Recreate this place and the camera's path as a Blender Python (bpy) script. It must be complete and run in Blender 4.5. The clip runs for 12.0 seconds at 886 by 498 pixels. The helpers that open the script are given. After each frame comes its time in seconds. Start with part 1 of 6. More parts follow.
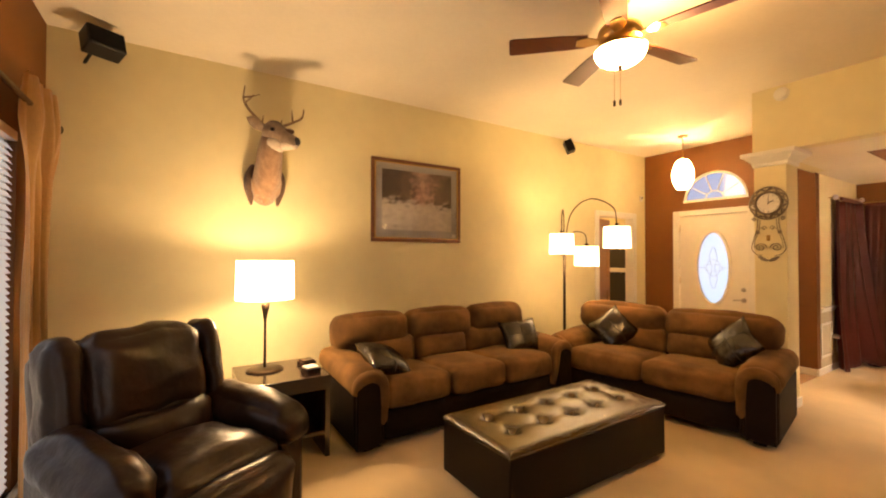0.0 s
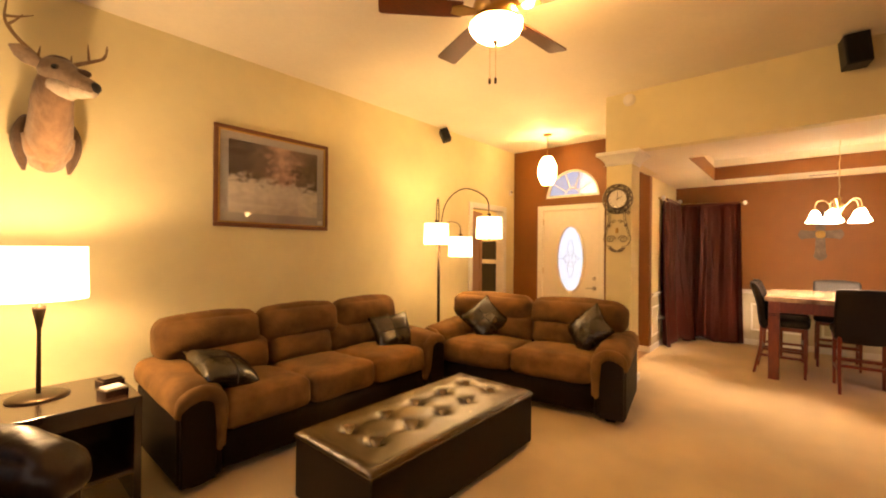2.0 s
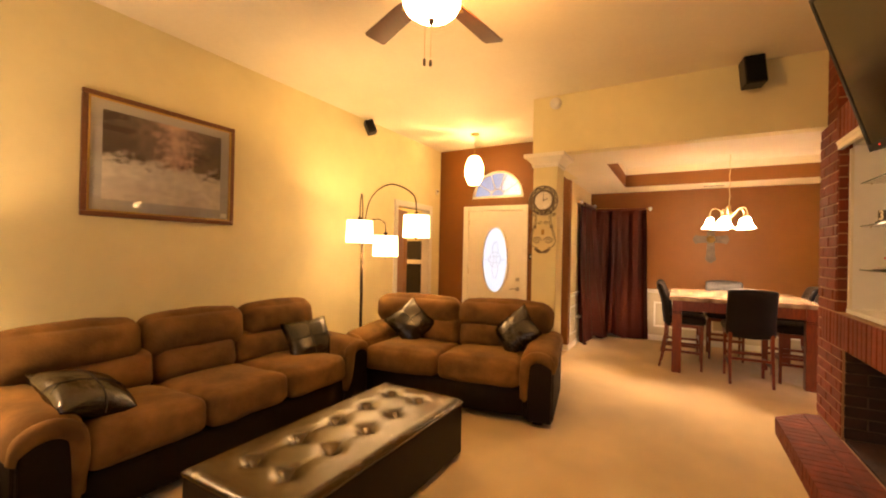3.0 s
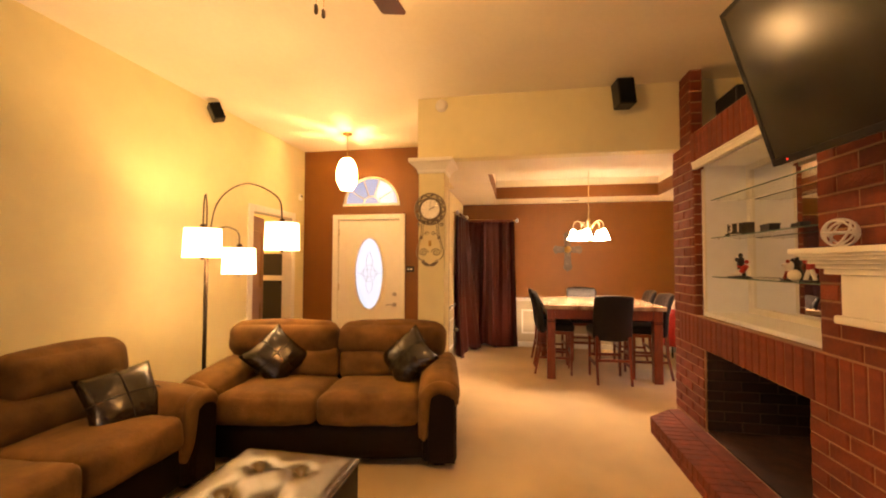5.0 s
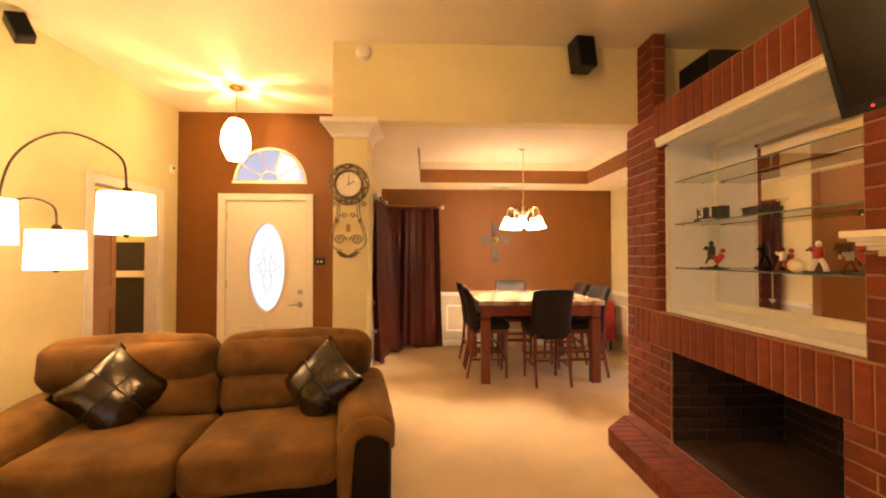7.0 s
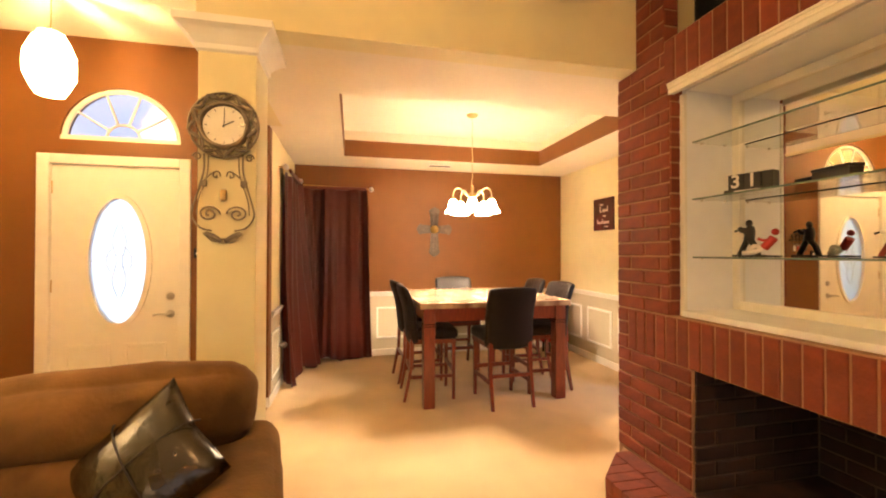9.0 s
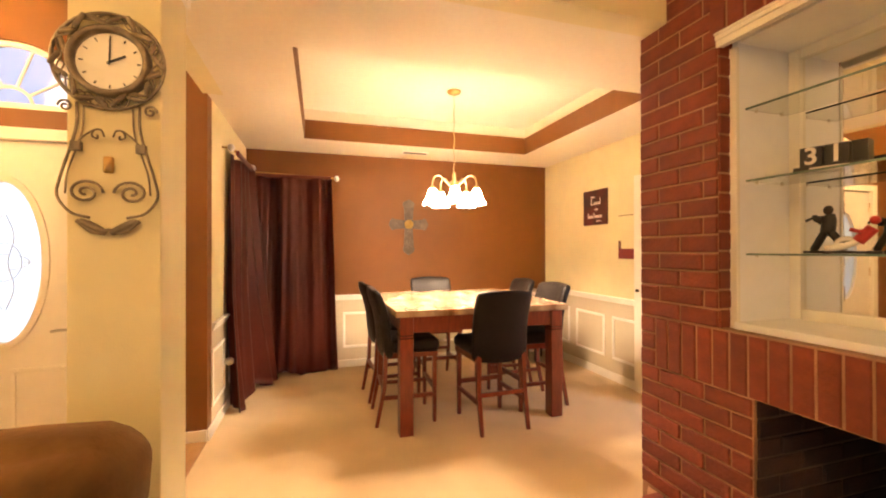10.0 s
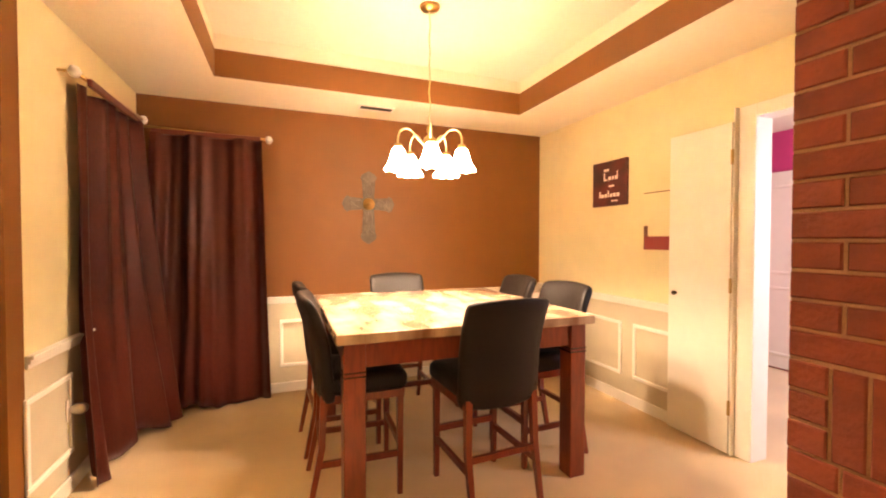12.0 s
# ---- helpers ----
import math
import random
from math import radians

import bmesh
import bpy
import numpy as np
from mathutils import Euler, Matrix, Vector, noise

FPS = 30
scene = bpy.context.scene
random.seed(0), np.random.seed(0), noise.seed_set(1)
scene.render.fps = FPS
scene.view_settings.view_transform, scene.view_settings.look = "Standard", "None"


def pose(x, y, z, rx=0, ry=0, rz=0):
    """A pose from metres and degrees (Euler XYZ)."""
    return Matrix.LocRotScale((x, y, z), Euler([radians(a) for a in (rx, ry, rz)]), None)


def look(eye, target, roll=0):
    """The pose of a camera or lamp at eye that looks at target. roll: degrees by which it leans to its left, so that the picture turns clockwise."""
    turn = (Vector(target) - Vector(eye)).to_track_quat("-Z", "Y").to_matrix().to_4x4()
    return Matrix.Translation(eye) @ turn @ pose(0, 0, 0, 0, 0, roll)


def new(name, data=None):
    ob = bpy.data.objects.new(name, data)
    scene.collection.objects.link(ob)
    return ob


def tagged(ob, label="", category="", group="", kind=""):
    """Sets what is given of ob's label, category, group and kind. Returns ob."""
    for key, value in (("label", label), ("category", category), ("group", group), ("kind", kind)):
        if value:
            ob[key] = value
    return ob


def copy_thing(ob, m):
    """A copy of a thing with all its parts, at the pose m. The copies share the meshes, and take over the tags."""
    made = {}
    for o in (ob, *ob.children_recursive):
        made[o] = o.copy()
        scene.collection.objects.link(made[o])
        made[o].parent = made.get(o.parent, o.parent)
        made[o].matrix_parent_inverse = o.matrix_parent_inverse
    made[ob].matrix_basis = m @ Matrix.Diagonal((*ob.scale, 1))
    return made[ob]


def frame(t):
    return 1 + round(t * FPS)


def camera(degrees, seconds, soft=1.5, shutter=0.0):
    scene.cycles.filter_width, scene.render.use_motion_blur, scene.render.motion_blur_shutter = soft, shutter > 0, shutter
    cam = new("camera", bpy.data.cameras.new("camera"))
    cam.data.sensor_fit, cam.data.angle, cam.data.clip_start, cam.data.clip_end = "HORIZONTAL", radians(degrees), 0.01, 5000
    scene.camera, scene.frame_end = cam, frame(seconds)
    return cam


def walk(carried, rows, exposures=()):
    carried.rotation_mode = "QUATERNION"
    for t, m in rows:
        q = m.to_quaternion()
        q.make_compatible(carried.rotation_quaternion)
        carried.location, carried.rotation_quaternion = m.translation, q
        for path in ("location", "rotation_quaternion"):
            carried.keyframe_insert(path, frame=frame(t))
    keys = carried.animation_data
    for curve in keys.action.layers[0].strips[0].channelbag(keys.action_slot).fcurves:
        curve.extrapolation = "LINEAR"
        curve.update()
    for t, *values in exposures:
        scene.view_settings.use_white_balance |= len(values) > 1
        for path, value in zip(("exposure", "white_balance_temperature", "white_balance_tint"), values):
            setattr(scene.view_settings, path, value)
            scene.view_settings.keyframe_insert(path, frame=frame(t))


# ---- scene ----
cam = camera(94.4, 12.0, soft=2.0)
PATH = [
    (0, (1.597, 1.154, 1.439), (2.669, 2.841, 1.469), 0.1),
    (0.5, (1.664, 1.168, 1.431), (2.835, 2.789, 1.457), -0.1),
    (1, (1.739, 1.185, 1.42), (3.003, 2.735, 1.441), -0.1),
    (1.5, (1.812, 1.248, 1.406), (3.189, 2.699, 1.419), 0.0),
    (2, (1.873, 1.358, 1.399), (3.386, 2.666, 1.4), 0.5),
    (2.5, (1.937, 1.452, 1.392), (3.569, 2.608, 1.398), 1.1),
    (3, (2.038, 1.537, 1.39), (3.771, 2.536, 1.398), 1.2),
    (3.5, (2.169, 1.645, 1.396), (3.993, 2.466, 1.418), 1.0),
    (3.7, (2.184, 1.696, 1.412), (4.043, 2.433, 1.441), 1.0),
    (5.5, (2.601, 2.053, 1.419), (4.584, 2.305, 1.483), 0.0),
    (6, (2.798, 2.128, 1.411), (4.791, 2.278, 1.458), -0.0),
    (6.5, (2.979, 2.164, 1.402), (4.978, 2.202, 1.438), -0.2),
    (7, (3.191, 2.21, 1.399), (5.189, 2.126, 1.432), 0.1),
    (7.2, (3.28, 2.24, 1.402), (5.275, 2.11, 1.429), 0.4),
    (8.8, (4.103, 2.215, 1.339), (6.062, 1.813, 1.36), -0.0),
    (9, (4.207, 2.203, 1.338), (6.159, 1.768, 1.356), 0.1),
    (9.5, (4.487, 2.191, 1.326), (6.418, 1.672, 1.35), -0.0),
    (10, (4.768, 2.154, 1.332), (6.682, 1.574, 1.341), -0.1),
    (10.5, (5.057, 2.1, 1.32), (6.963, 1.496, 1.328), -0.1),
    (11, (5.316, 2.04, 1.307), (7.21, 1.398, 1.296), -0.0),
    (11.5, (5.564, 1.96, 1.31), (7.439, 1.263, 1.278), -0.0),
    (12, (5.813, 1.835, 1.319), (7.68, 1.12, 1.276), 0.1),
]
walk(cam, [(t, look(eye, target, roll)) for t, eye, target, roll in PATH],
     ((0, 0.24, 6900, 17), (1, 0.26, 7150, 18), (2.5, 0.3, 7900, 21), (6, 0.3, 8050, 25), (7.2, 0.50, 7450, 20), (9, 0.76, 6700, 13), (10, 0.74, 6900, 17), (12, 0.82, 7100, 20)))

# ---- world, sky and exposure ----
world = bpy.data.worlds.new("sky")
scene.world = world
world.use_nodes = True
_sky = world.node_tree.nodes.new("ShaderNodeTexSky")
_sky.sky_type = "NISHITA"
_sky.sun_disc = False
_sky.sun_elevation = radians(12)
_sky.sun_rotation = radians(200)
_bg = world.node_tree.nodes["Background"]
_bg.inputs["Strength"].default_value = 0.15
world.node_tree.links.new(_sky.outputs["Color"], _bg.inputs["Color"])

WARM = (1.0, 0.58, 0.215)
WARM_WHITE = (1.0, 0.645, 0.29)
SOFT_WHITE = (1.0, 0.75, 0.53)


def lamp_point(name, place, watts, color=WARM, radius=0.04):
    data = bpy.data.lights.new(name, "POINT")
    data.energy, data.color, data.shadow_soft_size = watts, color, radius
    ob = new(name, data)
    ob.location = place
    return tagged(ob, "warm point light, shaded bulb or added fill", "light bulb")


# ---- materials ----
def material(name, base, rough=0.6, metal=0.0, second=None, scale=6.0, mix=0.5, bump=0.0, bump_scale=60.0,
             stain=0.12, stain_scale=1.3, coat=0.0, sheen=0.0, per_object=0.0, per_island=0.0, stretch=(1, 1, 1), detail=4.0,
             emit=None, emit_strength=0.0, spec=0.5, sheen_tint=None):
    """A procedural surface with two scales of variation and fine relief."""
    m = bpy.data.materials.new(name)
    m.use_nodes = True
    nt = m.node_tree
    n, link = nt.nodes, nt.links.new
    b = n["Principled BSDF"]
    b.inputs["Roughness"].default_value = rough
    b.inputs["Metallic"].default_value = metal
    b.inputs["Coat Weight"].default_value = coat
    b.inputs["Coat Roughness"].default_value = 0.15
    b.inputs["Sheen Weight"].default_value = sheen
    b.inputs["Sheen Tint"].default_value = (*(sheen_tint or (1, 1, 1)), 1)
    b.inputs["Specular IOR Level"].default_value = spec
    co = n.new("ShaderNodeTexCoord")
    mp = n.new("ShaderNodeMapping")
    mp.inputs["Scale"].default_value = stretch
    link(co.outputs["Object"], mp.inputs["Vector"])
    fine = n.new("ShaderNodeTexNoise")
    fine.inputs["Scale"].default_value = scale
    fine.inputs["Detail"].default_value = detail
    link(mp.outputs["Vector"], fine.inputs["Vector"])
    ramp = n.new("ShaderNodeMapRange")
    ramp.inputs["From Min"].default_value, ramp.inputs["From Max"].default_value = 0.35, 0.65
    link(fine.outputs["Fac"], ramp.inputs["Value"])
    mul = n.new("ShaderNodeMath")
    mul.operation = "MULTIPLY"
    mul.inputs[1].default_value = mix
    link(ramp.outputs["Result"], mul.inputs[0])
    c = n.new("ShaderNodeMix")
    c.data_type = "RGBA"
    c.inputs["A"].default_value = (*base, 1)
    c.inputs["B"].default_value = (*(second or tuple(v * 0.8 for v in base)), 1)
    link(mul.outputs[0], c.inputs["Factor"])
    big = n.new("ShaderNodeTexNoise")
    big.inputs["Scale"].default_value = stain_scale
    big.inputs["Detail"].default_value = 3.0
    link(co.outputs["Object"], big.inputs["Vector"])
    value = n.new("ShaderNodeMapRange")
    value.inputs["From Min"].default_value, value.inputs["From Max"].default_value = 0.3, 0.7
    value.inputs["To Min"].default_value, value.inputs["To Max"].default_value = 1.0 - stain, 1.0 + stain
    link(big.outputs["Fac"], value.inputs["Value"])
    hsv = n.new("ShaderNodeHueSaturation")
    link(c.outputs["Result"], hsv.inputs["Color"])
    last = value.outputs["Result"]
    for amount, node, socket in ((per_object, "ShaderNodeObjectInfo", "Random"), (per_island, "ShaderNodeNewGeometry", "Random Per Island")):
        if amount:
            src = n.new(node)
            r = n.new("ShaderNodeMapRange")
            r.inputs["To Min"].default_value, r.inputs["To Max"].default_value = 1 - amount, 1 + amount
            link(src.outputs[socket], r.inputs["Value"])
            m2 = n.new("ShaderNodeMath")
            m2.operation = "MULTIPLY"
            link(last, m2.inputs[0])
            link(r.outputs["Result"], m2.inputs[1])
            last = m2.outputs[0]
    link(last, hsv.inputs["Value"])
    link(hsv.outputs["Color"], b.inputs["Base Color"])
    if bump:
        grain = n.new("ShaderNodeTexNoise")
        grain.inputs["Scale"].default_value = bump_scale
        grain.inputs["Detail"].default_value = 5.0
        link(mp.outputs["Vector"], grain.inputs["Vector"])
        bp = n.new("ShaderNodeBump")
        bp.inputs["Strength"].default_value = bump
        bp.inputs["Distance"].default_value = 0.01
        link(grain.outputs["Fac"], bp.inputs["Height"])
        link(bp.outputs["Normal"], b.inputs["Normal"])
    if emit:
        b.inputs["Emission Color"].default_value = (*emit, 1)
        b.inputs["Emission Strength"].default_value = emit_strength
    return m


def glass(name, rough=0.0, tint=(1, 1, 1), ior=1.45):
    m = bpy.data.materials.new(name)
    m.use_nodes = True
    b = m.node_tree.nodes["Principled BSDF"]
    b.inputs["Base Color"].default_value = (*tint, 1)
    b.inputs["Roughness"].default_value = rough
    b.inputs["IOR"].default_value = ior
    b.inputs["Transmission Weight"].default_value = 1.0
    return m


def lampshade(name, color, strength, translucency=0.6):
    """Cloth or frosted glass that lets the bulb's light through and glows."""
    m = bpy.data.materials.new(name)
    m.use_nodes = True
    nt = m.node_tree
    n, link = nt.nodes, nt.links.new
    out = n["Material Output"]
    n.remove(n["Principled BSDF"])
    d, tr, e = n.new("ShaderNodeBsdfDiffuse"), n.new("ShaderNodeBsdfTranslucent"), n.new("ShaderNodeEmission")
    d.inputs["Color"].default_value = tr.inputs["Color"].default_value = (0.94, 0.88, 0.76, 1)
    weave = n.new("ShaderNodeTexNoise")
    weave.inputs["Scale"].default_value = 40
    rng = n.new("ShaderNodeMapRange")
    rng.inputs["To Min"].default_value, rng.inputs["To Max"].default_value = strength * 0.8, strength * 1.2
    link(weave.outputs["Fac"], rng.inputs["Value"])
    link(rng.outputs["Result"], e.inputs["Strength"])
    e.inputs["Color"].default_value = (*color, 1)
    mx, ad = n.new("ShaderNodeMixShader"), n.new("ShaderNodeAddShader")
    mx.inputs["Fac"].default_value = translucency
    link(d.outputs[0], mx.inputs[1]), link(tr.outputs[0], mx.inputs[2])
    link(mx.outputs[0], ad.inputs[0]), link(e.outputs[0], ad.inputs[1])
    link(ad.outputs[0], out.inputs["Surface"])
    return m


M_WALL = material("cream_wall_paint", (0.76, 0.675, 0.40), 0.75, second=(0.72, 0.635, 0.37), scale=9, bump=0.12, bump_scale=130, stain=0.05)
M_BROWN = material("brown_wall_paint", (0.176, 0.061, 0.0048), 0.6, second=(0.156, 0.053, 0.0042), scale=7, bump=0.12, bump_scale=130, stain=0.07)
M_WAINSCOT = material("greige_wall_paint", (0.56, 0.49, 0.34), 0.65, scale=9, mix=0.2, bump=0.1, bump_scale=130, stain=0.05)
M_CEIL = material("white_ceiling_paint", (0.80, 0.74, 0.60), 0.85, second=(0.76, 0.70, 0.56), scale=30, bump=0.25, bump_scale=90, stain=0.04)
M_TRIM = material("white_trim_paint", (0.82, 0.79, 0.70), 0.35, scale=12, mix=0.2, bump=0.03, bump_scale=50, stain=0.04)
M_DOOR = material("white_door_paint", (0.84, 0.80, 0.70), 0.3, scale=12, mix=0.15, bump=0.04, bump_scale=40, stain=0.03)
M_CARPET = material("beige_carpet", (0.72, 0.545, 0.295), 0.95, second=(0.59, 0.43, 0.23), scale=150, mix=0.8, bump=0.6, bump_scale=300, stain=0.15, stain_scale=1.6, sheen=0.25)
M_PLANK = material("honey_floor_wood", (0.36, 0.19, 0.07), 0.3, second=(0.24, 0.115, 0.04), scale=8, stretch=(1, 12, 1), mix=0.8, bump=0.05, per_object=0.15)
M_BRICK = material("red_brick", (0.205, 0.037, 0.0125), 0.82, second=(0.115, 0.020, 0.008), scale=16, mix=0.75, bump=0.35, bump_scale=70, stain=0.2, stain_scale=5, per_object=0.18, per_island=0.08)
# Firebox brick, darkened in colour to stand in for the shade inside.
M_SHADED_BRICK = material("shaded_firebox_brick", (0.045, 0.016, 0.010), 0.9, second=(0.022, 0.010, 0.007), scale=14, mix=0.8, bump=0.5, bump_scale=110, stain=0.3, stain_scale=4, per_object=0.2)
M_MORTAR = material("grey_mortar", (0.34, 0.19, 0.105), 0.95, scale=60, bump=0.5, bump_scale=200, stain=0.25, stain_scale=4)
# Firebox mortar with the same shade put into its colour.
M_SHADED_MORTAR = material("shaded_firebox_mortar", (0.11, 0.07, 0.048), 0.95, second=(0.05, 0.032, 0.022), scale=8, mix=0.8, bump=0.6, bump_scale=150, stain=0.3, stain_scale=3)
M_SUEDE = material("brown_microfibre", (0.188, 0.092, 0.027), 0.88, second=(0.064, 0.029, 0.008), scale=4.5, mix=0.85, bump=0.25, bump_scale=60, stain=0.34, stain_scale=2.4, sheen=0.14, detail=6, spec=0.25, sheen_tint=(0.8, 0.52, 0.2))
M_LEATHER_BASE = material("dark_bonded_leather", (0.009, 0.004, 0.002), 0.55, scale=25, bump=0.35, bump_scale=240, stain=0.2, spec=0.10)
M_LEATHER = material("dark_brown_leather", (0.024, 0.0100, 0.0042), 0.30, second=(0.011, 0.0046, 0.0022), scale=14, bump=0.5, bump_scale=16, stain=0.25, stain_scale=3, spec=0.26)
# One espresso leather twice: lighter as if lit, darker as if shaded.
M_OTTO_LIT = material("espresso_leather_lit", (0.060, 0.033, 0.0065), 0.25, second=(0.038, 0.019, 0.004), scale=14, bump=0.10, bump_scale=200, stain=0.15, stain_scale=4, spec=0.8)
M_OTTO_SHADED = material("espresso_leather_shaded", (0.011, 0.0048, 0.002), 0.45, second=(0.007, 0.003, 0.0014), scale=14, bump=0.15, bump_scale=200, stain=0.2, stain_scale=4, spec=0.14)
M_PILLOW = material("bronze_faux_leather", (0.026, 0.0145, 0.005), 0.22, second=(0.010, 0.0055, 0.0022), scale=9, bump=0.6, bump_scale=18, stain=0.3, stain_scale=6, spec=0.5)
M_SEAM = material("dark_thread", (0.012, 0.008, 0.005), 0.8, scale=50)
M_ESPRESSO = material("espresso_wood", (0.030, 0.013, 0.008), 0.22, second=(0.018, 0.008, 0.005), scale=10, stretch=(1, 8, 1), bump=0.04, coat=0.3)
M_CHERRY = material("cherry_wood", (0.20, 0.035, 0.012), 0.28, second=(0.115, 0.019, 0.008), scale=9, stretch=(6, 6, 1), mix=0.7, bump=0.05, bump_scale=40, coat=0.25, stain=0.15)
M_BLACKLEATHER = material("black_leather", (0.013, 0.009, 0.007), 0.42, scale=20, bump=0.25, bump_scale=200, stain=0.2, spec=0.18)
M_STONE = material("veined_stone_top", (0.46, 0.345, 0.225), 0.22, second=(0.17, 0.072, 0.035), scale=2.1, stretch=(1, 3.2, 1), mix=0.85, bump=0.02, stain=0.25, stain_scale=6, coat=0.2, detail=9)
M_CURTAIN = material("burgundy_brown_satin", (0.130, 0.024, 0.013), 0.45, second=(0.085, 0.015, 0.008), scale=30, stretch=(6, 6, 1), bump=0.1, bump_scale=120, stain=0.12, sheen=0.06, spec=0.4)
M_GOLD_CLOTH = material("gold_curtain_cloth", (0.68, 0.42, 0.16), 0.5, second=(0.55, 0.32, 0.11), scale=30, stretch=(6, 6, 1), bump=0.12, bump_scale=120, stain=0.15, sheen=0.3)
M_FRAMEWOOD = material("walnut_frame_wood", (0.15, 0.052, 0.018), 0.35, second=(0.09, 0.03, 0.01), scale=12, stretch=(1, 1, 8), bump=0.05)
M_BLADE = material("mahogany_blade", (0.12, 0.032, 0.013), 0.3, second=(0.07, 0.018, 0.008), scale=9, stretch=(1, 9, 1), bump=0.04)
M_BRASS = material("antique_brass", (0.50, 0.33, 0.12), 0.28, metal=1.0, scale=18, stain=0.15)
M_PALEBRASS = material("pale_brushed_brass", (0.66, 0.52, 0.30), 0.32, metal=1.0, scale=18, stain=0.12)
M_BRONZE = material("dark_bronze", (0.060, 0.038, 0.020), 0.4, metal=0.8, scale=18, stain=0.2)
M_NICKEL = material("brushed_nickel", (0.55, 0.52, 0.46), 0.3, metal=1.0, scale=18, stain=0.1)
M_BLACKPLASTIC = material("black_plastic", (0.012, 0.012, 0.012), 0.4, scale=30, bump=0.1, bump_scale=200, spec=0.25)
M_GRILLE = material("black_speaker_cloth", (0.008, 0.008, 0.008), 0.9, scale=60, bump=0.5, bump_scale=500, spec=0.12)
M_SCREEN = material("black_glass_screen", (0.005, 0.004, 0.004), 0.17, scale=4, mix=0.1, stain=0.05, spec=0.6)
M_WHITEPLASTIC = material("white_plastic", (0.78, 0.74, 0.66), 0.4, scale=20, mix=0.1)
M_NICHE = material("white_niche_paint", (0.86, 0.87, 0.88), 0.45, scale=14, mix=0.15, bump=0.03, stain=0.04)
M_PEWTER = material("weathered_pewter", (0.26, 0.21, 0.145), 0.42, metal=0.5, second=(0.04, 0.03, 0.02), scale=25, bump=0.35, bump_scale=60, stain=0.25, stain_scale=9)
M_CROSS = material("grey_green_carved_wood", (0.12, 0.088, 0.06), 0.6, second=(0.045, 0.032, 0.022), scale=25, bump=0.5, bump_scale=45, stain=0.25, stain_scale=9)
M_DIAL = material("aged_clock_dial", (0.74, 0.70, 0.58), 0.5, second=(0.62, 0.57, 0.45), scale=12, mix=0.5)
M_BLACK = material("black_paint", (0.010, 0.009, 0.008), 0.5, scale=20)
M_RED = material("red_paint", (0.42, 0.022, 0.020), 0.4, scale=20, mix=0.3)
M_WHITE = material("white_enamel", (0.80, 0.77, 0.72), 0.35, scale=20, mix=0.2)
M_HIDE = material("deer_hide", (0.34, 0.205, 0.115), 0.9, second=(0.22, 0.125, 0.07), scale=28, mix=0.8, bump=0.6, bump_scale=130, stain=0.25, stain_scale=7, sheen=0.3, stretch=(1, 1, 0.4))
M_HIDE_DARK = material("dark_deer_hide", (0.11, 0.058, 0.032), 0.9, second=(0.06, 0.032, 0.018), scale=28, mix=0.8, bump=0.7, bump_scale=130, stain=0.25, stain_scale=7, sheen=0.2)
M_FACE = material("grey_brown_face_fur", (0.29, 0.205, 0.135), 0.9, second=(0.19, 0.13, 0.085), scale=34, mix=0.8, bump=0.5, bump_scale=150, stain=0.25, stain_scale=9, sheen=0.25)
M_HIDE_PALE = material("pale_deer_fur", (0.66, 0.56, 0.42), 0.9, second=(0.52, 0.42, 0.30), scale=28, mix=0.7, bump=0.6, bump_scale=130, stain=0.15, stain_scale=7, sheen=0.3)
M_ANTLER = material("antler_bone", (0.30, 0.19, 0.095), 0.5, second=(0.16, 0.09, 0.04), scale=25, bump=0.28, bump_scale=95)
M_GLASS = glass("clear_glass")
M_SHELFGLASS = glass("green_edged_glass", 0.0, (0.93, 0.98, 0.95))
M_FROST = glass("frosted_leaded_glass", 0.35, (0.95, 0.97, 1.0))
# Tint dims the backdrop, standing in for a darker sky behind the fanlight.
M_FANGLASS = glass("dark_sky_tinted_glass", 0.1, (0.50, 0.50, 0.58))
M_MIRROR = material("silver_mirror", (0.88, 0.88, 0.86), 0.02, metal=1.0, scale=2, mix=0.02, stain=0.01)
M_PINK = material("magenta_wall_paint", (0.55, 0.05, 0.20), 0.7, scale=9, mix=0.2, bump=0.1, bump_scale=130)
M_SHADE = lampshade("white_lampshade_cloth", (1.0, 0.80, 0.52), 2.6, 0.34)
M_DIFFUSER = lampshade("frosted_diffuser", (1.0, 0.80, 0.52), 1.5, 0.9)
M_BOWL = lampshade("frosted_light_bowl", (1.0, 0.82, 0.52), 4.0, 0.85)
M_CHAND = lampshade("frosted_chandelier_glass", (1.0, 0.80, 0.54), 36.0, 0.85)
# Slats emit a faint blue glow in place of daylight coming through.
M_BLIND = lampshade("daylit_white_blind_slat", (0.8, 0.88, 1.0), 0.16, 0.4)
M_PENDANT = lampshade("ivory_pendant_shade", (1.0, 0.72, 0.40), 6.5, 0.5)


# ---- mesh helpers ----
def mesh_from(name, bm, mat, smooth=False):
    me = bpy.data.meshes.new(name)
    bm.normal_update()
    bm.to_mesh(me)
    bm.free()
    for one in (mat if isinstance(mat, (list, tuple)) else [mat]):
        me.materials.append(one)
    if smooth:
        for p in me.polygons:
            p.use_smooth = True
    return me


def part(name, bm, mat, parent=None, label="", smooth=False, at=None):
    ob = new(name, mesh_from(name, bm, mat, smooth))
    if parent is not None:
        ob.parent = parent
    if at is not None:
        ob.matrix_basis = at
    if label:
        ob["label"] = label
    return ob


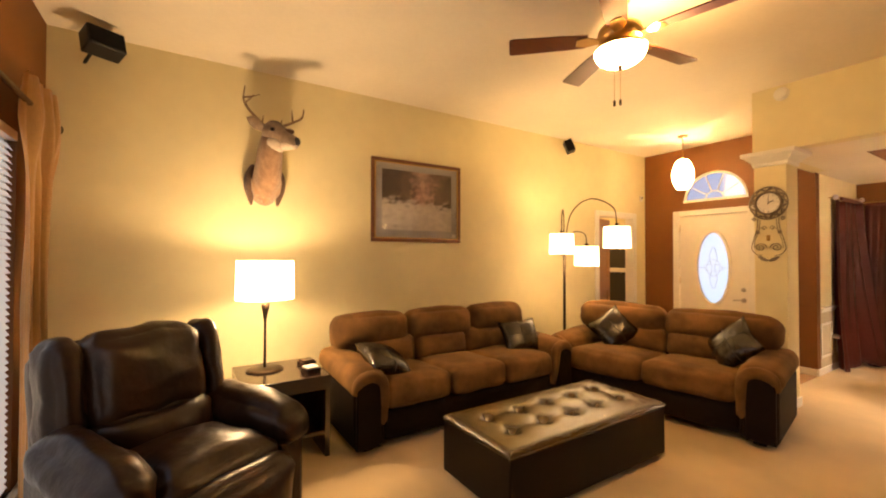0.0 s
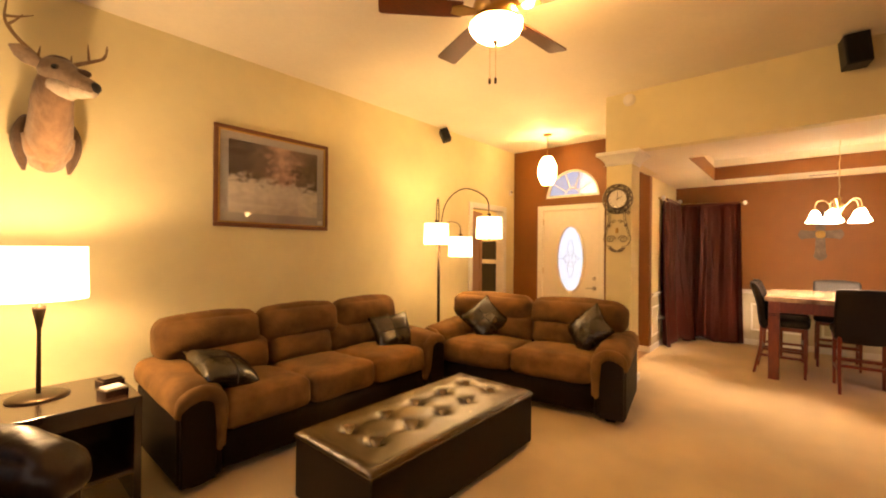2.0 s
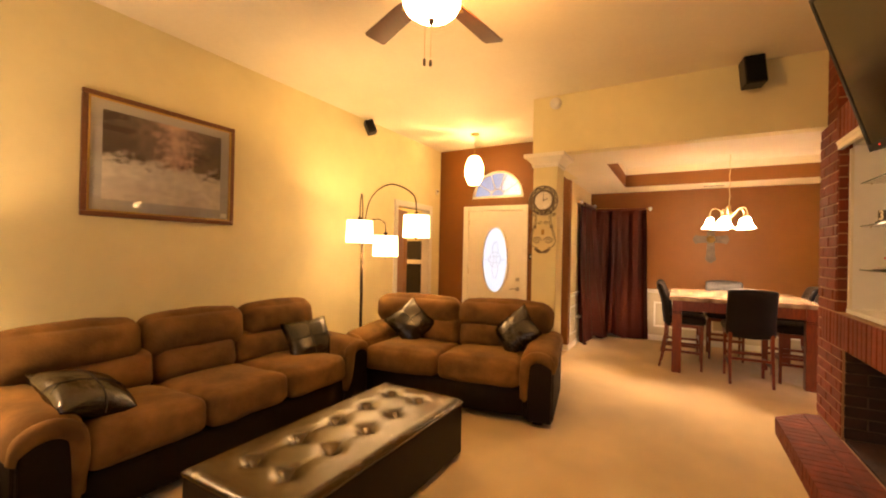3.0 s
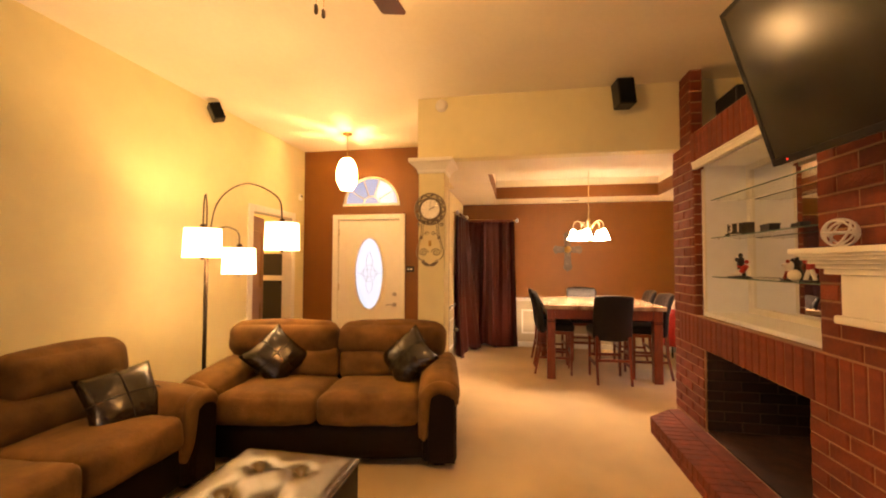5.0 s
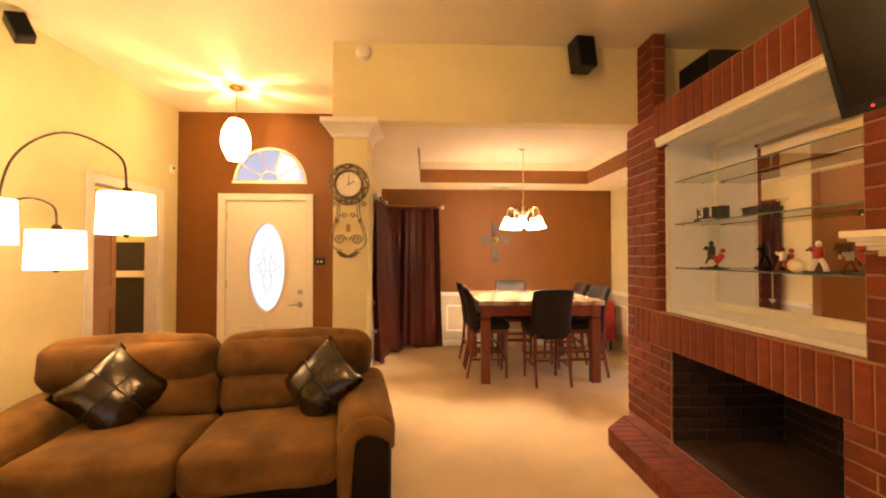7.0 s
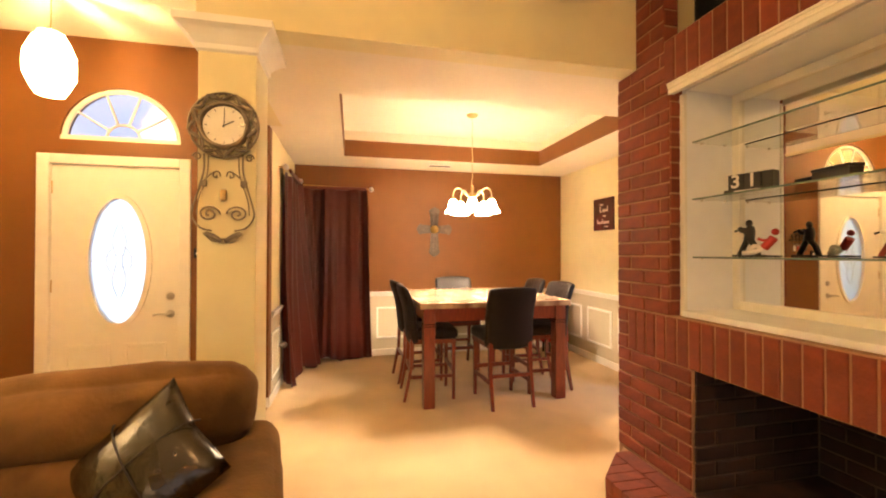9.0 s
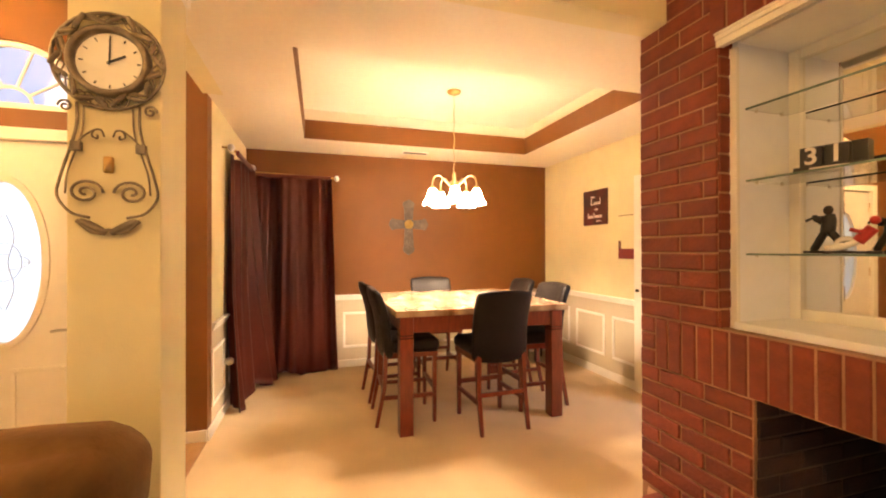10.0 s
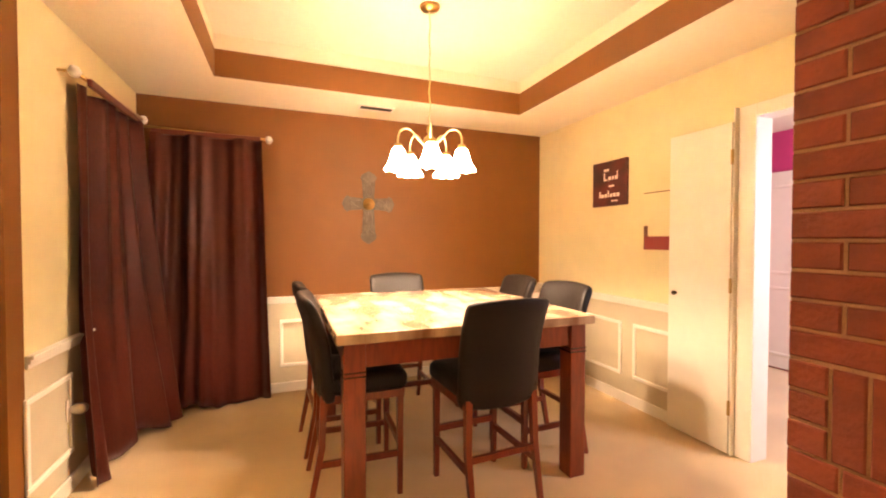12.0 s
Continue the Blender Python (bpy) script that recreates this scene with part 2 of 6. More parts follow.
def thing(name, label, category, at=None, group="", kind=""):
    ob = new(name)
    ob.empty_display_size = 0.1
    if at is not None:
        ob.matrix_basis = at
    return tagged(ob, label, category, group, kind)


def structure(name, bm, mat, label, smooth=False):
    return tagged(part(name, bm, mat, None, "", smooth), label, name.split("_")[0], "", "structure")


def add_box(bm, x0, y0, z0, x1, y1, z1, bevel=0.0, m=None, seg=2):
    if bevel:
        tmp = bmesh.new()
        bmesh.ops.create_cube(tmp, size=1.0)
        for v in tmp.verts:
            v.co = Vector(((x0 + x1) / 2 + v.co.x * (x1 - x0), (y0 + y1) / 2 + v.co.y * (y1 - y0), (z0 + z1) / 2 + v.co.z * (z1 - z0)))
        bmesh.ops.bevel(tmp, geom=tmp.edges[:], offset=bevel, segments=seg, affect="EDGES", profile=0.5)
        if m is not None:
            tmp.transform(m)
        merge(bm, tmp)
        return bm
    pts = [(x0, y0, z0), (x1, y0, z0), (x1, y1, z0), (x0, y1, z0), (x0, y0, z1), (x1, y0, z1), (x1, y1, z1), (x0, y1, z1)]
    vs = [bm.verts.new(m @ Vector(p) if m is not None else p) for p in pts]
    for f in ((3, 2, 1, 0), (4, 5, 6, 7), (0, 1, 5, 4), (1, 2, 6, 5), (2, 3, 7, 6), (3, 0, 4, 7)):
        bm.faces.new([vs[i] for i in f])
    return bm


def merge(bm, other):
    me = bpy.data.meshes.new("tmp")
    other.to_mesh(me)
    other.free()
    bm.from_mesh(me)
    bpy.data.meshes.remove(me)
    return bm


def box(x0, y0, z0, x1, y1, z1, bevel=0.0, m=None, seg=2):
    return add_box(bmesh.new(), x0, y0, z0, x1, y1, z1, bevel, m, seg)


def boxes(*rows, bevel=0.0):
    bm = bmesh.new()
    for r in rows:
        add_box(bm, *r, bevel=bevel)
    return bm


def prism(poly, z0, z1, m=None, bm=None):
    """An upright prism over a plan polygon."""
    bm = bm or bmesh.new()
    lo = [bm.verts.new(m @ Vector((x, y, z0)) if m is not None else (x, y, z0)) for x, y in poly]
    hi = [bm.verts.new(m @ Vector((x, y, z1)) if m is not None else (x, y, z1)) for x, y in poly]
    bm.faces.new(lo[::-1]), bm.faces.new(hi)
    k = len(poly)
    for i in range(k):
        bm.faces.new((lo[i], lo[(i + 1) % k], hi[(i + 1) % k], hi[i]))
    bmesh.ops.recalc_face_normals(bm, faces=bm.faces[:])
    return bm


def lathe(profile, segs=24, m=None, bm=None):
    """A turned shape from (radius, height) pairs."""
    bm = bm or bmesh.new()
    rings = []
    for r, z in profile:
        if r < 1e-5:
            p = Vector((0, 0, z))
            rings.append([bm.verts.new(m @ p if m is not None else p)])
        else:
            row = []
            for i in range(segs):
                a = 2 * math.pi * i / segs
                p = Vector((r * math.cos(a), r * math.sin(a), z))
                row.append(bm.verts.new(m @ p if m is not None else p))
            rings.append(row)
    for a, b in zip(rings, rings[1:]):
        for i in range(segs):
            j = (i + 1) % segs
            if len(a) == 1 and len(b) == 1:
                continue
            if len(a) == 1:
                bm.faces.new((a[0], b[j], b[i]))
            elif len(b) == 1:
                bm.faces.new((a[i], a[j], b[0]))
            else:
                bm.faces.new((a[i], a[j], b[j], b[i]))
    return bm


def tube(points, radius, sides=8, bm=None, closed=False):
    """A round bar along points; radius is one number or one for each point."""
    bm = bm or bmesh.new()
    pts = [Vector(p) for p in points]
    k = len(pts)
    rad = radius if isinstance(radius, (list, tuple)) else [radius] * k
    rings, side = [], None
    for i, p in enumerate(pts):
        a, b = pts[i - 1] if (i or closed) else p, pts[(i + 1) % k] if (i < k - 1 or closed) else p
        d = (b - a).normalized()
        if side is None:
            side = d.orthogonal().normalized()
        side = (side - d * side.dot(d)).normalized()
        up = d.cross(side)
        rings.append([bm.verts.new(p + rad[i] * (math.cos(2 * math.pi * j / sides) * side + math.sin(2 * math.pi * j / sides) * up)) for j in range(sides)])
    pairs = list(zip(rings, rings[1:])) + ([(rings[-1], rings[0])] if closed else [])
    for a, b in pairs:
        for j in range(sides):
            bm.faces.new((a[j], a[(j + 1) % sides], b[(j + 1) % sides], b[j]))
    if not closed:
        bm.faces.new(rings[0][::-1]), bm.faces.new(rings[-1])
    return bm


def smooth_path(points, steps=8):
    """A Catmull-Rom path through points."""
    p = [Vector(q) for q in points]
    p = [2 * p[0] - p[1]] + p + [2 * p[-1] - p[-2]]
    out = []
    for i in range(1, len(p) - 2):
        for s in range(steps):
            t = s / steps
            out.append(0.5 * ((2 * p[i]) + (p[i + 1] - p[i - 1]) * t + (2 * p[i - 1] - 5 * p[i] + 4 * p[i + 1] - p[i + 2]) * t * t
                              + (3 * p[i] - p[i - 1] - 3 * p[i + 1] + p[i + 2]) * t ** 3))
    return out + [p[-2]]


def cushion(sx, sy, sz, r=0.06, puff=(0, 0, 0), n=9, rough=0.0, seed=0.0, m=None, bm=None):
    """A soft box centred on the origin: rounded by r, bulging by puff along each axis, with slight unevenness."""
    tmp = bmesh.new()
    bmesh.ops.create_cube(tmp, size=2.0)
    bmesh.ops.subdivide_edges(tmp, edges=tmp.edges[:], cuts=n, use_grid_fill=True)
    half = Vector((sx / 2, sy / 2, sz / 2))
    r = min(r, *half)
    for v in tmp.verts:
        u = Vector([math.copysign(1 - (1 - abs(c)) ** 1.25, c) for c in v.co])
        p = Vector([u[i] * half[i] for i in range(3)])
        inner = Vector([max(-half[i] + r, min(half[i] - r, p[i])) for i in range(3)])
        d = p - inner
        if d.length > 1e-6:
            p = inner + d.normalized() * min(r, max(abs(c) for c in d))
        w = [1 - c * c for c in u]
        for i in range(3):
            j, k = (i + 1) % 3, (i + 2) % 3
            p[i] += puff[i] * u[i] * w[j] * w[k]
        if rough:
            p += rough * (noise.noise_vector(p * 6 + Vector((seed, seed * 1.7, 0))) * 0.6 + noise.noise_vector(p * 13 + Vector((0, seed, seed))) * 0.3)
        v.co = p
    if m is not None:
        tmp.transform(m)
    return merge(bm or bmesh.new(), tmp)


def wavy_sheet(width, height, waves, depth, seed=0, nx=90, nz=24, flare=0.0, top_gather=1.0, hem=0.0, thick=0.006):
    """A hanging cloth in the xz plane, folds along y; hangs from z = height to 0."""
    rng = random.Random(seed)
    ph = [rng.uniform(0, 6.28) for _ in range(6)]
    bm = bmesh.new()
    grid = []
    for k in range(nz + 1):
        v = k / nz
        row = []
        for i in range(nx + 1):
            u = i / nx
            x = (u - 0.5) * width * (top_gather + (1 - top_gather) * v + flare * v * v)
            a = depth * (0.55 + 0.6 * v) * (0.62 + 0.38 * math.sin(9 * u + ph[3] + 1.5 * v))
            y = a * math.sin(2 * math.pi * waves * u + ph[0] + 1.9 * math.sin(4.3 * u + ph[1]) + 0.9 * v * math.sin(6 * u + ph[2] + 2 * v))
            y += 0.3 * a * math.sin(2 * math.pi * waves * 2.3 * u + ph[4])
            z = height * (1 - v) + (hem * math.sin(2 * math.pi * 1.4 * u + ph[5]) * v ** 6 if hem else 0)
            row.append(bm.verts.new((x, y, max(z, 0.002))))
        grid.append(row)
    for k in range(nz):
        for i in range(nx):
            bm.faces.new((grid[k][i], grid[k][i + 1], grid[k + 1][i + 1], grid[k + 1][i]))
    bmesh.ops.solidify(bm, geom=bm.faces[:], thickness=thick)
    return bm

# ---- plan ----
X_WIN, X_HEAD, X_FRONT, X_FAR = 0.78, 6.36, 8.0, 9.61      # window wall, header face, front wall, dining end wall
Y_DEER, Y_BRICK, Y_DINL, Y_DINR = 5.05, 0.54, 2.90, -0.74  # living side wall, brick face, dining side walls
Z_CEIL, Z_LOW, Z_TRAY = 3.05, 2.44, 2.74
T = 0.12


# floors
structure("floor", box(X_WIN - 0.3, -3.2, -0.2, X_FAR + 0.3, Y_DEER + 2.6, 0.0), M_CARPET, "beige cut-pile carpet, lightly trodden and mottled")

# walls
structure("wall_side", boxes((X_WIN - T, Y_DEER, 0, 6.80, Y_DEER + T, Z_CEIL), (7.66, Y_DEER, 0, X_FRONT, Y_DEER + T, Z_CEIL), (6.80, Y_DEER, 2.03, 7.66, Y_DEER + T, Z_CEIL)), M_WALL, "cream painted living room wall")
# window wall: opening y 2.2..4.15, z 0.75..2.2
structure("wall_window", boxes((X_WIN - T, -1.0, 0, X_WIN, 0.7, Z_CEIL), (X_WIN - T, 4.48, 0, X_WIN, Y_DEER, Z_CEIL), (X_WIN - T, 0.7, 0, X_WIN, 4.48, 0.08), (X_WIN - T, 0.7, 2.15, X_WIN, 4.48, Z_CEIL)), M_BROWN, "brown painted window wall")
structure("wall_back", boxes((X_WIN - T, -0.45, 0, X_HEAD, -0.33, Z_CEIL)), M_WALL, "cream painted wall behind the brick fireplace")


def arch_ring(y0, z0, r, segs=24):
    return [(y0 + r * math.cos(math.pi * i / segs), z0 + r * math.sin(math.pi * i / segs)) for i in range(segs + 1)]


# front wall with the door opening and the half-round window above it
def front_wall():
    bm = bmesh.new()
    x0, x1 = X_FRONT, X_FRONT + T
    add_box(bm, x0, Y_DINL + 0.001, 0, x1 - 0.001, 3.59, Z_CEIL)
    add_box(bm, x0, 4.51, 0, x1, Y_DEER, Z_CEIL)
    add_box(bm, x0, 3.59, 2.04, x1, 4.51, 2.23)
    ring = arch_ring(4.02, 2.23, 0.43)
    for (ya, za), (yb, zb) in zip(ring, ring[1:]):
        vs = [(x0, ya, za), (x0, yb, zb), (x0, yb, Z_CEIL), (x0, ya, Z_CEIL)]
        a = [bm.verts.new(v) for v in vs]
        b = [bm.verts.new((x1, *v[1:])) for v in vs]
        bm.faces.new(a), bm.faces.new(b[::-1])
        bm.faces.new((a[1], a[0], b[0], b[1]))
    add_box(bm, x0, 4.45, 2.23, x1, 4.51, Z_CEIL)
    add_box(bm, x0, 3.59, 2.23, x1, 3.59 + 0.001, Z_CEIL)
    return bm


structure("wall_front", front_wall(), M_BROWN, "brown painted entrance wall")

# dining room walls
structure("wall_dining_side", boxes((X_FRONT + T, Y_DINL, 0.80, X_FAR, Y_DINL + T, Z_LOW)), M_WALL, "cream painted dining room wall above the chair rail")
structure("wall_dining_end", boxes((X_FAR, Y_DINR - T, 0.80, X_FAR + T, Y_DINL + T, Z_LOW)), M_BROWN, "brown painted accent wall above the chair rail")
structure("wall_dining_kitchen", boxes((7.41, Y_DINR - T, 0.83, X_FAR, Y_DINR, Z_LOW), (6.50, Y_DINR - T, 2.05, 7.41, Y_DINR, Z_LOW), (6.24, Y_DINR - T, 0, 6.50, Y_DINR, Z_LOW)), M_WALL, "cream painted dining room wall beside the pantry doorway")
structure("wall_wainscot", boxes((X_FRONT + T, Y_DINL + 0.002, 0, X_FAR, Y_DINL + T, 0.80), (X_FAR, Y_DINR - T, 0, X_FAR + T, Y_DINL + T, 0.80), (7.41, Y_DINR - T, 0, X_FAR, Y_DINR, 0.83)), M_WAINSCOT, "greige painted wainscot below the chair rail")
# wall between living room and dining room behind the brick
structure("wall_partition", boxes((X_HEAD, -0.9, 0, X_HEAD + 0.14, 0.30, Z_CEIL)), M_WALL, "cream painted partition wall")
# header and the beam over the passage to the entry
structure("wall_header", boxes((X_HEAD, 0.30, Z_LOW, X_HEAD + 0.14, 2.93, Z_CEIL), (X_HEAD + 0.14, 2.80, Z_LOW, X_FRONT, 2.93, Z_CEIL)), M_WALL, "cream painted header over the dining opening")

# ceilings
structure("ceiling", boxes((X_WIN - T, -0.45, Z_CEIL, X_FRONT + T, Y_DEER + T, Z_CEIL + 0.1)), M_CEIL, "off-white textured living room ceiling")
TX0, TX1, TY0, TY1 = 7.13, 9.03, -0.13, 2.29
structure("ceiling_dining", boxes((X_HEAD + 0.14, Y_DINR - T, Z_LOW, TX0, 2.80, Z_LOW + 0.08), (TX1, Y_DINR - T, Z_LOW, X_FAR + T, 3.02, Z_LOW + 0.08),
          (TX0, Y_DINR - T, Z_LOW, TX1, TY0, Z_LOW + 0.08), (TX0, TY1, Z_LOW, TX1, 2.80, Z_LOW + 0.08), (X_FRONT + 0.01, 2.80, Z_LOW, TX1, 3.02, Z_LOW + 0.08),
          (TX0 - 0.1, TY0 - 0.1, Z_TRAY, TX1 + 0.1, TY1 + 0.1, Z_TRAY + 0.08)), M_CEIL, "off-white dining room ceiling with a raised tray")
def tray_ring(o, z0, z1):
    a, b, c, d, w = TX0 + o, TX1 - o, TY0 + o, TY1 - o, 0.09
    return boxes((a - w, c - w, z0, a, d + w, z1), (b, c - w, z0, b + w, d + w, z1), (a, c - w, z0, b, c, z1), (a, d, z0, b, d + w, z1))


structure("trim_tray_band", tray_ring(0.006, Z_LOW + 0.003, 2.63), M_BROWN, "brown painted band inside the ceiling tray")
structure("trim_tray_cove", tray_ring(-0.004, 2.631, Z_TRAY - 0.002), M_CEIL, "off-white upper side of the ceiling tray")


# column with a flared capital and plain shaft
def column():
    col = thing("column", "cream painted square column with a flared crown capital", "column", kind="structure")
    part("shaft", box(X_HEAD, 2.66, 0, X_HEAD + 0.27, 2.92, 2.33, 0.004), M_WALL, col)
    bm = bmesh.new()
    prof = [(0.0, 2.30), (0.012, 2.31), (0.012, 2.335), (0.02, 2.345), (0.035, 2.365), (0.06, 2.39), (0.085, 2.405), (0.085, 2.44)]
    rings = []
    for o, z in prof:
        rings.append([bm.verts.new(p) for p in ((X_HEAD - o, 2.66 - o, z), (X_HEAD + 0.27 + o, 2.66 - o, z), (X_HEAD + 0.27 + o, 2.92 + o, z), (X_HEAD - o, 2.92 + o, z))])
    for a, b in zip(rings, rings[1:]):
        for i in range(4):
            bm.faces.new((a[i], a[(i + 1) % 4], b[(i + 1) % 4], b[i]))
    bm.faces.new(rings[-1])
    part("capital", bm, M_TRIM, col, "white moulded capital")
    part("baseboard", boxes((X_HEAD - 0.014, 2.646, 0, X_HEAD + 0.284, 2.934, 0.085)), M_TRIM, col)


column()


# baseboards, chair rails and wainscot frames
def strip(name, rows, label, bevel=0.004):
    return structure(name, boxes(*rows, bevel=bevel), M_TRIM, label)


strip("baseboard", [(X_WIN, Y_DEER - 0.014, 0, 6.72, Y_DEER, 0.085), (7.74, Y_DEER - 0.014, 0, X_FRONT, Y_DEER, 0.085), (X_FRONT - 0.014, Y_DINL, 0, X_FRONT, 3.50, 0.085),
      (X_FRONT - 0.014, 4.60, 0, X_FRONT, Y_DEER, 0.085), (X_FRONT, Y_DINL - 0.014, 0, X_FAR, Y_DINL, 0.085), (X_FAR - 0.014, Y_DINR, 0, X_FAR, Y_DINL, 0.085),
      (7.51, Y_DINR, 0, X_FAR, Y_DINR + 0.014, 0.085), (X_WIN, 1.0, 0, X_WIN + 0.014, Y_DEER, 0.085)], "white painted baseboard")


def rail(name, rows, label):
    bm = bmesh.new()
    for axis, at, lo, hi, z, s in rows:
        for d, a, b in ((0.012, -0.03, 0.03), (0.022, -0.008, 0.012), (0.032, 0.012, 0.028)):
            if axis == "x":
                add_box(bm, lo, min(at, at + s * d), z + a, hi, max(at, at + s * d), z + b, 0.003)
            else:
                add_box(bm, min(at, at + s * d), lo, z + a, max(at, at + s * d), hi, z + b, 0.003)
    return structure(name, bm, M_TRIM, label)


rail("trim_chair_rail", [("x", Y_DINL, X_FRONT + T, X_FAR, 0.78, -1), ("y", X_FAR, Y_DINR, Y_DINL, 0.80, -1), ("x", Y_DINR, 7.51, X_FAR, 0.83, 1)], "white moulded chair rail")


def panel_frame(axis, at, lo, hi, z0, z1, s):
    bm = bmesh.new()
    w, d = 0.028, 0.014
    for a0, a1, b0, b1 in ((lo, hi, z0, z0 + w), (lo, hi, z1 - w, z1), (lo, lo + w, z0 + w, z1 - w), (hi - w, hi, z0 + w, z1 - w)):
        c0, c1 = min(at, at + s * d), max(at, at + s * d)
        if axis == "x":
            add_box(bm, a0, c0, b0, a1, c1, b1, 0.005)
        else:
            add_box(bm, c0, a0, b0, c1, a1, b1, 0.005)
    return bm


PF = thing("trim_wainscot_frames", "white picture-frame mouldings on the wainscot", "trim", kind="structure")
for row in (("y", X_FAR, 1.25, 1.89, 0.22, 0.63, -1), ("y", X_FAR, 0.45, 1.10, 0.22, 0.63, -1), ("y", X_FAR, -0.35, 0.30, 0.22, 0.63, -1),
            ("x", Y_DINR, 8.42, 8.92, 0.22, 0.66, 1), ("x", Y_DINR, 7.78, 8.30, 0.22, 0.66, 1), ("x", Y_DINR, 9.05, 9.45, 0.22, 0.66, 1),
            ("x", Y_DINL, 8.10, 8.52, 0.20, 0.62, -1), ("x", Y_DINL, 8.68, 9.40, 0.20, 0.62, -1)):
    part("frame_moulding", panel_frame(*row), M_TRIM, PF)

# entry floor boards
EF = thing("floor_entry", "honey-coloured wooden floor of the entry", "floor", kind="structure")
for i in range(14):
    y0 = 2.90 + i * 0.152
    part("plank", box(X_HEAD + 0.25, y0 + 0.001, -0.005, X_FRONT, y0 + 0.151, 0.009, 0.002, seg=1), M_PLANK, EF)


# ---- front door ----
def ellipse_prism(bm, cy, cz, ry, rz, x0, x1, hole=None, segs=40):
    """A flat oval (or oval ring) facing x."""
    def ring(x, a, b):
        return [bm.verts.new((x, cy + a * math.cos(2 * math.pi * i / segs), cz + b * math.sin(2 * math.pi * i / segs))) for i in range(segs)]
    if hole is None:
        f, k = ring(x0, ry, rz), ring(x1, ry, rz)
        bm.faces.new(f), bm.faces.new(k[::-1])
        for i in range(segs):
            bm.faces.new((f[i], k[i], k[(i + 1) % segs], f[(i + 1) % segs]))
    else:
        fo, fi, ko, ki = ring(x0, ry, rz), ring(x0, ry - hole, rz - hole), ring(x1, ry, rz), ring(x1, ry - hole, rz - hole)
        for i in range(segs):
            j = (i + 1) % segs
            bm.faces.new((fo[i], fo[j], fi[j], fi[i])), bm.faces.new((ko[j], ko[i], ki[i], ki[j]))
            bm.faces.new((fo[j], fo[i], ko[i], ko[j])), bm.faces.new((fi[i], fi[j], ki[j], ki[i]))
    bmesh.ops.recalc_face_normals(bm, faces=bm.faces[:])
    return bm


def front_door():
    d = thing("door_1", "closed white front door with an oval leaded glass pane", "door", kind="structure")
    y0, y1, x0, x1 = 3.59, 4.51, X_FRONT + 0.02, X_FRONT + 0.065
    cy, cz, ry, rz = 4.045, 1.265, 0.21, 0.51
    bm = bmesh.new()
    segs = 40
    oval = [(cy + ry * math.cos(2 * math.pi * i / segs), cz + rz * math.sin(2 * math.pi * i / segs)) for i in range(segs)]
    def edge(a):
        c, s = math.cos(a), math.sin(a)
        k = min((((y1 - cy) if c > 0 else (cy - y0)) / abs(c)) if abs(c) > 1e-6 else 9e9, (((2.03 - cz) if s > 0 else cz - 0.012) / abs(s)) if abs(s) > 1e-6 else 9e9)
        return cy + k * c, cz + k * s
    angles = sorted({2 * math.pi * i / segs for i in range(segs)} | {math.atan2(z - cz, y - cy) % (2 * math.pi) for y in (y0, y1) for z in (0.012, 2.03)})
    inner = [(cy + ry * rz * math.cos(a) / math.hypot(rz * math.cos(a), ry * math.sin(a)), cz + ry * rz * math.sin(a) / math.hypot(rz * math.cos(a), ry * math.sin(a))) for a in angles]
    outer = [edge(a) for a in angles]
    rows = [[bm.verts.new((x, *p)) for p in q] for x, q in ((x0, inner), (x0, outer), (x1, outer), (x1, inner))]
    k = len(angles)
    for a, b in zip(rows, rows[1:] + rows[:1]):
        for i in range(k):
            bm.faces.new((a[i], a[(i + 1) % k], b[(i + 1) % k], b[i]))
    bmesh.ops.recalc_face_normals(bm, faces=bm.faces[:])
    leaf = part("leaf", bm, M_DOOR, d)
    part("oval_trim", ellipse_prism(bmesh.new(), cy, cz, ry + 0.035, rz + 0.035, x0 - 0.016, x0, 0.04), M_DOOR, leaf, "raised white oval moulding")
    pane = part("pane", ellipse_prism(bmesh.new(), cy, cz, ry, rz, x0 + 0.015, x0 + 0.021), M_FROST, d, "frosted oval glass glowing with daylight")
    pane.visible_shadow = False
    came = bmesh.new()
    for a, b in ((0.09, 0.12), (0.13, 0.05)):
        tube([(x0 + 0.011, cy + a * math.cos(2 * math.pi * i / 28), cz + b * math.sin(2 * math.pi * i / 28)) for i in range(28)], 0.003, 5, came, True)
    for s in (-1, 1):
        tube(smooth_path([(x0 + 0.011, cy + s * 0.01, cz + 0.30), (x0 + 0.011, cy + s * 0.05, cz + 0.16), (x0 + 0.011, cy + s * 0.02, cz), (x0 + 0.011, cy + s * 0.05, cz - 0.16), (x0 + 0.011, cy + s * 0.01, cz - 0.30)]), 0.003, 5, came)
        tube([(x0 + 0.011, cy + s * 0.205, cz), (x0 + 0.011, cy + s * 0.10, cz)], 0.003, 5, came)
    part("leading", came, M_WHITEPLASTIC, pane, "thin lead cames")
    # two shallow panels under the glass
    for ya, yb in ((3.69, 4.00), (4.09, 4.41)):
        part("panel_moulding", panel_frame("y", x0, ya, yb, 0.16, 0.60, -1), M_DOOR, leaf)
    part("deadbolt", lathe([(0, 0.02), (0.022, 0.02), (0.03, 0.008), (0.03, 0)], 18, pose(x0, 3.665, 0.975, 0, -90, 0)), M_NICKEL, leaf, "round brushed deadbolt", True)
    h = lathe([(0, 0.05), (0.012, 0.05), (0.012, 0.02), (0.03, 0.012), (0.032, 0)], 18, pose(x0, 3.665, 0.83, 0, -90, 0))
